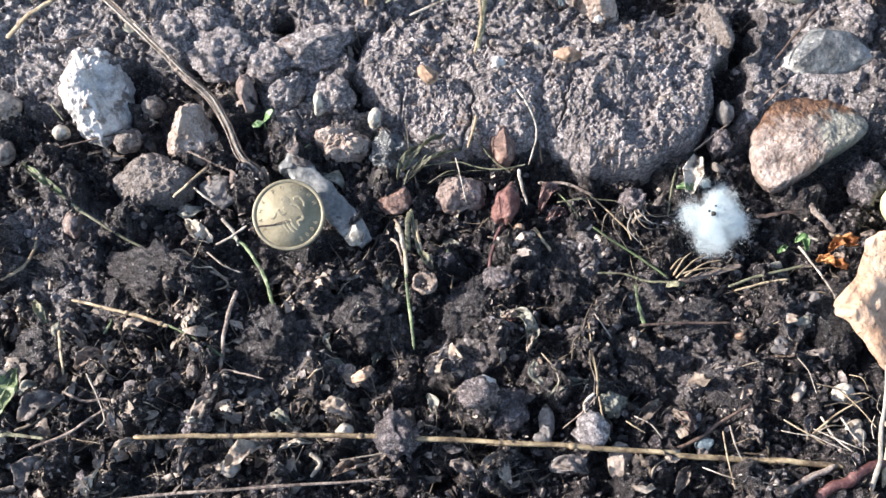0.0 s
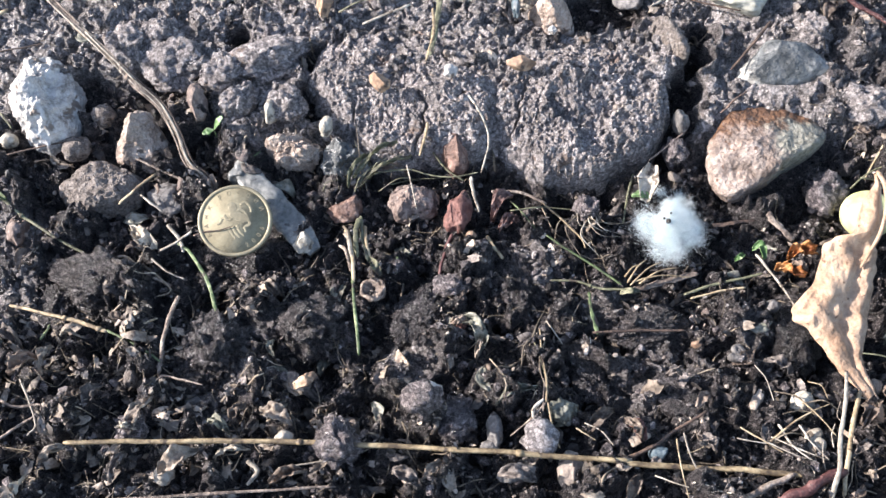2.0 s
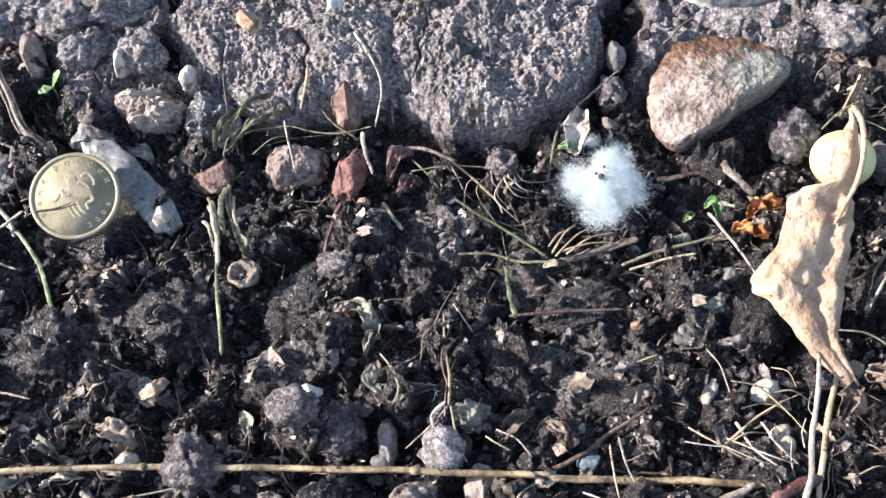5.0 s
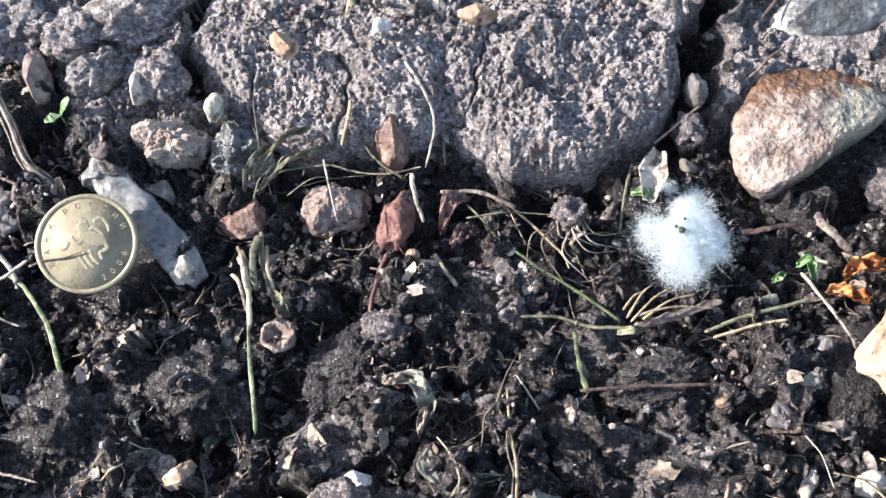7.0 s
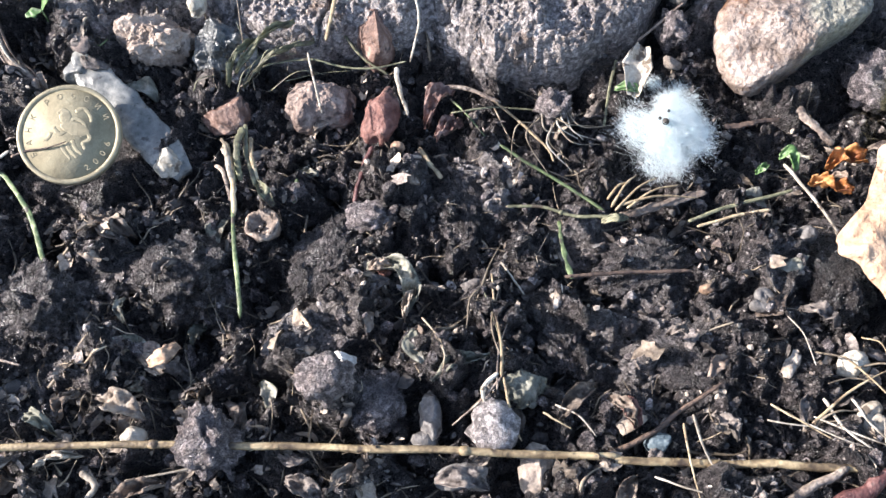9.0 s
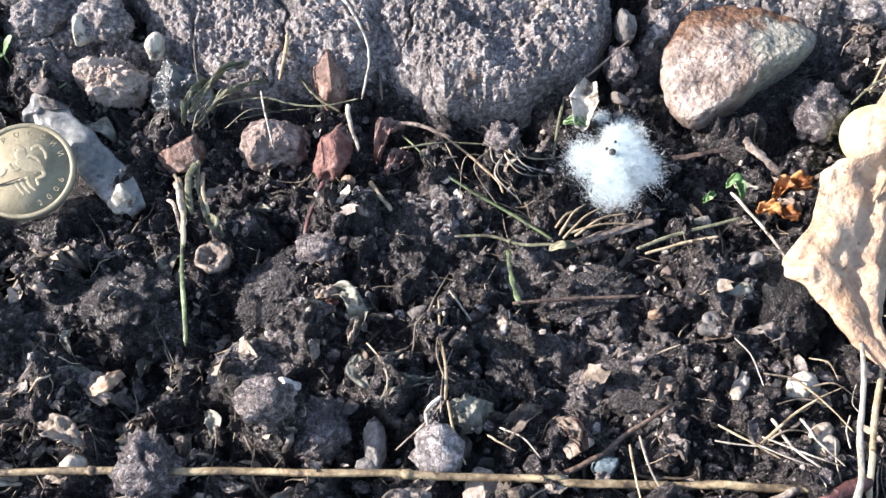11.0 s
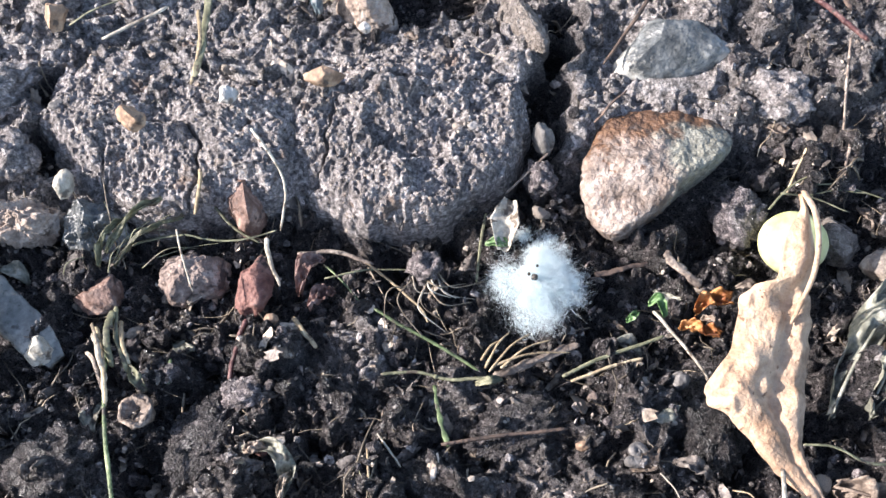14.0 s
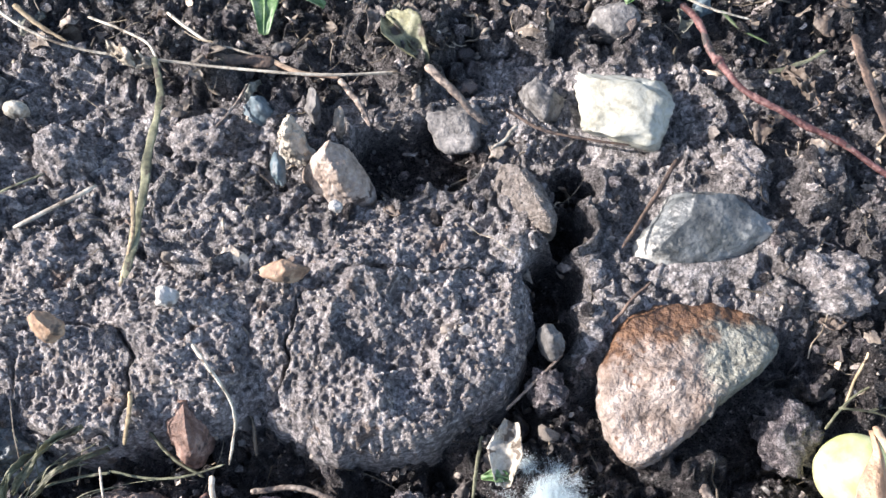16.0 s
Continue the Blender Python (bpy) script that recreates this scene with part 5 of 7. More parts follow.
# ---------- beige leaf and the fruit behind it ----------
def big_leaf():
    """A dead leaf, folded along its length, its stalk bent up over the fruit."""
    left = [(0.1248, 0.1172), (0.1241, 0.1138), (0.1215, 0.1096), (0.1200, 0.1058), (0.1175, 0.1012), (0.1140, 0.1013), (0.1112, 0.0997), (0.1108, 0.0972), (0.1082, 0.0923), (0.1048, 0.0871), (0.1022, 0.0830), (0.1024, 0.0801), (0.1056, 0.0770), (0.1089, 0.0723), (0.1113, 0.0677), (0.1134, 0.0650), (0.1155, 0.0608), (0.1183, 0.0567), (0.1206, 0.0555)]
    right = [(0.1258, 0.1168), (0.1256, 0.1130), (0.1254, 0.1073), (0.1248, 0.1034), (0.1245, 0.1012), (0.1245, 0.0992), (0.1246, 0.0969), (0.1242, 0.0945), (0.1238, 0.0905), (0.1237, 0.0872), (0.1230, 0.0842), (0.1217, 0.0799), (0.1194, 0.0755), (0.1181, 0.0724), (0.1178, 0.0695), (0.1189, 0.0675), (0.1207, 0.0636), (0.1211, 0.0592), (0.1208, 0.0558)]
    height = [.0210, .0220, .0215, .0205, .0180, .0160, .0145, .0140, .0130, .0115, .0105, .0105, .0100, .0095, .0090, .0090, .0085, .0075, .0065]
    n, m = 120, 52
    s = np.linspace(0, 1, len(left))
    S = np.linspace(0, 1, n)
    L = np.stack([np.interp(S, s, [p[k] for p in left]) for k in (0, 1)], 1)
    Rr = np.stack([np.interp(S, s, [p[k] for p in right]) for k in (0, 1)], 1)
    wave = np.minimum(S * 6, 1)
    L[:, 0] += wave * (0.0012 * vnoise(S * 9, S * 0, S * 0) + 0.0005 * vnoise(S * 30, S * 0, S * 0 + 3))
    Rr[:, 0] += wave * (0.0009 * vnoise(S * 8, S * 0 + 4, S * 0) + 0.0004 * vnoise(S * 30, S * 0 + 4, S * 0 + 3))
    H = np.interp(S, s, height)
    neck = 1 - smooth(S, 0.22, 0.34)
    rows = []
    for k in range(m):
        u = k / (m - 1)
        q = L + (Rr - L) * u
        w = np.linalg.norm(Rr - L, axis=1)
        fold = np.array(u)
        flat = 0.10 * math.exp(-((u - 0.36) / 0.34) ** 2) - 0.07 * math.exp(-((u - 0.66) / 0.10) ** 2) - 0.10 * smooth(fold, 0.86, 1.0) - 0.06 * (1 - smooth(fold, 0.0, 0.12))
        arch = 0.22 * math.exp(-((u - 0.45) / 0.3) ** 2) - 0.25 * smooth(fold, 0.6, 1.0)
        z = H + (neck * arch + (1 - neck) * flat) * w
        z = z + np.minimum(w / 0.02, 1) * (0.0012 * fbm(q[:, 0] * 150, q[:, 1] * 150, S * 0 + 3, 2) + 0.0005 * fbm(q[:, 0] * 520, q[:, 1] * 520, S * 0 + 7, 2))
        rows.append(np.column_stack([q, z]))
    top = np.stack(rows, 1).reshape(-1, 3)
    N = n * m
    verts = np.vstack([top, top - np.array([0, 0, 0.0004])])
    f = []
    for i in range(n - 1):
        for k in range(m - 1):
            a, b, c, d = i * m + k, i * m + k + 1, (i + 1) * m + k + 1, (i + 1) * m + k
            f += [[a, d, c, b], [N + a, N + b, N + c, N + d]]
        a, d = i * m, (i + 1) * m
        f += [[d, a, N + a, N + d], [a + m - 1, d + m - 1, N + d + m - 1, N + a + m - 1]]
    for k in range(m - 1):
        e = (n - 1) * m
        f += [[k, k + 1, N + k + 1, N + k], [e + k + 1, e + k, N + e + k, N + e + k + 1]]
    root = holder("dead_leaf", 0.115, 0.09, "curled beige dead leaf with brown speckles lying across the soil", "leaf")
    mesh_object("leaf_blade", verts, f, DRYLEAF, root)
    rib = spline([(0.1256, 0.1175, .0215), (0.1257, 0.1120, .0235), (0.1252, 0.1060, .0225), (0.1240, 0.1010, .0195), (0.1218, 0.0970, .0165), (0.1196, 0.0935, .0140)], 8)
    mesh_object("midrib", *tube(rib, 0.0007, 0.0004, 8, 0.8, 0.1), DRYLEAF, root)


big_leaf()
stone("fruit", 0.1289, 0.1143, 0.01416, 0.01365, 0.0125, FRUIT, "small round yellow-green fruit under the dead leaf", 110, 0, 5, 0.1, 0, 1, 0.02, 0.0, category="fruit")
blade("grey_leaf", [(0.1264, 0.0774, .002), (0.1329, 0.0867, .006), (0.1388, 0.0934, .008), (0.1466, 0.1013, .007), (0.1531, 0.1065, .004)], [0.00076, 0.00278, 0.00354, 0.00329, 0.00101], [0.00076, 0.00253, 0.00303, 0.00253, 0.00101], GREYLEAF, "curled grey-green dead leaf lying on the soil", curl=-1.0, ripple=0.0035)
blade("grey_leaf", [(0.1337, 0.0762, .003), (0.1374, 0.0846, .005), (0.1443, 0.0911, .006)], [0.00076, 0.00202, 0.00126], [0.00051, 0.00303, 0.00177], GREYLEAF, "curled grey-green dead leaf edge", curl=0.9, ripple=0.003)
blade("brown_leaf", [(0.1223, 0.0640, .003), (0.1275, 0.0613, .005), (0.1337, 0.0586, .003)], [0.00101, 0.00329, 0.00253], [0.00101, 0.00379, 0.00506], BROWNLEAF, "crumpled pinkish-brown dead leaf", ripple=0.003, curl=0.4)
blade("brown_leaf", [(0.1150, 0.0539, .003), (0.1175, 0.0580, .004), (0.1199, 0.0610, .003)], [0.00076, 0.00228, 0.00101], [0.00076, 0.00177, 0.00101], BROWNLEAF, "crumpled brown leaf scrap lying on the soil", ripple=0.002, curl=0.5)
blade("brown_leaf", [(0.1222, 0.0507, .003), (0.1268, 0.0535, .005), (0.1323, 0.0551, .003)], [0.00076, 0.00228, 0.00101], [0.00076, 0.00278, 0.00228], BROWNLEAF, "crumpled brown leaf scrap lying on the soil", ripple=0.002, curl=0.5)
stem("pale_stalk", [(0.1134, 0.0685, .005), (0.1104, 0.0593, .007), (0.1072, 0.0498, .008), (0.1054, 0.0421, .008), (0.1032, 0.0351, .005)], 0.00063, 0.00088, PALESTRAW, "bleached flat straw below the dead leaf", flat=0.5)
stem("straw_stalk", [(0.1157, 0.0626, .004), (0.1125, 0.0543, .004), (0.1091, 0.0441, .004), (0.1072, 0.0365, .003)], 0.00088, 0.00076, STRAW, "olive-tan flat straw below the dead leaf", flat=0.5)
stem("grass", [(0.1166, 0.0711, .009), (0.1221, 0.0701, .009), (0.1286, 0.0668, .007), (0.1385, 0.0663, .004)], 0.00038, 0.00051, OLIVE, "thin grey-green grass blade over the leaf tip", "grass", flat=0.5)
for p, q in (((0.1288, 0.1256), (0.1426, 0.1202)), ((0.1256, 0.1222), (0.1359, 0.1289)), ((0.1356, 0.1268), (0.1510, 0.1224)), ((0.1339, 0.1244), (0.1472, 0.1240))):
    stem("grass", [p, ((p[0] + q[0]) / 2, (p[1] + q[1]) / 2 + 0.001), q], 0.0005, 0.0003, OLIVE, "wilted olive grass blade behind the fruit", "grass", lift=0.004, group="grass behind the fruit", flat=0.4)

# ---------- orange scrap, bark chip, green bits ----------
def orange_scrap():
    root = holder("orange_leaf_scrap", 0.1092, 0.1018, "shredded bright orange leaf scrap", "leaf scrap")
    blade("shred", [(0.1056, 0.1014, .003), (0.1082, 0.1032, .005), (0.1133, 0.1030, .004)], [.0006, 0.00202, 0.00101], [.0006, 0.00152, 0.00152], ORANGE, parent=root, ripple=0.002, curl=0.5)
    blade("shred", [(0.1020, 0.0991, .003), (0.1054, 0.0979, .004), (0.1094, 0.0958, .003)], [.0006, 0.00126, 0.00051], [.0006, 0.00126, 0.00063], ORANGE, parent=root, ripple=0.002, curl=0.5)
    blade("shred", [(0.1067, 0.1004, .003), (0.1082, 0.0986, .005), (0.1103, 0.0974, .003)], [.0004, 0.00088, 0.00038], [.0004, 0.00076, 0.00038], BROWNLEAF, parent=root, ripple=0.001, curl=0.5)


orange_scrap()
stem("bark_chip", [(0.1018, 0.1145, .004), (0.1042, 0.1110, .004), (0.1080, 0.1069, .003)], 0.00164, 0.00114, BROWNSTEM, "split light-brown bark chip", "bark", flat=0.45, sides=10, wobble=0.25, groove=0.12)
stem("bark_strip", [(0.0872, 0.1118), (0.0919, 0.1124), (0.0986, 0.1137)], 0.00101, 0.00063, BARK, "dark bark strip in shadow", "bark", flat=0.4, sides=10)
stem("thin_stalk", [(0.0970, 0.1022, .004), (0.1002, 0.0966, .004), (0.1041, 0.0893, .003), (0.1052, 0.0866, .002)], 0.00051, 0.00038, PALESTRAW, "thin whitish stalk lying on the soil", seed=4)
blade("green_scrap", [(0.0963, 0.1037, .004), (0.0980, 0.1038, .006), (0.0991, 0.1007, .004)], [.0005, 0.00126, .0005], [.0005, 0.00101, .0005], SPROUT, "curled green leaf scrap lying on the soil", "leaf scrap", curl=0.8)
blade("green_scrap", [(0.0915, 0.1010, .003), (0.0926, 0.1014, .004), (0.0942, 0.1028, .003)], [.0004, 0.00088, .0004], [.0004, 0.00088, .0004], SPROUT, "tiny green leaf scrap lying on the soil", "leaf scrap", curl=0.5)

# ---------- stems, straws and grass: left ----------
WOODY_PATH = [(-0.1051, 0.1830, .006), (-0.0974, 0.1746, .006), (-0.0882, 0.1655, .006), (-0.0776, 0.1550, .007), (-0.0726, 0.1502, .008), (-0.0652, 0.1441, .007), (-0.0604, 0.1364, .006), (-0.0568, 0.1286, .005), (-0.0524, 0.1248, .004), (-0.0498, 0.1201, .003)]
WOODY = stem("woody_stem", WOODY_PATH, 0.00140, 0.00105, BROWNSTEM, "long weathered brown woody stem with a knotted joint", "stem", nodes=(0.36, 0.40), sides=12, wobble=0.2, groove=0.18, seed=2)
for k, (side, up, first, last, mat) in enumerate(((-0.0007, 0.0009, 0, 7, PALESTRAW), (0.0006, 0.0010, 0, 5, BROWNSTEM), (0.0001, 0.0013, 2, 9, PALESTRAW), (0.0009, 0.0006, 3, 10, BARK), (-0.0010, 0.0004, 4, 9, BROWNSTEM))):
    stem("bark_fibre", [(x + side, y + side * 0.6, h + up) for x, y, h in WOODY_PATH[first:last]], 0.00042, 0.00022, mat, "", parent=WOODY, flat=0.6, wobble=0.4, seed=k)
stem("straw_stalk", [(-0.1251, 0.1627, .004), (-0.1200, 0.1694, .005), (-0.1136, 0.1765, .004)], 0.00125, 0.00109, STRAW, "flat tan straw lying on the soil", flat=0.4, groove=0.15)
stem("thin_twig", [(-0.1141, 0.1626), (-0.1081, 0.1638), (-0.1021, 0.1653)], 0.00047, 0.00031, BARK, "thin brown twig lying on the soil", "twig")
stem("grass_stalk", [(-0.1170, 0.1261, .003), (-0.1105, 0.1216, .004), (-0.1044, 0.1161, .004), (-0.0999, 0.1126, .003), (-0.0905, 0.1066, .003), (-0.0817, 0.1021, .002)], 0.00109, 0.00062, OLIVE, "green-white grass stalk drying to straw", "grass", nodes=(0.55,), flat=0.6)
blade("grass_sheath", [(-0.1182, 0.1268, .003), (-0.1127, 0.1223, .005), (-0.1057, 0.1173, .004)], [.0004, 0.00140, .0006], [.0004, 0.00109, .0006], GRASS, "pale green grass sheath lying on the soil", "grass", curl=0.6)
stone("red_crumb", -0.1035, 0.1112, 0.00561, 0.00936, 0.006, PINK, "reddish crumbling root collar", 111, 0, 3, 0.4, 6, 0.65, 0.12, 0.06, category="plant debris")
stem("thin_twig", [(-0.1091, 0.1324), (-0.1004, 0.1347), (-0.0917, 0.1367)], 0.00047, 0.00031, BARK, "thin dark twig lying on the soil", "twig")
stem("thin_twig", [(-0.1126, 0.1453), (-0.1086, 0.1403)], 0.00047, 0.00031, OLIVE, "thin olive twig lying on the soil", "twig")
stem("straw_stalk", [(-0.0752, 0.1170, .004), (-0.0705, 0.1206, .006), (-0.0660, 0.1260, .004)], 0.00062, 0.00062, STRAW, "short straw leaning on a grey chip", flat=0.6)
stem("straw_stalk", [(-0.0696, 0.1199, .004), (-0.0664, 0.1169, .005), (-0.0630, 0.1147, .004)], 0.00047, 0.00047, PALESTRAW, "bleached straw edge on a grey chip", flat=0.6)
stem("thin_twig", [(-0.0726, 0.1314), (-0.0653, 0.1281), (-0.0581, 0.1248)], 0.00062, 0.00047, BROWNSTEM, "crooked brown twig under the woody stem", "twig")
blade("white_scrap", [(-0.0713, 0.1100, .003), (-0.0670, 0.1063, .005), (-0.0632, 0.1037, .003)], [.0006, 0.00218, 0.00094], [.0006, 0.00250, 0.00125], PALESTRAW, "torn whitish-green leaf scrap", "leaf scrap", ripple=0.002, curl=0.5)
stem("straw_stalk", [(-0.0618, 0.1023, .005), (-0.0578, 0.1041, .006), (-0.0535, 0.1070, .007)], 0.00062, 0.00047, PALESTRAW, "pale straw poking toward the coin", flat=0.7)
stem("straw_stalk", [(-0.0609, 0.1101, .005), (-0.0579, 0.1067, .005), (-0.0556, 0.1023, .004)], 0.00078, 0.00062, PALESTRAW, "short pale straw beside the coin", flat=0.6)
def coin_shadow():
    """A thin dark strip across the tilted coin, standing for a straw's cast shadow."""
    lean, base = math.tan(radians(14)), land_at(-0.0421, 0.1101) + 0.0072 + 0.0011
    line = [(x, y, base + (y - 0.1101) * lean) for x, y in ((-0.0528, 0.1056), (-0.0500, 0.1066), (-0.0462, 0.1071), (-0.0424, 0.1083))]
    tagged(mesh_object("root_hair", *tube(spline(line, 8), 0.00034, 0.00010, 8, 0.8, 0.25), BARK), "thin dark strip standing for a straw's shadow on the coin", "root")


coin_shadow()
stem("grass", [(-0.0581, 0.1053, .004), (-0.0533, 0.1012, .005), (-0.0493, 0.0955, .004), (-0.0469, 0.0904, .004), (-0.0452, 0.0849, .002)], 0.00078, 0.00094, GRASS, "bright green grass blade below the coin", "grass", flat=0.35)
stem("straw_stalk", [(-0.1199, 0.0931), (-0.1151, 0.0959), (-0.1127, 0.1015), (-0.1121, 0.1058)], 0.00094, 0.00047, STRAW, "curved tan straw lying on the soil", flat=0.5)
stem("straw_stalk", [(-0.0988, 0.0865, .003), (-0.0890, 0.0837, .004), (-0.0796, 0.0814, .004), (-0.0718, 0.0785, .004)], 0.00062, 0.00078, STRAW, "long tan straw turning green", flat=0.6, nodes=(0.55, 0.9))
stem("grass", [(-0.0721, 0.0788, .004), (-0.0647, 0.0753, .004), (-0.0569, 0.0702, .004)], 0.00062, 0.00062, GRASS, "green grass end growing from the tan straw", "grass", flat=0.6)
stem("brown_stick", [(-0.0545, 0.0883, .006), (-0.0559, 0.0814, .006), (-0.0568, 0.0745, .005), (-0.0572, 0.0669, .002)], 0.00094, 0.00062, BROWNSTEM, "upright reddish-brown stick lying on the soil", "twig", flat=0.6)
stem("thin_twig", [(-0.0585, 0.0598), (-0.0568, 0.0667), (-0.0513, 0.0659), (-0.0459, 0.0644)], 0.00047, 0.00031, BROWNSTEM, "forked thin brown twig lying on the soil", "twig")
stem("straw_stalk", [(-0.0801, 0.0969), (-0.0726, 0.1020), (-0.0650, 0.0965), (-0.0579, 0.0930)], 0.00062, 0.00047, BROWNSTEM, "crooked brown root piece lying on the soil", "root")
stem("straw_stalk", [(-0.1032, 0.0464), (-0.0949, 0.0497), (-0.0879, 0.0547), (-0.0783, 0.0608)], 0.00062, 0.00047, BROWNSTEM, "thin brown stalk lying on the soil", flat=0.7)
stem("curled_root", [(-0.0918, 0.0659), (-0.0878, 0.0596), (-0.0853, 0.0540), (-0.0867, 0.0513)], 0.00047, 0.00031, PALESTRAW, "pale curled root lying on the soil", "root")
blade("dark_leaf", [(-0.1128, 0.0554, .004), (-0.1097, 0.0603, .006), (-0.1093, 0.0667, .004)], [0.00218, 0.00437, .0006], [0.00218, 0.00343, .0006], GRASS, "dull dark green leaf at the edge", "leaf", ripple=0.001, curl=0.3)
blade("green_scrap", [(-0.1086, 0.0859, .004), (-0.1060, 0.0826, .005), (-0.1042, 0.0795, .003)], [.0005, 0.00140, .0005], [.0005, 0.00125, .0005], OLIVE, "small pale green leaf scrap", "leaf scrap", curl=0.6)
stem("grass", [(-0.1111, 0.0500), (-0.1054, 0.0496), (-0.0997, 0.0489)], 0.00109, 0.00062, OLIVE, "flat pale green grass scrap lying on the soil", "grass", flat=0.3)
stem("grass", [(-0.0890, 0.0769), (-0.0875, 0.0814)], 0.00078, 0.00047, GRASS, "short green grass scrap lying on the soil", "grass", flat=0.4)
stem("straw_stalk", [(-0.1011, 0.0780), (-0.0992, 0.0708), (-0.0976, 0.0654)], 0.00062, 0.00047, STRAW, "short tan straw lying on the soil", flat=0.5)

# ---------- stems, straws and grass: middle ----------
stem("bent_stalk", [(0.0204, 0.1425, .011), (0.0227, 0.1385, .012), (0.0253, 0.1347, .011), (0.0257, 0.1309, .009), (0.0239, 0.1260, .005)], 0.00047, 0.00031, PALESTRAW, "pale bent thin stalk over the concrete edge", sides=8, seed=3)
stem("grass", [(0.0045, 0.1270, .005), (0.0105, 0.1252, .005), (0.0168, 0.1249, .005), (0.0232, 0.1262, .005)], 0.00047, 0.00031, OLIVE, "grey-green grass blade lying on the soil", "grass", flat=0.5)
stem("grass", [(-0.0070, 0.1252, .005), (-0.0014, 0.1260, .006), (0.0049, 0.1263, .006)], 0.00047, 0.00047, OLIVE, "grey-green grass blade lying on the soil", "grass", flat=0.5)
stem("straw_stalk", [(0.0035, 0.1272, .007), (0.0047, 0.1214, .009), (0.0065, 0.1139, .007)], 0.00031, 0.00031, PALESTRAW, "pale straw standing against a pink stone", flat=0.6)
stem("straw_stalk", [(0.0210, 0.1242, .006), (0.0218, 0.1190, .007), (0.0232, 0.1141, .005)], 0.00078, 0.00047, PALESTRAW, "short thick bleached straw", flat=0.6, sides=10)
stem("straw_stalk", [(0.0092, 0.1378, .007), (0.0082, 0.1342, .006), (0.0070, 0.1309, .005)], 0.00062, 0.00047, STRAW, "yellow-brown straw against the concrete", flat=0.6)
stem("thin_twig", [(0.0105, 0.1333), (0.0144, 0.1288), (0.0192, 0.1252)], 0.00062, 0.00047, OLIVE, "thin olive stalk lying on the soil", "twig")
for k, (a, b) in enumerate((((-0.0099, 0.1224), (-0.0022, 0.1309)), ((-0.0089, 0.1240), (0.0025, 0.1319)), ((-0.0078, 0.1257), (0.0049, 0.1314)), ((-0.0109, 0.1208), (-0.0057, 0.1280)), ((-0.0062, 0.1263), (0.0010, 0.1288)), ((-0.0197, 0.1212), (-0.0150, 0.1245)))):
    stem("grass", [a, ((a[0] + b[0]) / 2 - 0.001, (a[1] + b[1]) / 2, 0.0055), b], 0.00031, 0.00016, OLIVE, "wilted grey-green grass blade in a small tuft", "grass", lift=0.004, flat=0.3, group="small wilted tuft", seed=k)
for k in range(9):
    a, n = random.uniform(-0.5, 2.2), random.uniform(0.006, 0.014)
    x, y = (-0.0062, 0.1248)
    x, y = x + random.uniform(-0.008, 0.008), y + random.uniform(-0.006, 0.004)
    stem("grass", [(x, y), (x + math.cos(a) * n * 0.5, y + math.sin(a) * n * 0.5 + 0.0006, random.uniform(0.003, 0.007)), (x + math.cos(a) * n, y + math.sin(a) * n)], random.uniform(0.00012, 0.00028), 0.0001, OLIVE if k % 3 else CHAFF, "wilted grey-green grass blade in a small tuft", "grass", lift=0.0035, flat=0.3, group="small wilted tuft", seed=k)
stem("brown_stick", [(0.0267, 0.1221), (0.0343, 0.1219), (0.0422, 0.1187)], 0.00078, 0.00062, BROWNSTEM, "grey-brown stick below the concrete", "twig", flat=0.7)
stem("thin_twig", [(0.0318, 0.1164), (0.0406, 0.1174), (0.0493, 0.1166)], 0.00047, 0.00031, OLIVE, "thin olive stalk lying on the soil", "twig")
stem("thin_twig", [(0.0398, 0.1199), (0.0458, 0.1139), (0.0509, 0.1079), (0.0521, 0.1049)], 0.00047, 0.00031, STRAW, "thin straw-coloured stalk lying on the soil", "twig")
stem("thin_twig", [(0.0320, 0.1195), (0.0357, 0.1152), (0.0388, 0.1104)], 0.00047, 0.00031, GRASS, "thin green stalk lying on the soil", "grass")
stem("grass", [(0.0415, 0.1089), (0.0476, 0.1041), (0.0543, 0.0993), (0.0609, 0.0936)], 0.00062, 0.00062, GRASS, "straight green grass blade lying on the soil", "grass", flat=0.6)
stem("green_twig", [(0.0417, 0.0945, .003), (0.0484, 0.0943, .003), (0.0551, 0.0921, .003), (0.0622, 0.0913, .004)], 0.00062, 0.00062, OLIVE, "pale green herb stalk lying on the soil", "stem", nodes=(0.55,), flat=0.8)
blade("green_bud", [(0.0597, 0.0904, .004), (0.0623, 0.0904, .006), (0.0650, 0.0909, .004)], [.0004, 0.00109, .0004], [.0004, 0.00094, .0004], OLIVE, "pale yellow-green bud on the herb stalk", "bud", curl=-0.6, steps=6)
stem("bark_strip", [(0.0635, 0.0921), (0.0696, 0.0938), (0.0768, 0.0962), (0.0814, 0.0973)], 0.00140, 0.00094, BROWNLEAF, "reddish-brown bark strip lying on the soil", "bark", flat=0.3, wobble=0.3)
stem("grass_stalk", [(0.0770, 0.0907), (0.0848, 0.0938), (0.0920, 0.0955), (0.0988, 0.0973)], 0.00078, 0.00062, OLIVE, "olive stalk with a frayed end", "stem", flat=0.6)
stem("grass_stalk", [(0.0784, 0.0896), (0.0860, 0.0917), (0.0934, 0.0930)], 0.00047, 0.00047, STRAW, "thin straw lying on the soil", "stem", flat=0.6)
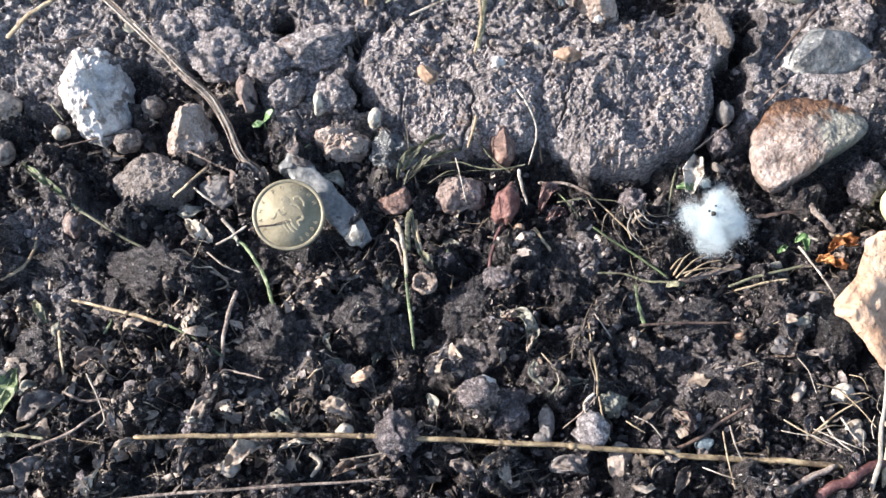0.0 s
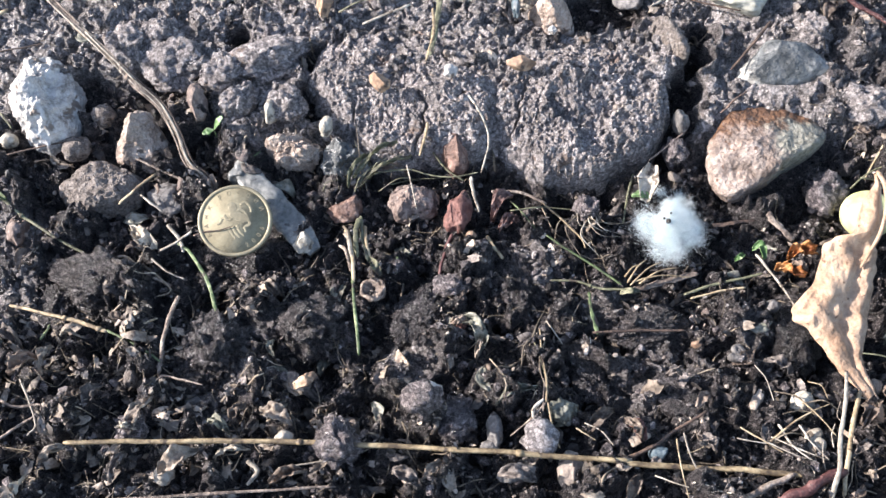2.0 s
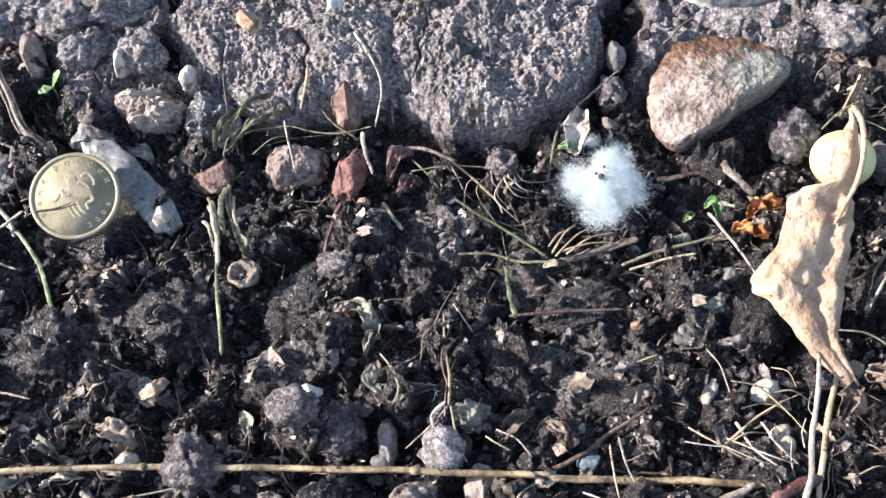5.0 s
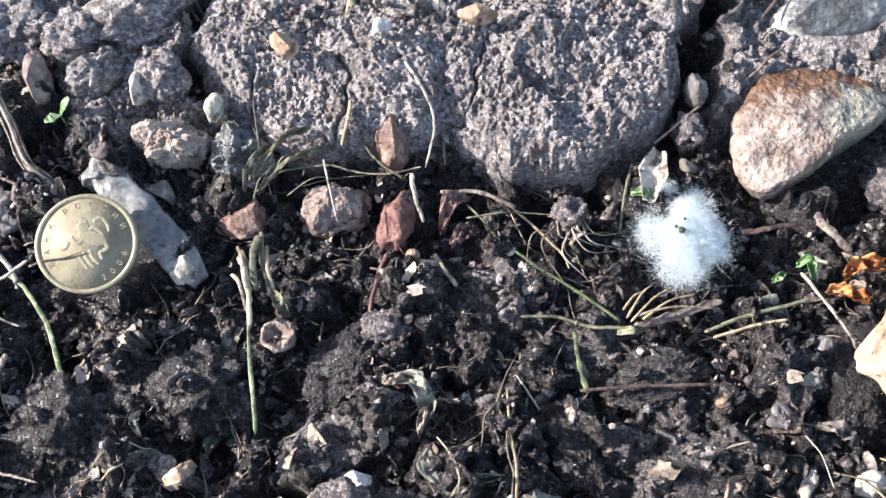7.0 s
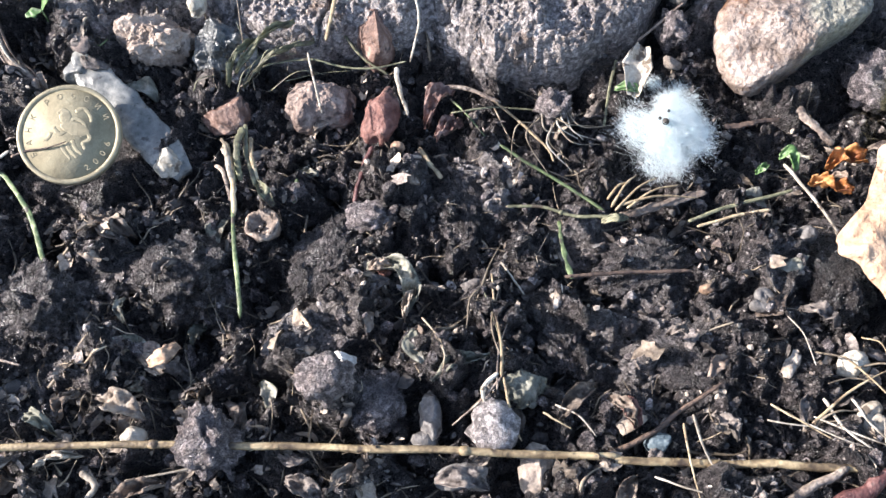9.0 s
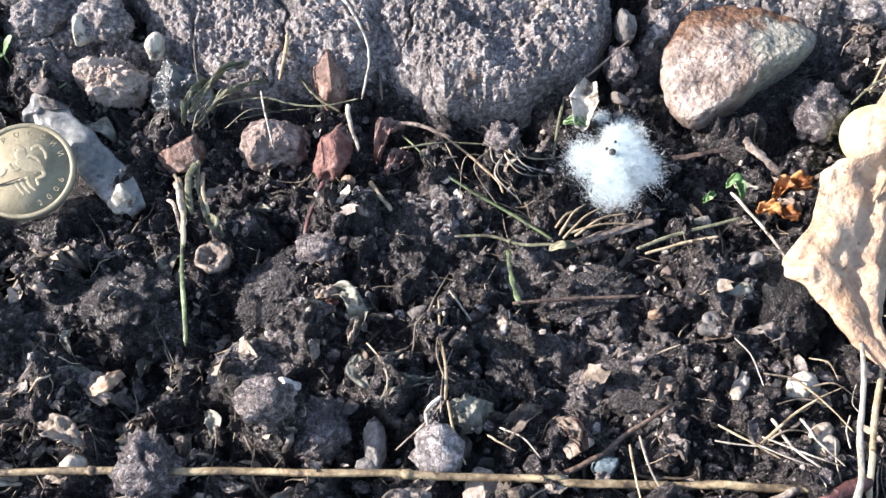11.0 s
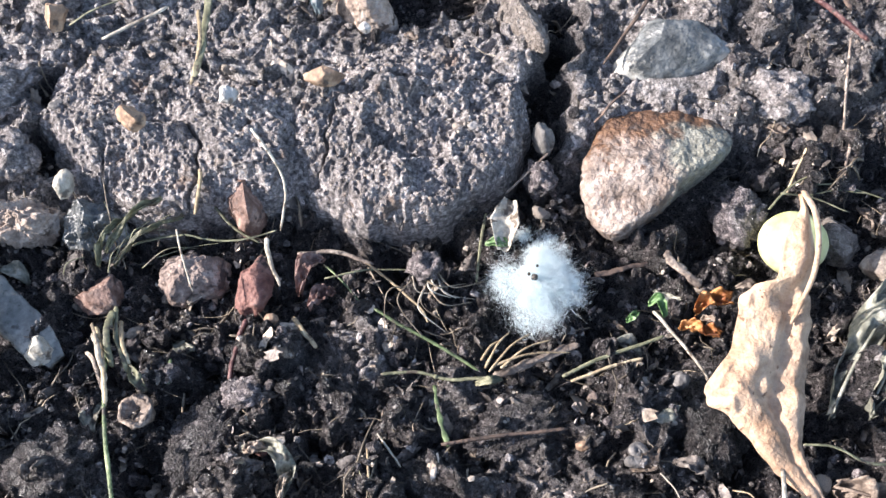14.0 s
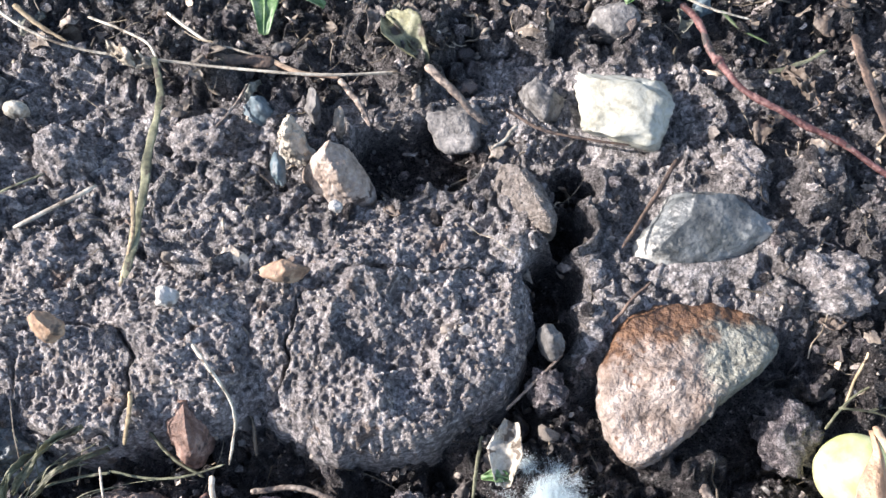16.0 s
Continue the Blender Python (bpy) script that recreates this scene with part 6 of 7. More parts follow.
for k, (a, b) in enumerate((((0.0626, 0.0926), (0.0719, 0.1000)), ((0.0619, 0.0934), (0.0679, 0.1007)), ((0.0649, 0.0931), (0.0755, 0.0982)), ((0.0613, 0.0951), (0.0662, 0.0990)), ((0.0635, 0.0938), (0.0789, 0.0951)))):
    stem("dry_rootlet", [a, ((a[0] + b[0]) / 2, (a[1] + b[1]) / 2 + 0.0008, 0.005), b], 0.0004, 0.0002, STRAW, "thin tan rootlet below the seed fluff", "root", lift=0.004, group="rootlets below the fluff", seed=k)
stem("brown_stick", [(0.0159, 0.1091), (0.0140, 0.1037), (0.0123, 0.0964)], 0.00078, 0.00062, REDTWIG, "thin red-brown stick below the brick chip", "twig")
stem("straw_stalk", [(0.0252, 0.1083), (0.0274, 0.1049), (0.0296, 0.1015)], 0.00078, 0.00062, STRAW, "short tan straw lying on the soil", flat=0.5)
stem("grass", [(-0.0102, 0.1045, .005), (-0.0101, 0.0947, .006), (-0.0090, 0.0847, .006), (-0.0075, 0.0718, .004)], 0.00062, 0.00078, GRASS, "upright green grass blade with a straw base", "grass", flat=0.5)
stem("straw_stalk", [(-0.0127, 0.1091, .005), (-0.0105, 0.1016, .007), (-0.0097, 0.0922, .006)], 0.00094, 0.00062, STRAW, "split tan straw beside the green blade", flat=0.5)
stem("straw_stalk", [(-0.0088, 0.1130, .005), (-0.0081, 0.1066, .007), (-0.0064, 0.0990, .005)], 0.00094, 0.00078, OLIVE, "olive straw in the tuft", flat=0.4)
blade("green_scrap", [(-0.0060, 0.1003, .005), (-0.0043, 0.0973, .006), (-0.0028, 0.0951, .004)], [.0005, 0.00125, .0005], [.0005, 0.00125, .0005], OLIVE, "pale green leaf scrap lying on the soil", "leaf scrap", curl=0.5, steps=6)
stem("grass", [(0.0012, 0.1020), (0.0009, 0.0969)], 0.00078, 0.00062, GRASS, "short green grass scrap lying on the soil", "grass", flat=0.4)


for k, (points, r0, r1, mat, text) in enumerate((
        ([(-0.0126, 0.1075, .006), (-0.0112, 0.1033, .008), (-0.0100, 0.0974, .006)], 0.0009, 0.0006, PALESTRAW, "split pinkish straw in the tuft"),
        ([(-0.0094, 0.1117, .006), (-0.0098, 0.1058, .008), (-0.0090, 0.1007, .005)], 0.0013, 0.0010, OLIVE, "olive grass sheath in the tuft"),
        ([(-0.0142, 0.1041, .005), (-0.0120, 0.1011, .007), (-0.0108, 0.0958, .005)], 0.0006, 0.0005, BROWNSTEM, "thin brown straw in the tuft"),
        ([(-0.0134, 0.1100, .005), (-0.0118, 0.1060, .008), (-0.0113, 0.1010, .006)], 0.0005, 0.0004, CHAFF, "frayed tan straw in the tuft"),
        ([(-0.0075, 0.1095, .006), (-0.0070, 0.1050, .007), (-0.0058, 0.1005, .005)], 0.0007, 0.0005, STRAW, "short tan straw in the tuft"))):
    stem("straw_stalk", points, r0, r1, mat, text, flat=0.4, group="straw tuft", seed=k + 3)
for k, points in enumerate(([(-0.0115, 0.1249, .004), (-0.0054, 0.1304, .008), (0.0008, 0.1340, .006)], [(-0.0098, 0.1222, .004), (-0.0030, 0.1271, .0075), (0.0048, 0.1303, .006)], [(-0.0129, 0.1223, .004), (-0.0113, 0.1271, .007), (-0.0070, 0.1311, .006)])):
    blade("wilted_grass", points, [.0003, 0.0006, 0.0006, .0002], [.0003, 0.0006, 0.0005, .0002], OLIVE, "flat wilted grey-green grass blade", "grass", ripple=0.0012, curl=0.3, seed=k + 11, group="small wilted tuft")
for k in range(11):
    a, n = random.uniform(2.6, 5.6), random.uniform(0.005, 0.012)
    x, y = 0.0518 + random.uniform(-0.003, 0.003), 0.1130 + random.uniform(-0.003, 0.002)
    stem("rootlet", [(x, y, .006), (x + math.cos(a) * n * 0.5, y + math.sin(a) * n * 0.5, random.uniform(0.004, 0.008)), (x + math.cos(a + 0.7) * n, y + math.sin(a + 0.7) * n, 0.003)], random.uniform(0.0002, 0.00035), 0.00012, PALESTRAW if k % 2 else CHAFF, "thin pale rootlet hanging from a clod", "root", flat=0.8, group="rootlets at the clod", seed=k)


def acorn_cup(name, x, y, r, label, mat):
    """A small hollow cup lying mouth up."""
    n, prof = 20, ((0.05, -0.8), (0.75, -0.55), (1.0, 0.0), (0.98, 0.35), (0.80, 0.38), (0.72, 0.05), (0.45, -0.2), (0.02, -0.25))
    v = np.array([(a * r * math.cos(2 * math.pi * k / n), a * r * math.sin(2 * math.pi * k / n), b * r) for a, b in prof for k in range(n)])
    v += 0.16 * r * np.stack([fbm(v[:, 0] * 700 + q, v[:, 1] * 1200, v[:, 2] * 1200, 2) for q in (0, 3, 6)], 1)
    f = [[i * n + k, i * n + (k + 1) % n, (i + 1) * n + (k + 1) % n, (i + 1) * n + k] for i in range(len(prof) - 1) for k in range(n)]
    ob = mesh_object(name, v, f, mat)
    ob.matrix_world = pose(x, y, seat(x, y, r) + r * 0.95, -12, -14, 0)
    return tagged(ob, label, "seed husk")


acorn_cup("seed_cup", -0.0047, 0.0917, 0.00343, "small hollow brown seed cup", BROWNSTEM)


def snail(name, x, y, r, mat, label, rot=0):
    """A small coiled shell lying on its side."""
    path = []
    for k in range(60):
        a = k / 59 * 2 * math.pi * 2.2
        q = r * math.exp(-0.17 * a) * 0.72
        path.append((q * math.cos(a), q * math.sin(a), 0.25 * r * (1 - math.exp(-0.25 * a))))
    v, f = tube(path, r * 0.40, r * 0.05, 10, 1.0, 0.05)
    ob = mesh_object(name, v, f, mat)
    ob.matrix_world = pose(x, y, seat(x, y, r) + r * 0.55, 5, -8, rot)
    return tagged(ob, label, "snail shell")


snail("snail_shell", 0.0881, 0.0742, 0.00312, GREYSTONE, "small curled grey snail shell", 200)
snail("snail_shell", 0.1044, 0.0504, 0.00374, PALESTRAW, "bleached curled shell among the straw", 60)
snail("snail_shell", -0.0250, 0.0682, 0.00312, BROWNSTEM, "brown curled shell fragment", 150)
blade("shell_fragment", [(-0.0234, 0.0641, .003), (-0.0204, 0.0649, .006), (-0.0180, 0.0671, .004)], [.0008, 0.00156, 0.00094], [.0008, 0.00172, 0.00078], OCHRE, "tan curved shell fragment lying on the soil", "shell", curl=-0.7, steps=8)
blade("curled_leaf", [(0.0151, 0.0821, .003), (0.0209, 0.0811, .006), (0.0231, 0.0769, .004), (0.0222, 0.0724, .003)], [.0006, 0.00156, 0.00218, 0.00062], [.0006, 0.00125, 0.00156, 0.00062], GREYLEAF, "curled grey leaf scrap lying on the soil", "leaf scrap", ripple=0.0015, curl=0.4)
blade("red_scrap", [(0.0583, 0.0547, .003), (0.0603, 0.0533, .005), (0.0619, 0.0502, .003)], [.0005, 0.00187, 0.00078], [.0005, 0.00156, 0.00094], BRICK, "dull red leaf scrap lying on the soil", "leaf scrap", ripple=0.001, curl=0.3)
stem("moss_strip", [(0.0518, 0.0916), (0.0523, 0.0849), (0.0533, 0.0789)], 0.00078, 0.00089, GRASS, "faded strip of green moss", "moss", flat=0.25, wobble=0.5)
stem("thin_twig", [(0.0518, 0.0796), (0.0638, 0.0800), (0.0761, 0.0801)], 0.00062, 0.00047, BARK, "straight dark twig on the soil", "twig")
stem("white_rootlet", [(0.0402, 0.0829), (0.0421, 0.0796), (0.0441, 0.0759)], 0.00031, 0.00031, PALESTRAW, "short white rootlet lying on the soil", "root")

# ---------- herb skeleton with a root clump ----------
def herb():
    root = holder("dead_herb", 0.0380, 0.0591, "dead straw-coloured herb with a pale root clump", "plant")
    stem("stalk", [(0.0382, 0.0804, .003), (0.0382, 0.0721, .005), (0.0389, 0.0649, .006), (0.0386, 0.0588, .006)], 0.00028, 0.00045, STRAW, "", parent=root)
    stem("stalk", [(0.0364, 0.0756, .003), (0.0386, 0.0674, .005), (0.0388, 0.0596, .006)], 0.00018, 0.0003, OLIVE, "", parent=root)
    stem("stalk", [(0.0395, 0.0772, .003), (0.0374, 0.0687, .006), (0.0392, 0.0611, .006)], 0.00018, 0.00025, CHAFF, "", parent=root)
    stem("stalk", [(0.0415, 0.0724, .003), (0.0385, 0.0641, .006), (0.0377, 0.0567, .006)], 0.00015, 0.0003, BROWNSTEM, "", parent=root)
    stem("rootlet", [(0.0386, 0.0588, .006), (0.0341, 0.0545, .005), (0.0299, 0.0513, .003)], 0.00045, 0.0002, BROWNSTEM, "", parent=root)
    stem("rootlet", [(0.0390, 0.0588, .006), (0.0400, 0.0523, .005), (0.0417, 0.0482, .003)], 0.0004, 0.0002, STRAW, "", parent=root)
    stem("rootlet", [(0.0379, 0.0596, .006), (0.0352, 0.0567, .006), (0.0360, 0.0533, .004)], 0.0006, 0.0004, PALESTRAW, "", parent=root)
    v, f = stone_shape(3, 5, 4, 0.75, 0.2, 0.12)
    cx, cy = 0.0368, 0.0511
    mesh_object("root_clump", v * np.array([0.0046, 0.0052, 0.004]) + np.array([cx, cy, land_at(cx, cy) + 0.003]), f, CONCRETE, root, True, "pale crumbly clod held by the roots")


herb()

# ---------- long straws along the front ----------
stem("long_straw", [(-0.0761, 0.0485, .006), (-0.0592, 0.0489, .006), (-0.0396, 0.0489, .006), (-0.0201, 0.0489, .006), (0.0008, 0.0479, .006), (0.0231, 0.0468, .006), (0.0426, 0.0457, .005), (0.0581, 0.0448, .004)], 0.00084, 0.00098, LONGSTRAW, "very long straight tan straw lying on the soil", flat=0.8, nodes=(0.44, 0.78), steps=12, wobble=0.06)
stem("long_straw", [(0.0560, 0.0443, .004), (0.0719, 0.0434, .004), (0.0885, 0.0427, .004), (0.1050, 0.0413, .003)], 0.00109, 0.00094, LONGSTRAW, "long grey-tan straw half hidden by clods", flat=0.7, wobble=0.1)
stem("long_straw", [(-0.0824, 0.0330, .005), (-0.0635, 0.0351, .005), (-0.0431, 0.0365, .005), (-0.0253, 0.0377, .005), (-0.0116, 0.0388, .004)], 0.00062, 0.00047, BROWNSTEM, "thin curved grey straw lying on the soil", flat=0.7)
stem("brown_stick", [(0.0899, 0.0338, .004), (0.0985, 0.0384, .006), (0.1082, 0.0425, .005)], 0.00203, 0.00172, REDTWIG, "thick red-brown stick lying on the soil", "twig", sides=12)
stem("brown_stick", [(0.0811, 0.0345, .004), (0.0878, 0.0379, .005), (0.0967, 0.0420, .004)], 0.00140, 0.00094, BROWNSTEM, "dark brown stick crossing the straw", "twig", sides=10)
stem("dark_twig", [(0.0554, 0.0455), (0.0624, 0.0481), (0.0699, 0.0531), (0.0782, 0.0579)], 0.00078, 0.00047, BARK, "dark crooked twig lying on the soil", "twig")
for k, (a, b, r) in enumerate((((0.0848, 0.0531), (0.0943, 0.0467), .00045), ((0.0867, 0.0516), (0.0997, 0.0453), .0004), ((0.0918, 0.0507), (0.1039, 0.0453), .00045), ((0.0913, 0.0495), (0.1080, 0.0593), .0004), ((0.0837, 0.0504), (0.0922, 0.0490), .0004),
                               ((0.0712, 0.0516), (0.0741, 0.0411), .00045), ((0.0693, 0.0502), (0.0707, 0.0357), .00045), ((0.0940, 0.0538), (0.1022, 0.0439), .00045), ((0.0990, 0.0538), (0.1048, 0.0451), .00045), ((0.1031, 0.0649), (0.1072, 0.0603), .0004), ((0.0908, 0.0693), (0.0939, 0.0598), .0004),
                               ((0.0476, 0.0540), (0.0542, 0.0483), .0004), ((0.0454, 0.0528), (0.0501, 0.0497), .0004), ((0.0633, 0.0413), (0.0753, 0.0372), .0004), ((0.0714, 0.0392), (0.0846, 0.0351), .0004), ((0.0992, 0.0613), (0.1076, 0.0509), .0005))):
    stem("dead_straw", [a, ((a[0] + b[0]) / 2 + random.uniform(-0.0012, 0.0012), (a[1] + b[1]) / 2 + random.uniform(-0.0012, 0.0012), 0.0055), b], r * random.uniform(0.5, 1.1), r * 0.4, PALESTRAW if k % 3 else STRAW, "thin bleached straw in a loose heap", "straw", lift=0.005, group="loose heap of straw", flat=0.6, seed=k)

for k in range(12):
    a, n = random.uniform(-0.9, 0.3) + (math.pi / 2 if k % 4 == 0 else 0), random.uniform(0.006, 0.014)
    x, y = random.uniform(0.082, 0.116), random.uniform(0.040, 0.066)
    stem("dead_straw", [(x, y), (x + math.cos(a + 0.25) * n * 0.5, y + math.sin(a + 0.25) * n * 0.5, random.uniform(0.003, 0.006)), (x + math.cos(a) * n, y + math.sin(a) * n)], random.uniform(0.00015, 0.00045), 0.00015, PALESTRAW if k % 4 == 0 else CHAFF, "thin bleached straw in a loose heap", "straw", lift=random.uniform(0.002, 0.006), group="loose heap of straw", flat=0.6, seed=k)

# ---------- sprouts ----------
def sprout(x, y, s, rot, label):
    root = holder("sprout", x, y, label, "seedling")
    c, q = math.cos(rot), math.sin(rot)
    stem("stalk", [(x, y, 0), (x, y, 0.004)], 0.0003, 0.0003, SPROUT, "", parent=root)
    for d in (-1, 1):
        blade("seed_leaf", [(x, y, .0042), (x + d * c * s * 0.5, y + d * q * s * 0.5, .0052), (x + d * c * s, y + d * q * s, .005)], [.0002, s * 0.36, s * 0.10], [.0002, s * 0.36, s * 0.10], SPROUT, parent=root, ripple=0.0002, steps=6, across=8)


sprout(-0.0507, 0.1387, 0.00343, 0.45, "tiny two-leaved green sprout")
stem("moss_shoot", [(-0.0430, 0.1303), (-0.0404, 0.1315), (-0.0376, 0.1333)], 0.00062, 0.00031, GRASS, "tiny yellow-green moss shoot", "moss", flat=0.5, wobble=0.4)

# ---------- far side: twigs, stalks, leaves on the crust ----------
stem("red_twig", [(0.1173, 0.2089, .004), (0.1184, 0.2032, .006), (0.1198, 0.1946, .006), (0.1236, 0.1860, .006), (0.1295, 0.1804, .006), (0.1359, 0.1761, .005), (0.1409, 0.1718, .005), (0.1479, 0.1642, .004), (0.1543, 0.1570, .003)], 0.00115, 0.00092, REDTWIG, "long curved red-barked twig lying on the crust", "twig", sides=12, wobble=0.2, nodes=(0.28,), groove=0.08)
stem("grey_twig", [(0.1515, 0.2002), (0.1512, 0.1901), (0.1516, 0.1782), (0.1533, 0.1659)], 0.00170, 0.00100, BARK, "weathered grey-brown piece of stick", "twig", sides=10, flat=0.35, wobble=0.12, groove=0.15)
stem("long_stalk", [(-0.0276, 0.2287, .007), (-0.0191, 0.2177, .008), (-0.0101, 0.2094, .008), (-0.0024, 0.2059, .007), (0.0055, 0.2041, .006), (0.0133, 0.2024, .006), (0.0248, 0.1998, .006), (0.0441, 0.1964, .006), (0.0624, 0.1964, .005)], 0.00046, 0.00046, PALESTRAW, "long thin bleached stalk with a joint", "stem", nodes=(0.5,), steps=12)
stem("straw_stalk", [(0.0131, 0.2018, .008), (0.0141, 0.1930, .008), (0.0125, 0.1799, .009), (0.0115, 0.1676, .010), (0.0097, 0.1549, .011)], 0.00120, 0.00150, OLIVE, "flat olive-tan straw hanging over the concrete", flat=0.22, wobble=0.3)
stem("straw_stalk", [(-0.0093, 0.1664, .010), (0.0043, 0.1731, .0105)], 0.00069, 0.00069, PALESTRAW, "short clean bleached straw on the concrete", flat=0.7)
stem("grass", [(-0.0164, 0.1712, .009), (-0.0117, 0.1738, .010), (-0.0053, 0.1772, .009)], 0.00057, 0.00034, OLIVE, "curled olive grass scrap lying on the soil", "grass", flat=0.4)
stem("straw_stalk", [(-0.0016, 0.2174), (0.0057, 0.2132), (0.0104, 0.2096), (0.0125, 0.2041)], 0.00046, 0.00034, PALESTRAW, "arched bleached straw lying on the soil", seed=2)
stem("straw_stalk", [(0.0139, 0.2172), (0.0214, 0.2096), (0.0315, 0.2051)], 0.00057, 0.00034, PALESTRAW, "straight bleached straw lying on the soil", seed=3)
stem("straw_stalk", [(-0.0162, 0.2216), (-0.0101, 0.2153), (-0.0053, 0.2114)], 0.00103, 0.00034, STRAW, "frayed tan husk lying on the soil", "husk", flat=0.5, wobble=0.3)
stem("bark_strip", [(0.0216, 0.2043), (0.0261, 0.2043), (0.0345, 0.2029)], 0.00161, 0.00207, BARK, "curved dark brown bark piece", "bark", flat=0.4, wobble=0.3)
stem("bark_strip", [(0.0327, 0.2043), (0.0394, 0.2003), (0.0472, 0.1984)], 0.00092, 0.00069, OCHRE, "orange-brown bark strip lying on the soil", "bark", flat=0.4)
stem("thin_twig", [(0.0215, 0.1874), (0.0258, 0.1921), (0.0295, 0.1985)], 0.00046, 0.00034, BROWNSTEM, "short brown twig lying on the soil", "twig")
stem("thin_twig", [(0.0472, 0.1980), (0.0499, 0.1926), (0.0521, 0.1867)], 0.00103, 0.00057, BROWNSTEM, "brown husk on the long stalk", "husk", flat=0.5)
blade("husk", [(0.0038, 0.2059, .007), (0.0079, 0.2017, .009), (0.0125, 0.2004, .007)], [0.00046, 0.00161, 0.00046], [0.00046, 0.00138, 0.00069], PALESTRAW, "papery pale husk at the stalk joint", "husk", ripple=0.002, curl=-0.5)
blade("green_leaf", [(0.0334, 0.2216, .006), (0.0339, 0.2134, .008), (0.0332, 0.2076, .005)], [0.0018, 0.0029, .0010], [0.0017, 0.0027, .0010], SPROUT, "small bright green leaf lying on the soil", "leaf", ripple=0.0003, curl=0.3)
blade("green_leaf", [(0.0361, 0.2238, .008), (0.0403, 0.2162, .008), (0.0453, 0.2136, .005)], [0.00138, 0.00184, .0008], [0.00115, 0.00161, .0008], SPROUT, "narrow bright green leaf lying on the soil", "leaf", ripple=0.0003, curl=0.3)
blade("green_leaf", [(0.0406, 0.2253, .006), (0.0427, 0.2201, .007), (0.0433, 0.2177, .005)], [0.00115, 0.00138, .0008], [0.00092, 0.00138, .0008], SPROUT, "small green leaf lying on the soil", "leaf", ripple=0.0003, curl=0.3)
blade("green_leaf", [(0.1054, 0.2097, .005), (0.1093, 0.2110, .006), (0.1149, 0.2102, .004)], [.0006, 0.00161, .0006], [.0006, 0.00115, .0006], SPROUT, "pale green leaf scrap lying on the soil", "leaf", ripple=0.0003, curl=0.4)
blade("dry_leaf", [(0.0571, 0.2096, .006), (0.0599, 0.2032, .008), (0.0637, 0.1969, .006)], [.0010, 0.0042, 0.0009], [.0010, 0.0048, 0.0009], OLIVE, "cupped olive-brown dead leaf with a pale rim", "leaf", ripple=0.001, curl=0.7)
stem("bark_strip", [(0.0636, 0.1961, .007), (0.0678, 0.1899, .007), (0.0739, 0.1837, .004)], 0.00149, 0.00092, BROWNSTEM, "split light-brown wood sliver", "bark", flat=0.5, groove=0.15, sides=10)
stem("thin_twig", [(0.0782, 0.1884), (0.0848, 0.1829), (0.0936, 0.1798), (0.1009, 0.1780)], 0.00057, 0.00034, BARK, "thin dark twig below the limestone", "twig")
stem("thin_twig", [(0.0799, 0.1845), (0.0771, 0.1813), (0.0746, 0.1796)], 0.00069, 0.00046, PALESTRAW, "short forked pale twig lying on the soil", "twig")
stem("thin_twig", [(0.1089, 0.1741), (0.1031, 0.1663), (0.0950, 0.1568)], 0.00069, 0.00046, BARK, "dark twig along the flint", "twig")
stem("grass", [(0.1164, 0.2073, .008), (0.1219, 0.2037, .008), (0.1288, 0.2017, .007)], 0.00057, 0.00034, PALESTRAW, "white-ribbed grass blade", "grass", flat=0.4)
stem("grass", [(0.1261, 0.2083), (0.1281, 0.2041), (0.1334, 0.1991)], 0.00092, 0.00034, GRASS, "bright yellow-green grass blade", "grass", flat=0.4)
stem("straw_stalk", [(0.1317, 0.1922), (0.1374, 0.1934), (0.1452, 0.1967)], 0.00115, 0.00057, OLIVE, "flat olive straw scrap lying on the soil", flat=0.35)
blade("brown_leaf", [(0.1332, 0.1906, .005), (0.1354, 0.1867, .006), (0.1372, 0.1836, .004)], [.0008, 0.00161, .0008], [.0008, 0.00161, .0008], BROWNLEAF, "crumpled brown leaf scrap on the crust", ripple=0.0015, curl=0.5)
stem("loop_rootlet", [(0.1363, 0.1927), (0.1387, 0.1872), (0.1399, 0.1842), (0.1370, 0.1828)], 0.0004, 0.0003, OCHRE, "thin looped orange rootlet lying on the soil", "root")
stem("thin_stalk", [(0.1509, 0.1588), (0.1469, 0.1473), (0.1454, 0.1358), (0.1419, 0.1263)], 0.00046, 0.00046, BROWNSTEM, "upright thin brown stalk on the crust", "stem")
stem("thin_stalk", [(0.1377, 0.1384), (0.1346, 0.1321), (0.1308, 0.1261)], 0.00046, 0.00034, STRAW, "short thin straw lying on the soil", "stem")
stem("thin_stalk", [(0.0664, 0.1273), (0.0645, 0.1207), (0.0626, 0.1126)], 0.00068, 0.00046, OLIVE, "wilted stalk beside the seed fluff", "grass", flat=0.5)
stem("thin_twig", [(0.0711, 0.1314), (0.0757, 0.1347), (0.0818, 0.1390)], 0.00046, 0.00034, BROWNSTEM, "thin twig bridging the crack", "twig")
stem("brown_stick", [(0.0912, 0.1435), (0.0956, 0.1473), (0.0990, 0.1498)], 0.00046, 0.00034, BARK, "dark twig beside the rusty stone", "twig")
stem("thin_stalk", [(0.0103, 0.1713, .011), (0.0108, 0.1627, .011), (0.0085, 0.1538, .010)], 0.00062, 0.00047, STRAW, "olive straw over the concrete", "stem", flat=0.4)

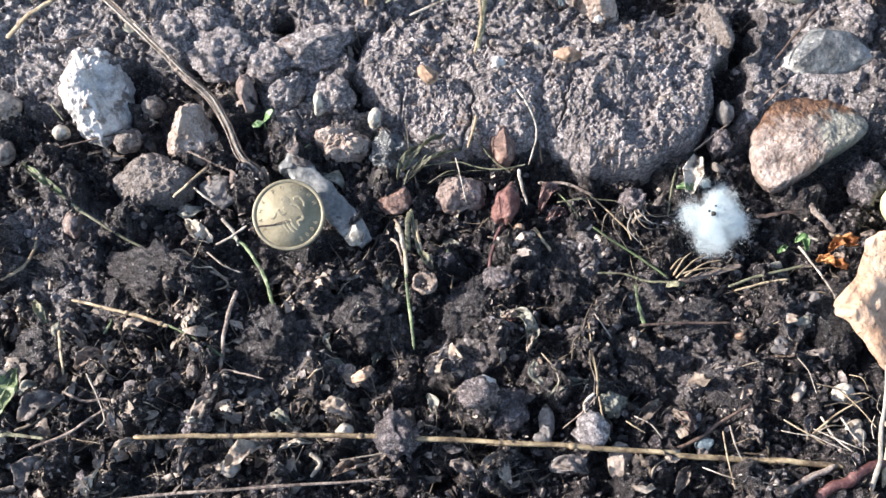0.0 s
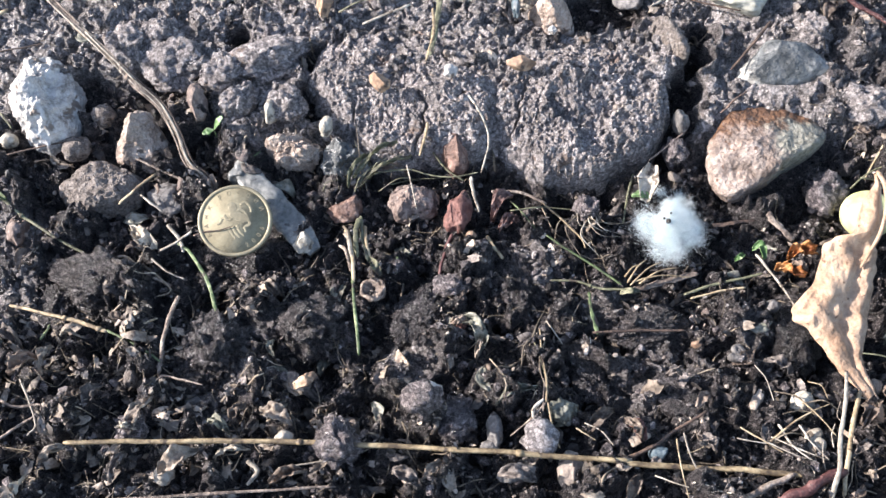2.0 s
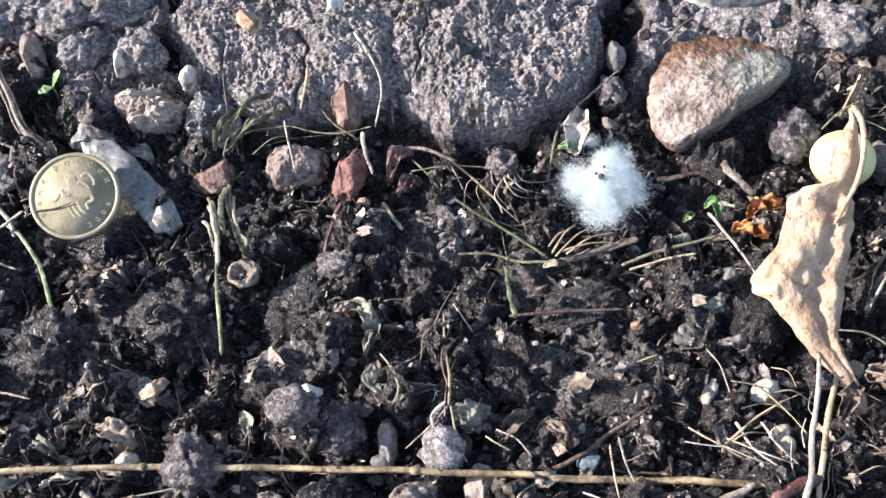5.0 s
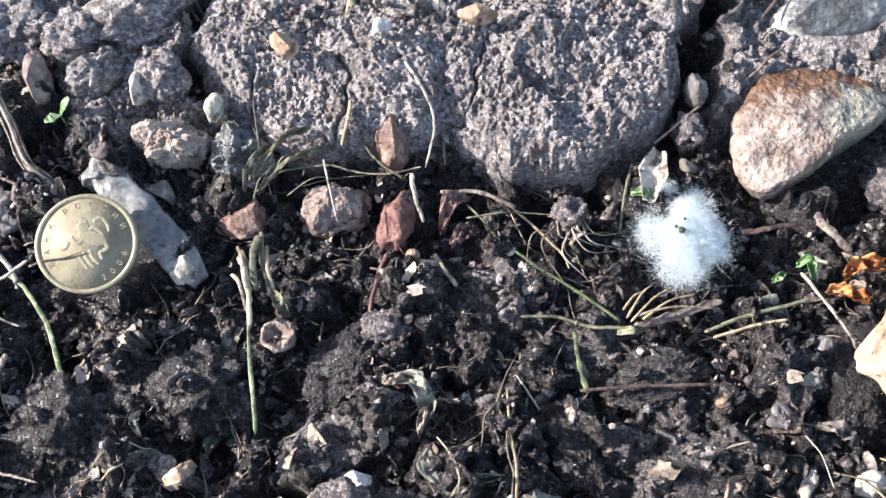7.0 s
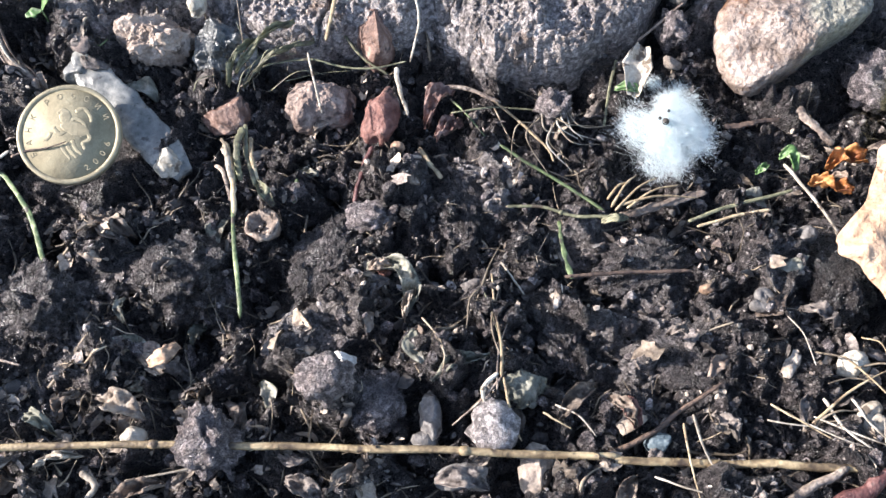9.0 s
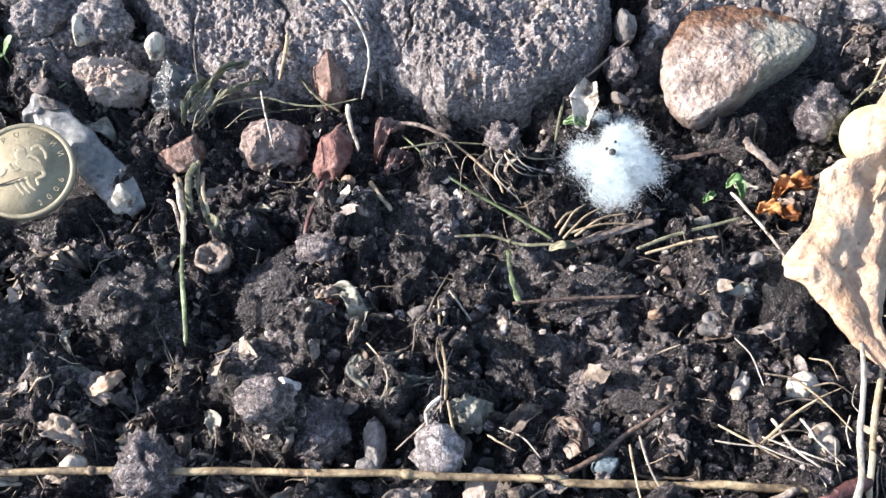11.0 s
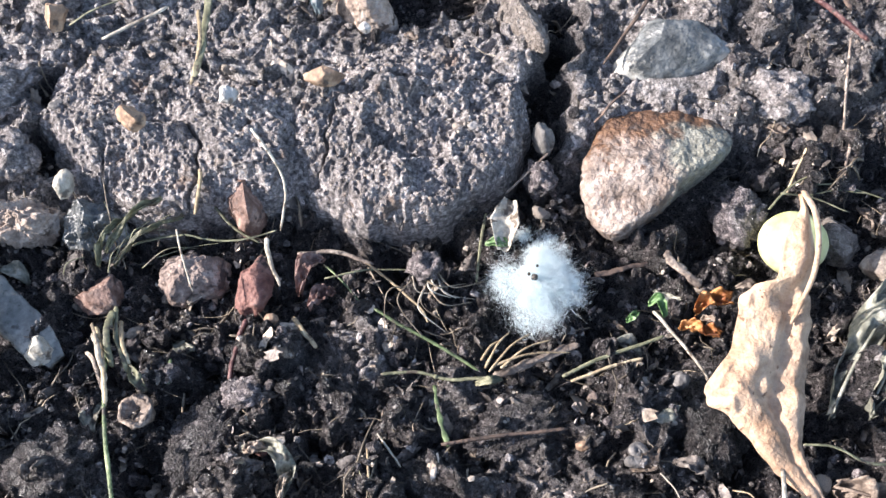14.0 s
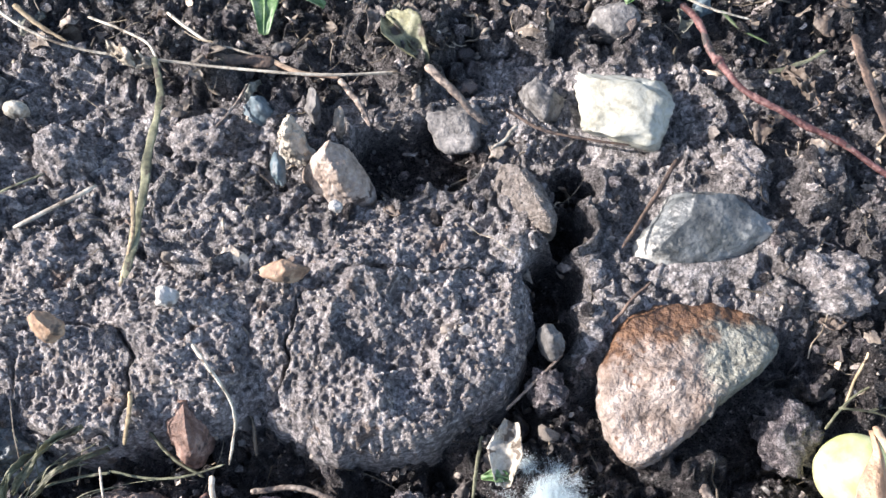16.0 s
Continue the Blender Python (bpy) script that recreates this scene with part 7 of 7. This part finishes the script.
# ---------- scraps of leaf, skin and root in the front litter ----------
def scrap(x, y, long, deg, mat, wide=0.45, curl=0.6, k=0, label="", h=0.0035):
    a = radians(deg)
    dx, dy = math.cos(a) * long / 2, math.sin(a) * long / 2
    w = long * wide * 0.32
    blade("leaf_scrap", [(x - dx, y - dy, h), (x - dy * 0.15, y + dx * 0.15, h + 0.0022), (x + dx, y + dy, h)], [w * 0.4, w * 1.1, w, w * 0.15], [w * 0.25, w, w * 0.8, w * 0.2], mat, label or SCRAP_WORDS[mat.name], "leaf scrap", ripple=0.0018, curl=curl, seed=k + 60, steps=8, across=10, group="scraps in the litter")


SCRAP_WORDS = {"brown_leaf_litter": "crumpled brown leaf scrap in the litter", "bleached_straw": "torn bleached plant skin in the litter", "grey_green_dead_leaf": "curled grey-green leaf scrap in the litter", "tan_stone": "tan bark skin in the litter", "rotten_flakes": "dark rotten leaf flake in the litter", "orange_leaf_scrap": "small orange leaf scrap in the litter", "pale_flakes": "curled pale husk in the litter"}
for k, (x, y, n, deg, mat, w) in enumerate((
        (-0.0787, 0.0462, 0.00873, 40, PALEDEBRIS, .4), (-0.0762, 0.0606, 0.00624, 70, BROWNLEAF, .6), (-0.0596, 0.0562, 0.01092, 65, PALEDEBRIS, .5), (-0.0623, 0.0525, 0.00530, -5, PALESTRAW, .4), (-0.0487, 0.0443, 0.01092, 35, PALEDEBRIS, .6),
        (-0.0366, 0.0467, 0.00904, 12, PALESTRAW, .25), (-0.0360, 0.0564, 0.00624, 60, BROWNLEAF, .7), (-0.0269, 0.0555, 0.00873, -20, PALEDEBRIS, .8), (-0.0405, 0.0533, 0.00686, -30, GREYLEAF, .6), (-0.0902, 0.0690, 0.00936, 30, BROWNLEAF, .6),
        (-0.0858, 0.0710, 0.00780, 80, PALEDEBRIS, .4), (-0.0813, 0.0777, 0.00561, -4, PALESTRAW, .25))):
    scrap(x, y, n, deg, mat, w, 0.3 + 0.2 * (k % 5), k)
for k, (x, y, n, deg, mat, w) in enumerate((
        (-0.0322, 0.0905, 0.00811, -15, BROWNLEAF, .6), (-0.1009, 0.0562, 0.01248, 30, DEBRIS, .7), (-0.0716, 0.0613, 0.00717, 60, DEBRIS, .7), (-0.0967, 0.0769, 0.00936, -35, DEBRIS, .5), (-0.0216, 0.0821, 0.00624, 40, DEBRIS, .5),
        (0.0181, 0.0813, 0.00530, 0, BROWNLEAF, .6), (0.0230, 0.0740, 0.00624, 70, PALEDEBRIS, .4), (0.0317, 0.0613, 0.01092, 20, GREYLEAF, .3), (0.0519, 0.0547, 0.00936, 40, BROWNLEAF, .5), (0.0708, 0.0669, 0.00468, 10, DEBRIS, .6),
        (0.0769, 0.0497, 0.00624, -50, DEBRIS, .6), (0.0974, 0.0693, 0.00780, -35, DEBRIS, .6))):
    scrap(x, y, n, deg, mat, w, 0.3 + 0.2 * (k % 5), k + 20)
for k, (x, y, n, deg, mat, w) in enumerate((
        (-0.1007, 0.0404, 0.00936, 50, DEBRIS, .8), (-0.0851, 0.0377, 0.00780, 80, PALESTRAW, .3), (-0.0630, 0.0432, 0.00780, 70, DEBRIS, .5), (-0.0227, 0.0411, 0.00936, 20, BROWNLEAF, .5), (0.0050, 0.0404, 0.00780, -30, DEBRIS, .7),
        (0.0119, 0.0425, 0.00842, 40, PALEDEBRIS, .4), (0.0312, 0.0411, 0.00936, -10, DEBRIS, .6), (0.0586, 0.0384, 0.00780, 60, BROWNLEAF, .6), (0.0593, 0.0527, 0.00708, -50, BROWNLEAF, .5), (0.1141, 0.0484, 0.00581, 30, DEBRIS, .6),
        (0.1225, 0.0459, 0.00758, -20, BROWNLEAF, .5), (0.1267, 0.0401, 0.00758, 50, PALEDEBRIS, .4))):
    scrap(x, y, n, deg, mat, w, 0.3 + 0.2 * (k % 5), k + 40)
stem("curled_root", [(-0.0332, 0.0454), (-0.0304, 0.0431), (-0.0313, 0.0408), (-0.0325, 0.0395)], 0.00094, 0.00062, PALESTRAW, "thick white curled root in litter", "root")
stem("curled_root", [(-0.0970, 0.0611), (-0.0913, 0.0586), (-0.0854, 0.0591), (-0.0820, 0.0559)], 0.00062, 0.00047, BROWNSTEM, "crooked brown root in litter", "root")
stem("curled_root", [(-0.1074, 0.0509), (-0.1018, 0.0536), (-0.0974, 0.0591), (-0.0955, 0.0626)], 0.00062, 0.00047, CHAFF, "thin tan root in litter", "root")
stem("curled_root", [(-0.0255, 0.0436), (-0.0199, 0.0444), (-0.0145, 0.0453)], 0.00031, 0.00031, PALESTRAW, "thin pale root beside a straw", "root")
stem("curled_root", [(-0.0669, 0.0995), (-0.0605, 0.0943), (-0.0581, 0.0913), (-0.0614, 0.0896)], 0.00062, 0.00031, CHAFF, "frayed pale root below the coin", "root")
stem("curled_root", [(-0.0656, 0.1020), (-0.0593, 0.0969), (-0.0549, 0.0951)], 0.00047, 0.00031, PALESTRAW, "thin pale root below the coin", "root")
stone("pale_pebble", -0.0528, 0.0420, 0.00499, 0.00468, 0.006, CLAY, "small tan pebble in the litter", 151, 0, 4, 0.25, 4, 0.8, 0.05, 0.03, category="pebble")
stone("pale_pebble", -0.0245, 0.0509, 0.00437, 0.00343, 0.005, CLAY, "small cream pebble above the long straw", 152, 0, 4, 0.2, 4, 0.8, 0.05, 0.03, category="pebble")
stone("pale_pebble", -0.0645, 0.0674, 0.00405, 0.00530, 0.005, GRITTY, "small dull pebble in black soil", 153, 0, 4, 0.25, 5, 0.7, category="pebble")
stone("dark_clod", -0.0781, 0.0947, 0.02339, 0.01403, 0.010, SUNLIT_DAMP, "broad flat grey-black clod of soil", 154, -10, 5, 0.45, category="clod")
stone("dark_clod", -0.0202, 0.0824, 0.01715, 0.01559, 0.010, SUNLIT_DAMP, "broad crumbly black clod of soil", 155, 30, 5, 0.5, category="clod")
stone("dark_clod", -0.0450, 0.0756, 0.01871, 0.01715, 0.011, SUNLIT_DAMP, "broad crumbly black clod of soil", 156, 80, 5, 0.5, category="clod")
for x, y, w, h, k in ((-0.1061, 0.0721, 0.01715, 0.01403, 1), (-0.0886, 0.0887, 0.01403, 0.00936, 2), (-0.1054, 0.0973, 0.01559, 0.00936, 3), (-0.0336, 0.0821, 0.01403, 0.01092, 4), (0.0070, 0.0857, 0.01715, 0.01092, 5), (0.0335, 0.0963, 0.01715, 0.00936, 6), (0.0746, 0.0631, 0.01871, 0.01248, 7), (0.0671, 0.0824, 0.01871, 0.01092, 8), (-0.0501, 0.0690, 0.01092, 0.00936, 9), (0.0506, 0.0693, 0.01559, 0.00936, 10)):
    stone("damp_clod", x, y, w, h, 0.005, SUNLIT_DAMP, "low damp grey-black clod, its colour lightened as sunlit", 170 + k, k * 47, 5, 0.62, category="clod", group="damp clods")
stone("dark_clod", 0.1035, 0.0759, 0.01403, 0.01092, 0.009, HUMUS, "crumbly black clod beside the leaf", 157, 80, 5, 0.4, category="clod")

# ---------- loose soil, pebbles and litter ----------
KEEP_OFF = [(-0.0421, 0.1103, .0125), (0.1040, 0.1331, .019), (0.0746, 0.1125, .012), (-0.1002, 0.1487, .016), (0.1014, 0.1849, .014), (0.1205, 0.0857, .014), (0.1310, 0.1172, .010), (0.1172, 0.0766, .010), (0.1067, 0.0854, .007), (0.1103, 0.1589, .013), (-0.0736, 0.1396, .009)]


def clear(x, y, r):
    return all(math.hypot(x - a, y - b) > c + r for a, b, c in KEEP_OFF)


def scatter_stuff(name, mat, count, rmin, rmax, seed, label, want, category="soil", flat=0.8, level=2, cuts=5):
    """Many small crumbs, joined: they are too small to count."""
    g = np.random.default_rng(seed)
    kinds = [stone_shape(level, seed * 50 + k, cuts, 0.7, 0.14, 0.05) for k in range(10)]
    xs, ys = g.uniform(-0.15, 0.185, count * 4), g.uniform(0.018, 0.24, count * 4)
    keep = g.random(count * 4) < want(xs, ys)
    xs, ys = xs[keep][:count], ys[keep][:count]
    zs = land(xs, ys)
    allv, allf, o = [], [], 0
    for x, y, z in zip(xs, ys, zs):
        r = rmin + (rmax - rmin) * g.random() ** 2.5
        if not clear(x, y, 0):
            continue
        v, f = kinds[g.integers(10)]
        rot = np.array(Euler(g.uniform(0, 6.28, 3)).to_matrix())
        v = (v * np.array([1, g.uniform(0.6, 1), flat * g.uniform(0.5, 1)])) @ rot.T * r
        allv.append(v + np.array([x, y, z + r * 0.25]))
        allf.append(np.array(f) + o)
        o += len(v)
    ob = mesh_object(name, np.vstack(allv), np.vstack(allf).tolist(), mat, None, False)
    return tagged(ob, label, category, kind="stuff")


def in_humus(x, y):
    return 1 - sample(SHEET_CRUST, x, y) * 0.93


def in_crust(x, y):
    return 0.15 + 0.85 * sample(SHEET_CRUST, x, y)


def anywhere(x, y):
    return x * 0 + 1


scatter_stuff("soil_crumbs", HUMUS, 7500, 0.0003, 0.0020, 11, "loose black soil crumbs of many sizes", in_humus, cuts=8)
scatter_stuff("crust_crumbs", CONCRETE, 3500, 0.0003, 0.0014, 12, "loose grey crumbs on the dry crust", in_crust, level=1)
scatter_stuff("pale_grit", TAN, 3600, 0.00018, 0.0008, 13, "fine pale grit scattered over the soil", anywhere, "grit", level=1)
scatter_stuff("grey_grit", GREYSTONE, 2600, 0.0002, 0.0009, 15, "fine grey grit in the black soil", in_humus, "grit", level=1)
scatter_stuff("rotten_flakes", DEBRIS, 4000, 0.0003, 0.0018, 14, "tiny flakes of rotten leaf and bark", in_humus, "litter", 0.25, level=1, cuts=8)


def dense(x, y):
    """How thick the litter lies: more in front and in drifts, little on the crust."""
    drift = smooth(fbm(x * 28, y * 28, x * 0 + 12.5, 2), -0.5, 0.5)
    heap = 0.8 * (1 - smooth(np.hypot((x + 0.085) * 0.7, y - 0.055), 0.012, 0.034)) + 0.5 * (1 - smooth(np.hypot((x + 0.030) * 0.8, y - 0.052), 0.008, 0.022))
    bare = 1 - 0.75 * (1 - smooth(np.hypot((x - 0.052) * 0.7, y - 0.068), 0.010, 0.034))
    return bare * in_humus(x, y) * np.minimum(1, (0.22 + 0.6 * drift + heap) * (0.40 + 0.60 * smooth(-y, -0.115, -0.07)))


def curled_flakes(name, mat, count, lo, hi, seed, label):
    """Bent, torn flakes of leaf and bark skin, joined: far too many to count."""
    g = np.random.default_rng(seed)
    n, m = 6, 4
    U, V = np.meshgrid(np.linspace(-1, 1, n), np.linspace(-1, 1, m), indexing="ij")
    cell = [[i * m + k, i * m + k + 1, (i + 1) * m + k + 1, (i + 1) * m + k] for i in range(n - 1) for k in range(m - 1)]
    cell = np.array(cell + [[q + n * m for q in f[::-1]] for f in cell])
    xs, ys = g.uniform(-0.145, 0.18, count * 8), g.uniform(0.02, 0.238, count * 8)
    keep = g.random(count * 8) < dense(xs, ys)
    xs, ys = xs[keep][:count], ys[keep][:count]
    zs = land(xs, ys)
    verts, faces, o = [], [], 0
    for x, y, z in zip(xs, ys, zs):
        if not clear(x, y, 0.001):
            continue
        size = lo + (hi - lo) * g.random() ** 2.2
        wide = g.uniform(0.25, 0.7)
        bend, torn = g.uniform(-1.3, 1.3), g.normal(size=(n, m)) * 0.14
        u = U + torn
        v = (V + torn[::-1]) * wide * (1 - 0.45 * np.abs(U) ** 2)
        w = np.cos(u * bend) * 0.6 + 0.12 * g.normal(size=(n, m)) + 0.25 * g.uniform(-1, 1) * (v / wide) ** 2
        p = np.stack([u, v, w - w.mean()], -1).reshape(-1, 3)
        p = np.vstack([p, p - np.array([0, 0, 0.07])])
        rot = np.array(Euler((g.normal() * 0.55, g.normal() * 0.55, g.uniform(0, 6.28))).to_matrix())
        verts.append(p @ rot.T * size / 2 + np.array([x, y, z + size * 0.16]))
        faces.append(cell + o)
        o += len(p)
    ob = mesh_object(name, np.vstack(verts), np.vstack(faces).tolist(), mat, None, True)
    return tagged(ob, label, "litter", kind="stuff")


curled_flakes("leaf_flakes", DEBRIS, 1000, 0.0010, 0.0048, 51, "curled brown and grey flakes of rotten leaf over the soil")
curled_flakes("husk_flakes", PALEDEBRIS, 1900, 0.0010, 0.0060, 52, "curled pale husk flakes over the soil")


def fibres():
    """Fine rootlets and straw chaff, joined."""
    g = np.random.default_rng(21)
    verts, faces = [], []
    xs, ys = g.uniform(-0.14, 0.175, 6200), g.uniform(0.02, 0.235, 6200)
    keep = g.random(6200) < dense(xs, ys) + 0.06
    for q, (x, y) in enumerate(zip(xs[keep], ys[keep])):
        if not clear(x, y, 0.002):
            continue
        a, n = g.uniform(0, 6.28), 0.003 + 0.014 * g.random() ** 2
        turn = a + np.cumsum(g.normal(size=5) * 0.28)
        px, py = x + np.cumsum(np.cos(turn)) * n / 5, y + np.cumsum(np.sin(turn)) * n / 5
        pz = land(px, py)
        pz = np.maximum(pz, pz.mean()) + 0.0004
        pts = np.stack([px, py, pz], 1)
        v, f = tube(spline(pts, 2), 0.00007 + 0.00040 * g.random() ** 3.5, 0.00007, 5, 0.6, 0.2, q)
        o = len(verts)
        verts.extend(v)
        faces.extend([[i + o for i in t] for t in f])
    tagged(mesh_object("chaff", verts, faces, CHAFF), "fine straw chaff and rootlets over the soil", "litter", kind="stuff")


fibres()


def pebbles(count, seed):
    """Single small stones lying about, each a thing of its own."""
    g = np.random.default_rng(seed)
    mats = [(GREYSTONE, "small rounded grey pebble in the soil"), (TAN, "small tan pebble in the soil"), (PINK, "small pinkish pebble in the soil"), (HUMUS, "small black lump of soil"), (HUMUS, "small black lump of soil")]
    shapes = []
    for k, (mat, text) in enumerate(mats):
        for j in range(3):
            v, f = stone_shape(3, 300 + k * 7 + j, 11, 0.52, 0.06, 0.04) if mat is not HUMUS else stone_shape(4, 300 + k * 7 + j, 2, 0.8, 0.3, 0.22)
            me = bpy.data.meshes.new("pebble")
            me.from_pydata([tuple(p) for p in v], [], f)
            me.materials.append(mat)
            me.polygons.foreach_set("use_smooth", [True] * len(me.polygons))
            shapes.append((me, text))
    for q in range(count):
        x, y = g.uniform(-0.135, 0.165), g.uniform(0.028, 0.225)
        r = 0.0008 + 0.0016 * g.random() ** 2
        if not clear(x, y, r) or g.random() > in_humus(np.array(x), np.array(y)) + 0.15:
            continue
        me, text = shapes[g.integers(len(shapes))]
        ob = new("pebble", me)
        ob.matrix_world = pose(x, y, float(land(x, y)) + r * 0.35, *g.uniform(0, 360, 3)) @ Matrix.Diagonal((r, r * g.uniform(0.7, 1), r * g.uniform(0.6, 0.9), 1))
        tagged(ob, text, "pebble" if "pebble" in text else "clod", "pebbles in the soil")


pebbles(170, 31)


def litter(count, seed):
    """Single scraps of dead leaf, curled, each a thing of its own."""
    g = np.random.default_rng(seed)
    mats = [(BROWNLEAF, "curled brown leaf scrap on the soil"), (BROWNLEAF, "curled brown leaf scrap on the soil"), (GREYLEAF, "curled grey leaf scrap on the soil"), (DEBRIS, "dark rotten leaf scrap on the soil")]
    for q in range(count):
        x, y = g.uniform(-0.13, 0.165), g.uniform(0.028, 0.225)
        if not clear(x, y, 0.004) or g.random() > in_humus(np.array(x), np.array(y)) + 0.1:
            continue
        a, n = g.uniform(0, 6.28), g.uniform(0.003, 0.007)
        mat, text = mats[g.integers(4)]
        h = float(land(x, y)) - land_at(x, y) + 0.0006
        w = n * g.uniform(0.2, 0.4)
        blade("leaf_scrap", [(x, y, h), (x + math.cos(a) * n / 2, y + math.sin(a) * n / 2, h + 0.0012), (x + math.cos(a + 0.4) * n, y + math.sin(a + 0.4) * n, h)], [w * 0.3, w, w * 0.2], [w * 0.2, w * 0.8, w * 0.3], mat, text, "leaf scrap",
              ripple=0.0009, curl=g.uniform(-0.6, 0.9), steps=5, across=8, seed=q, group="leaf scraps on the soil")


litter(170, 41)
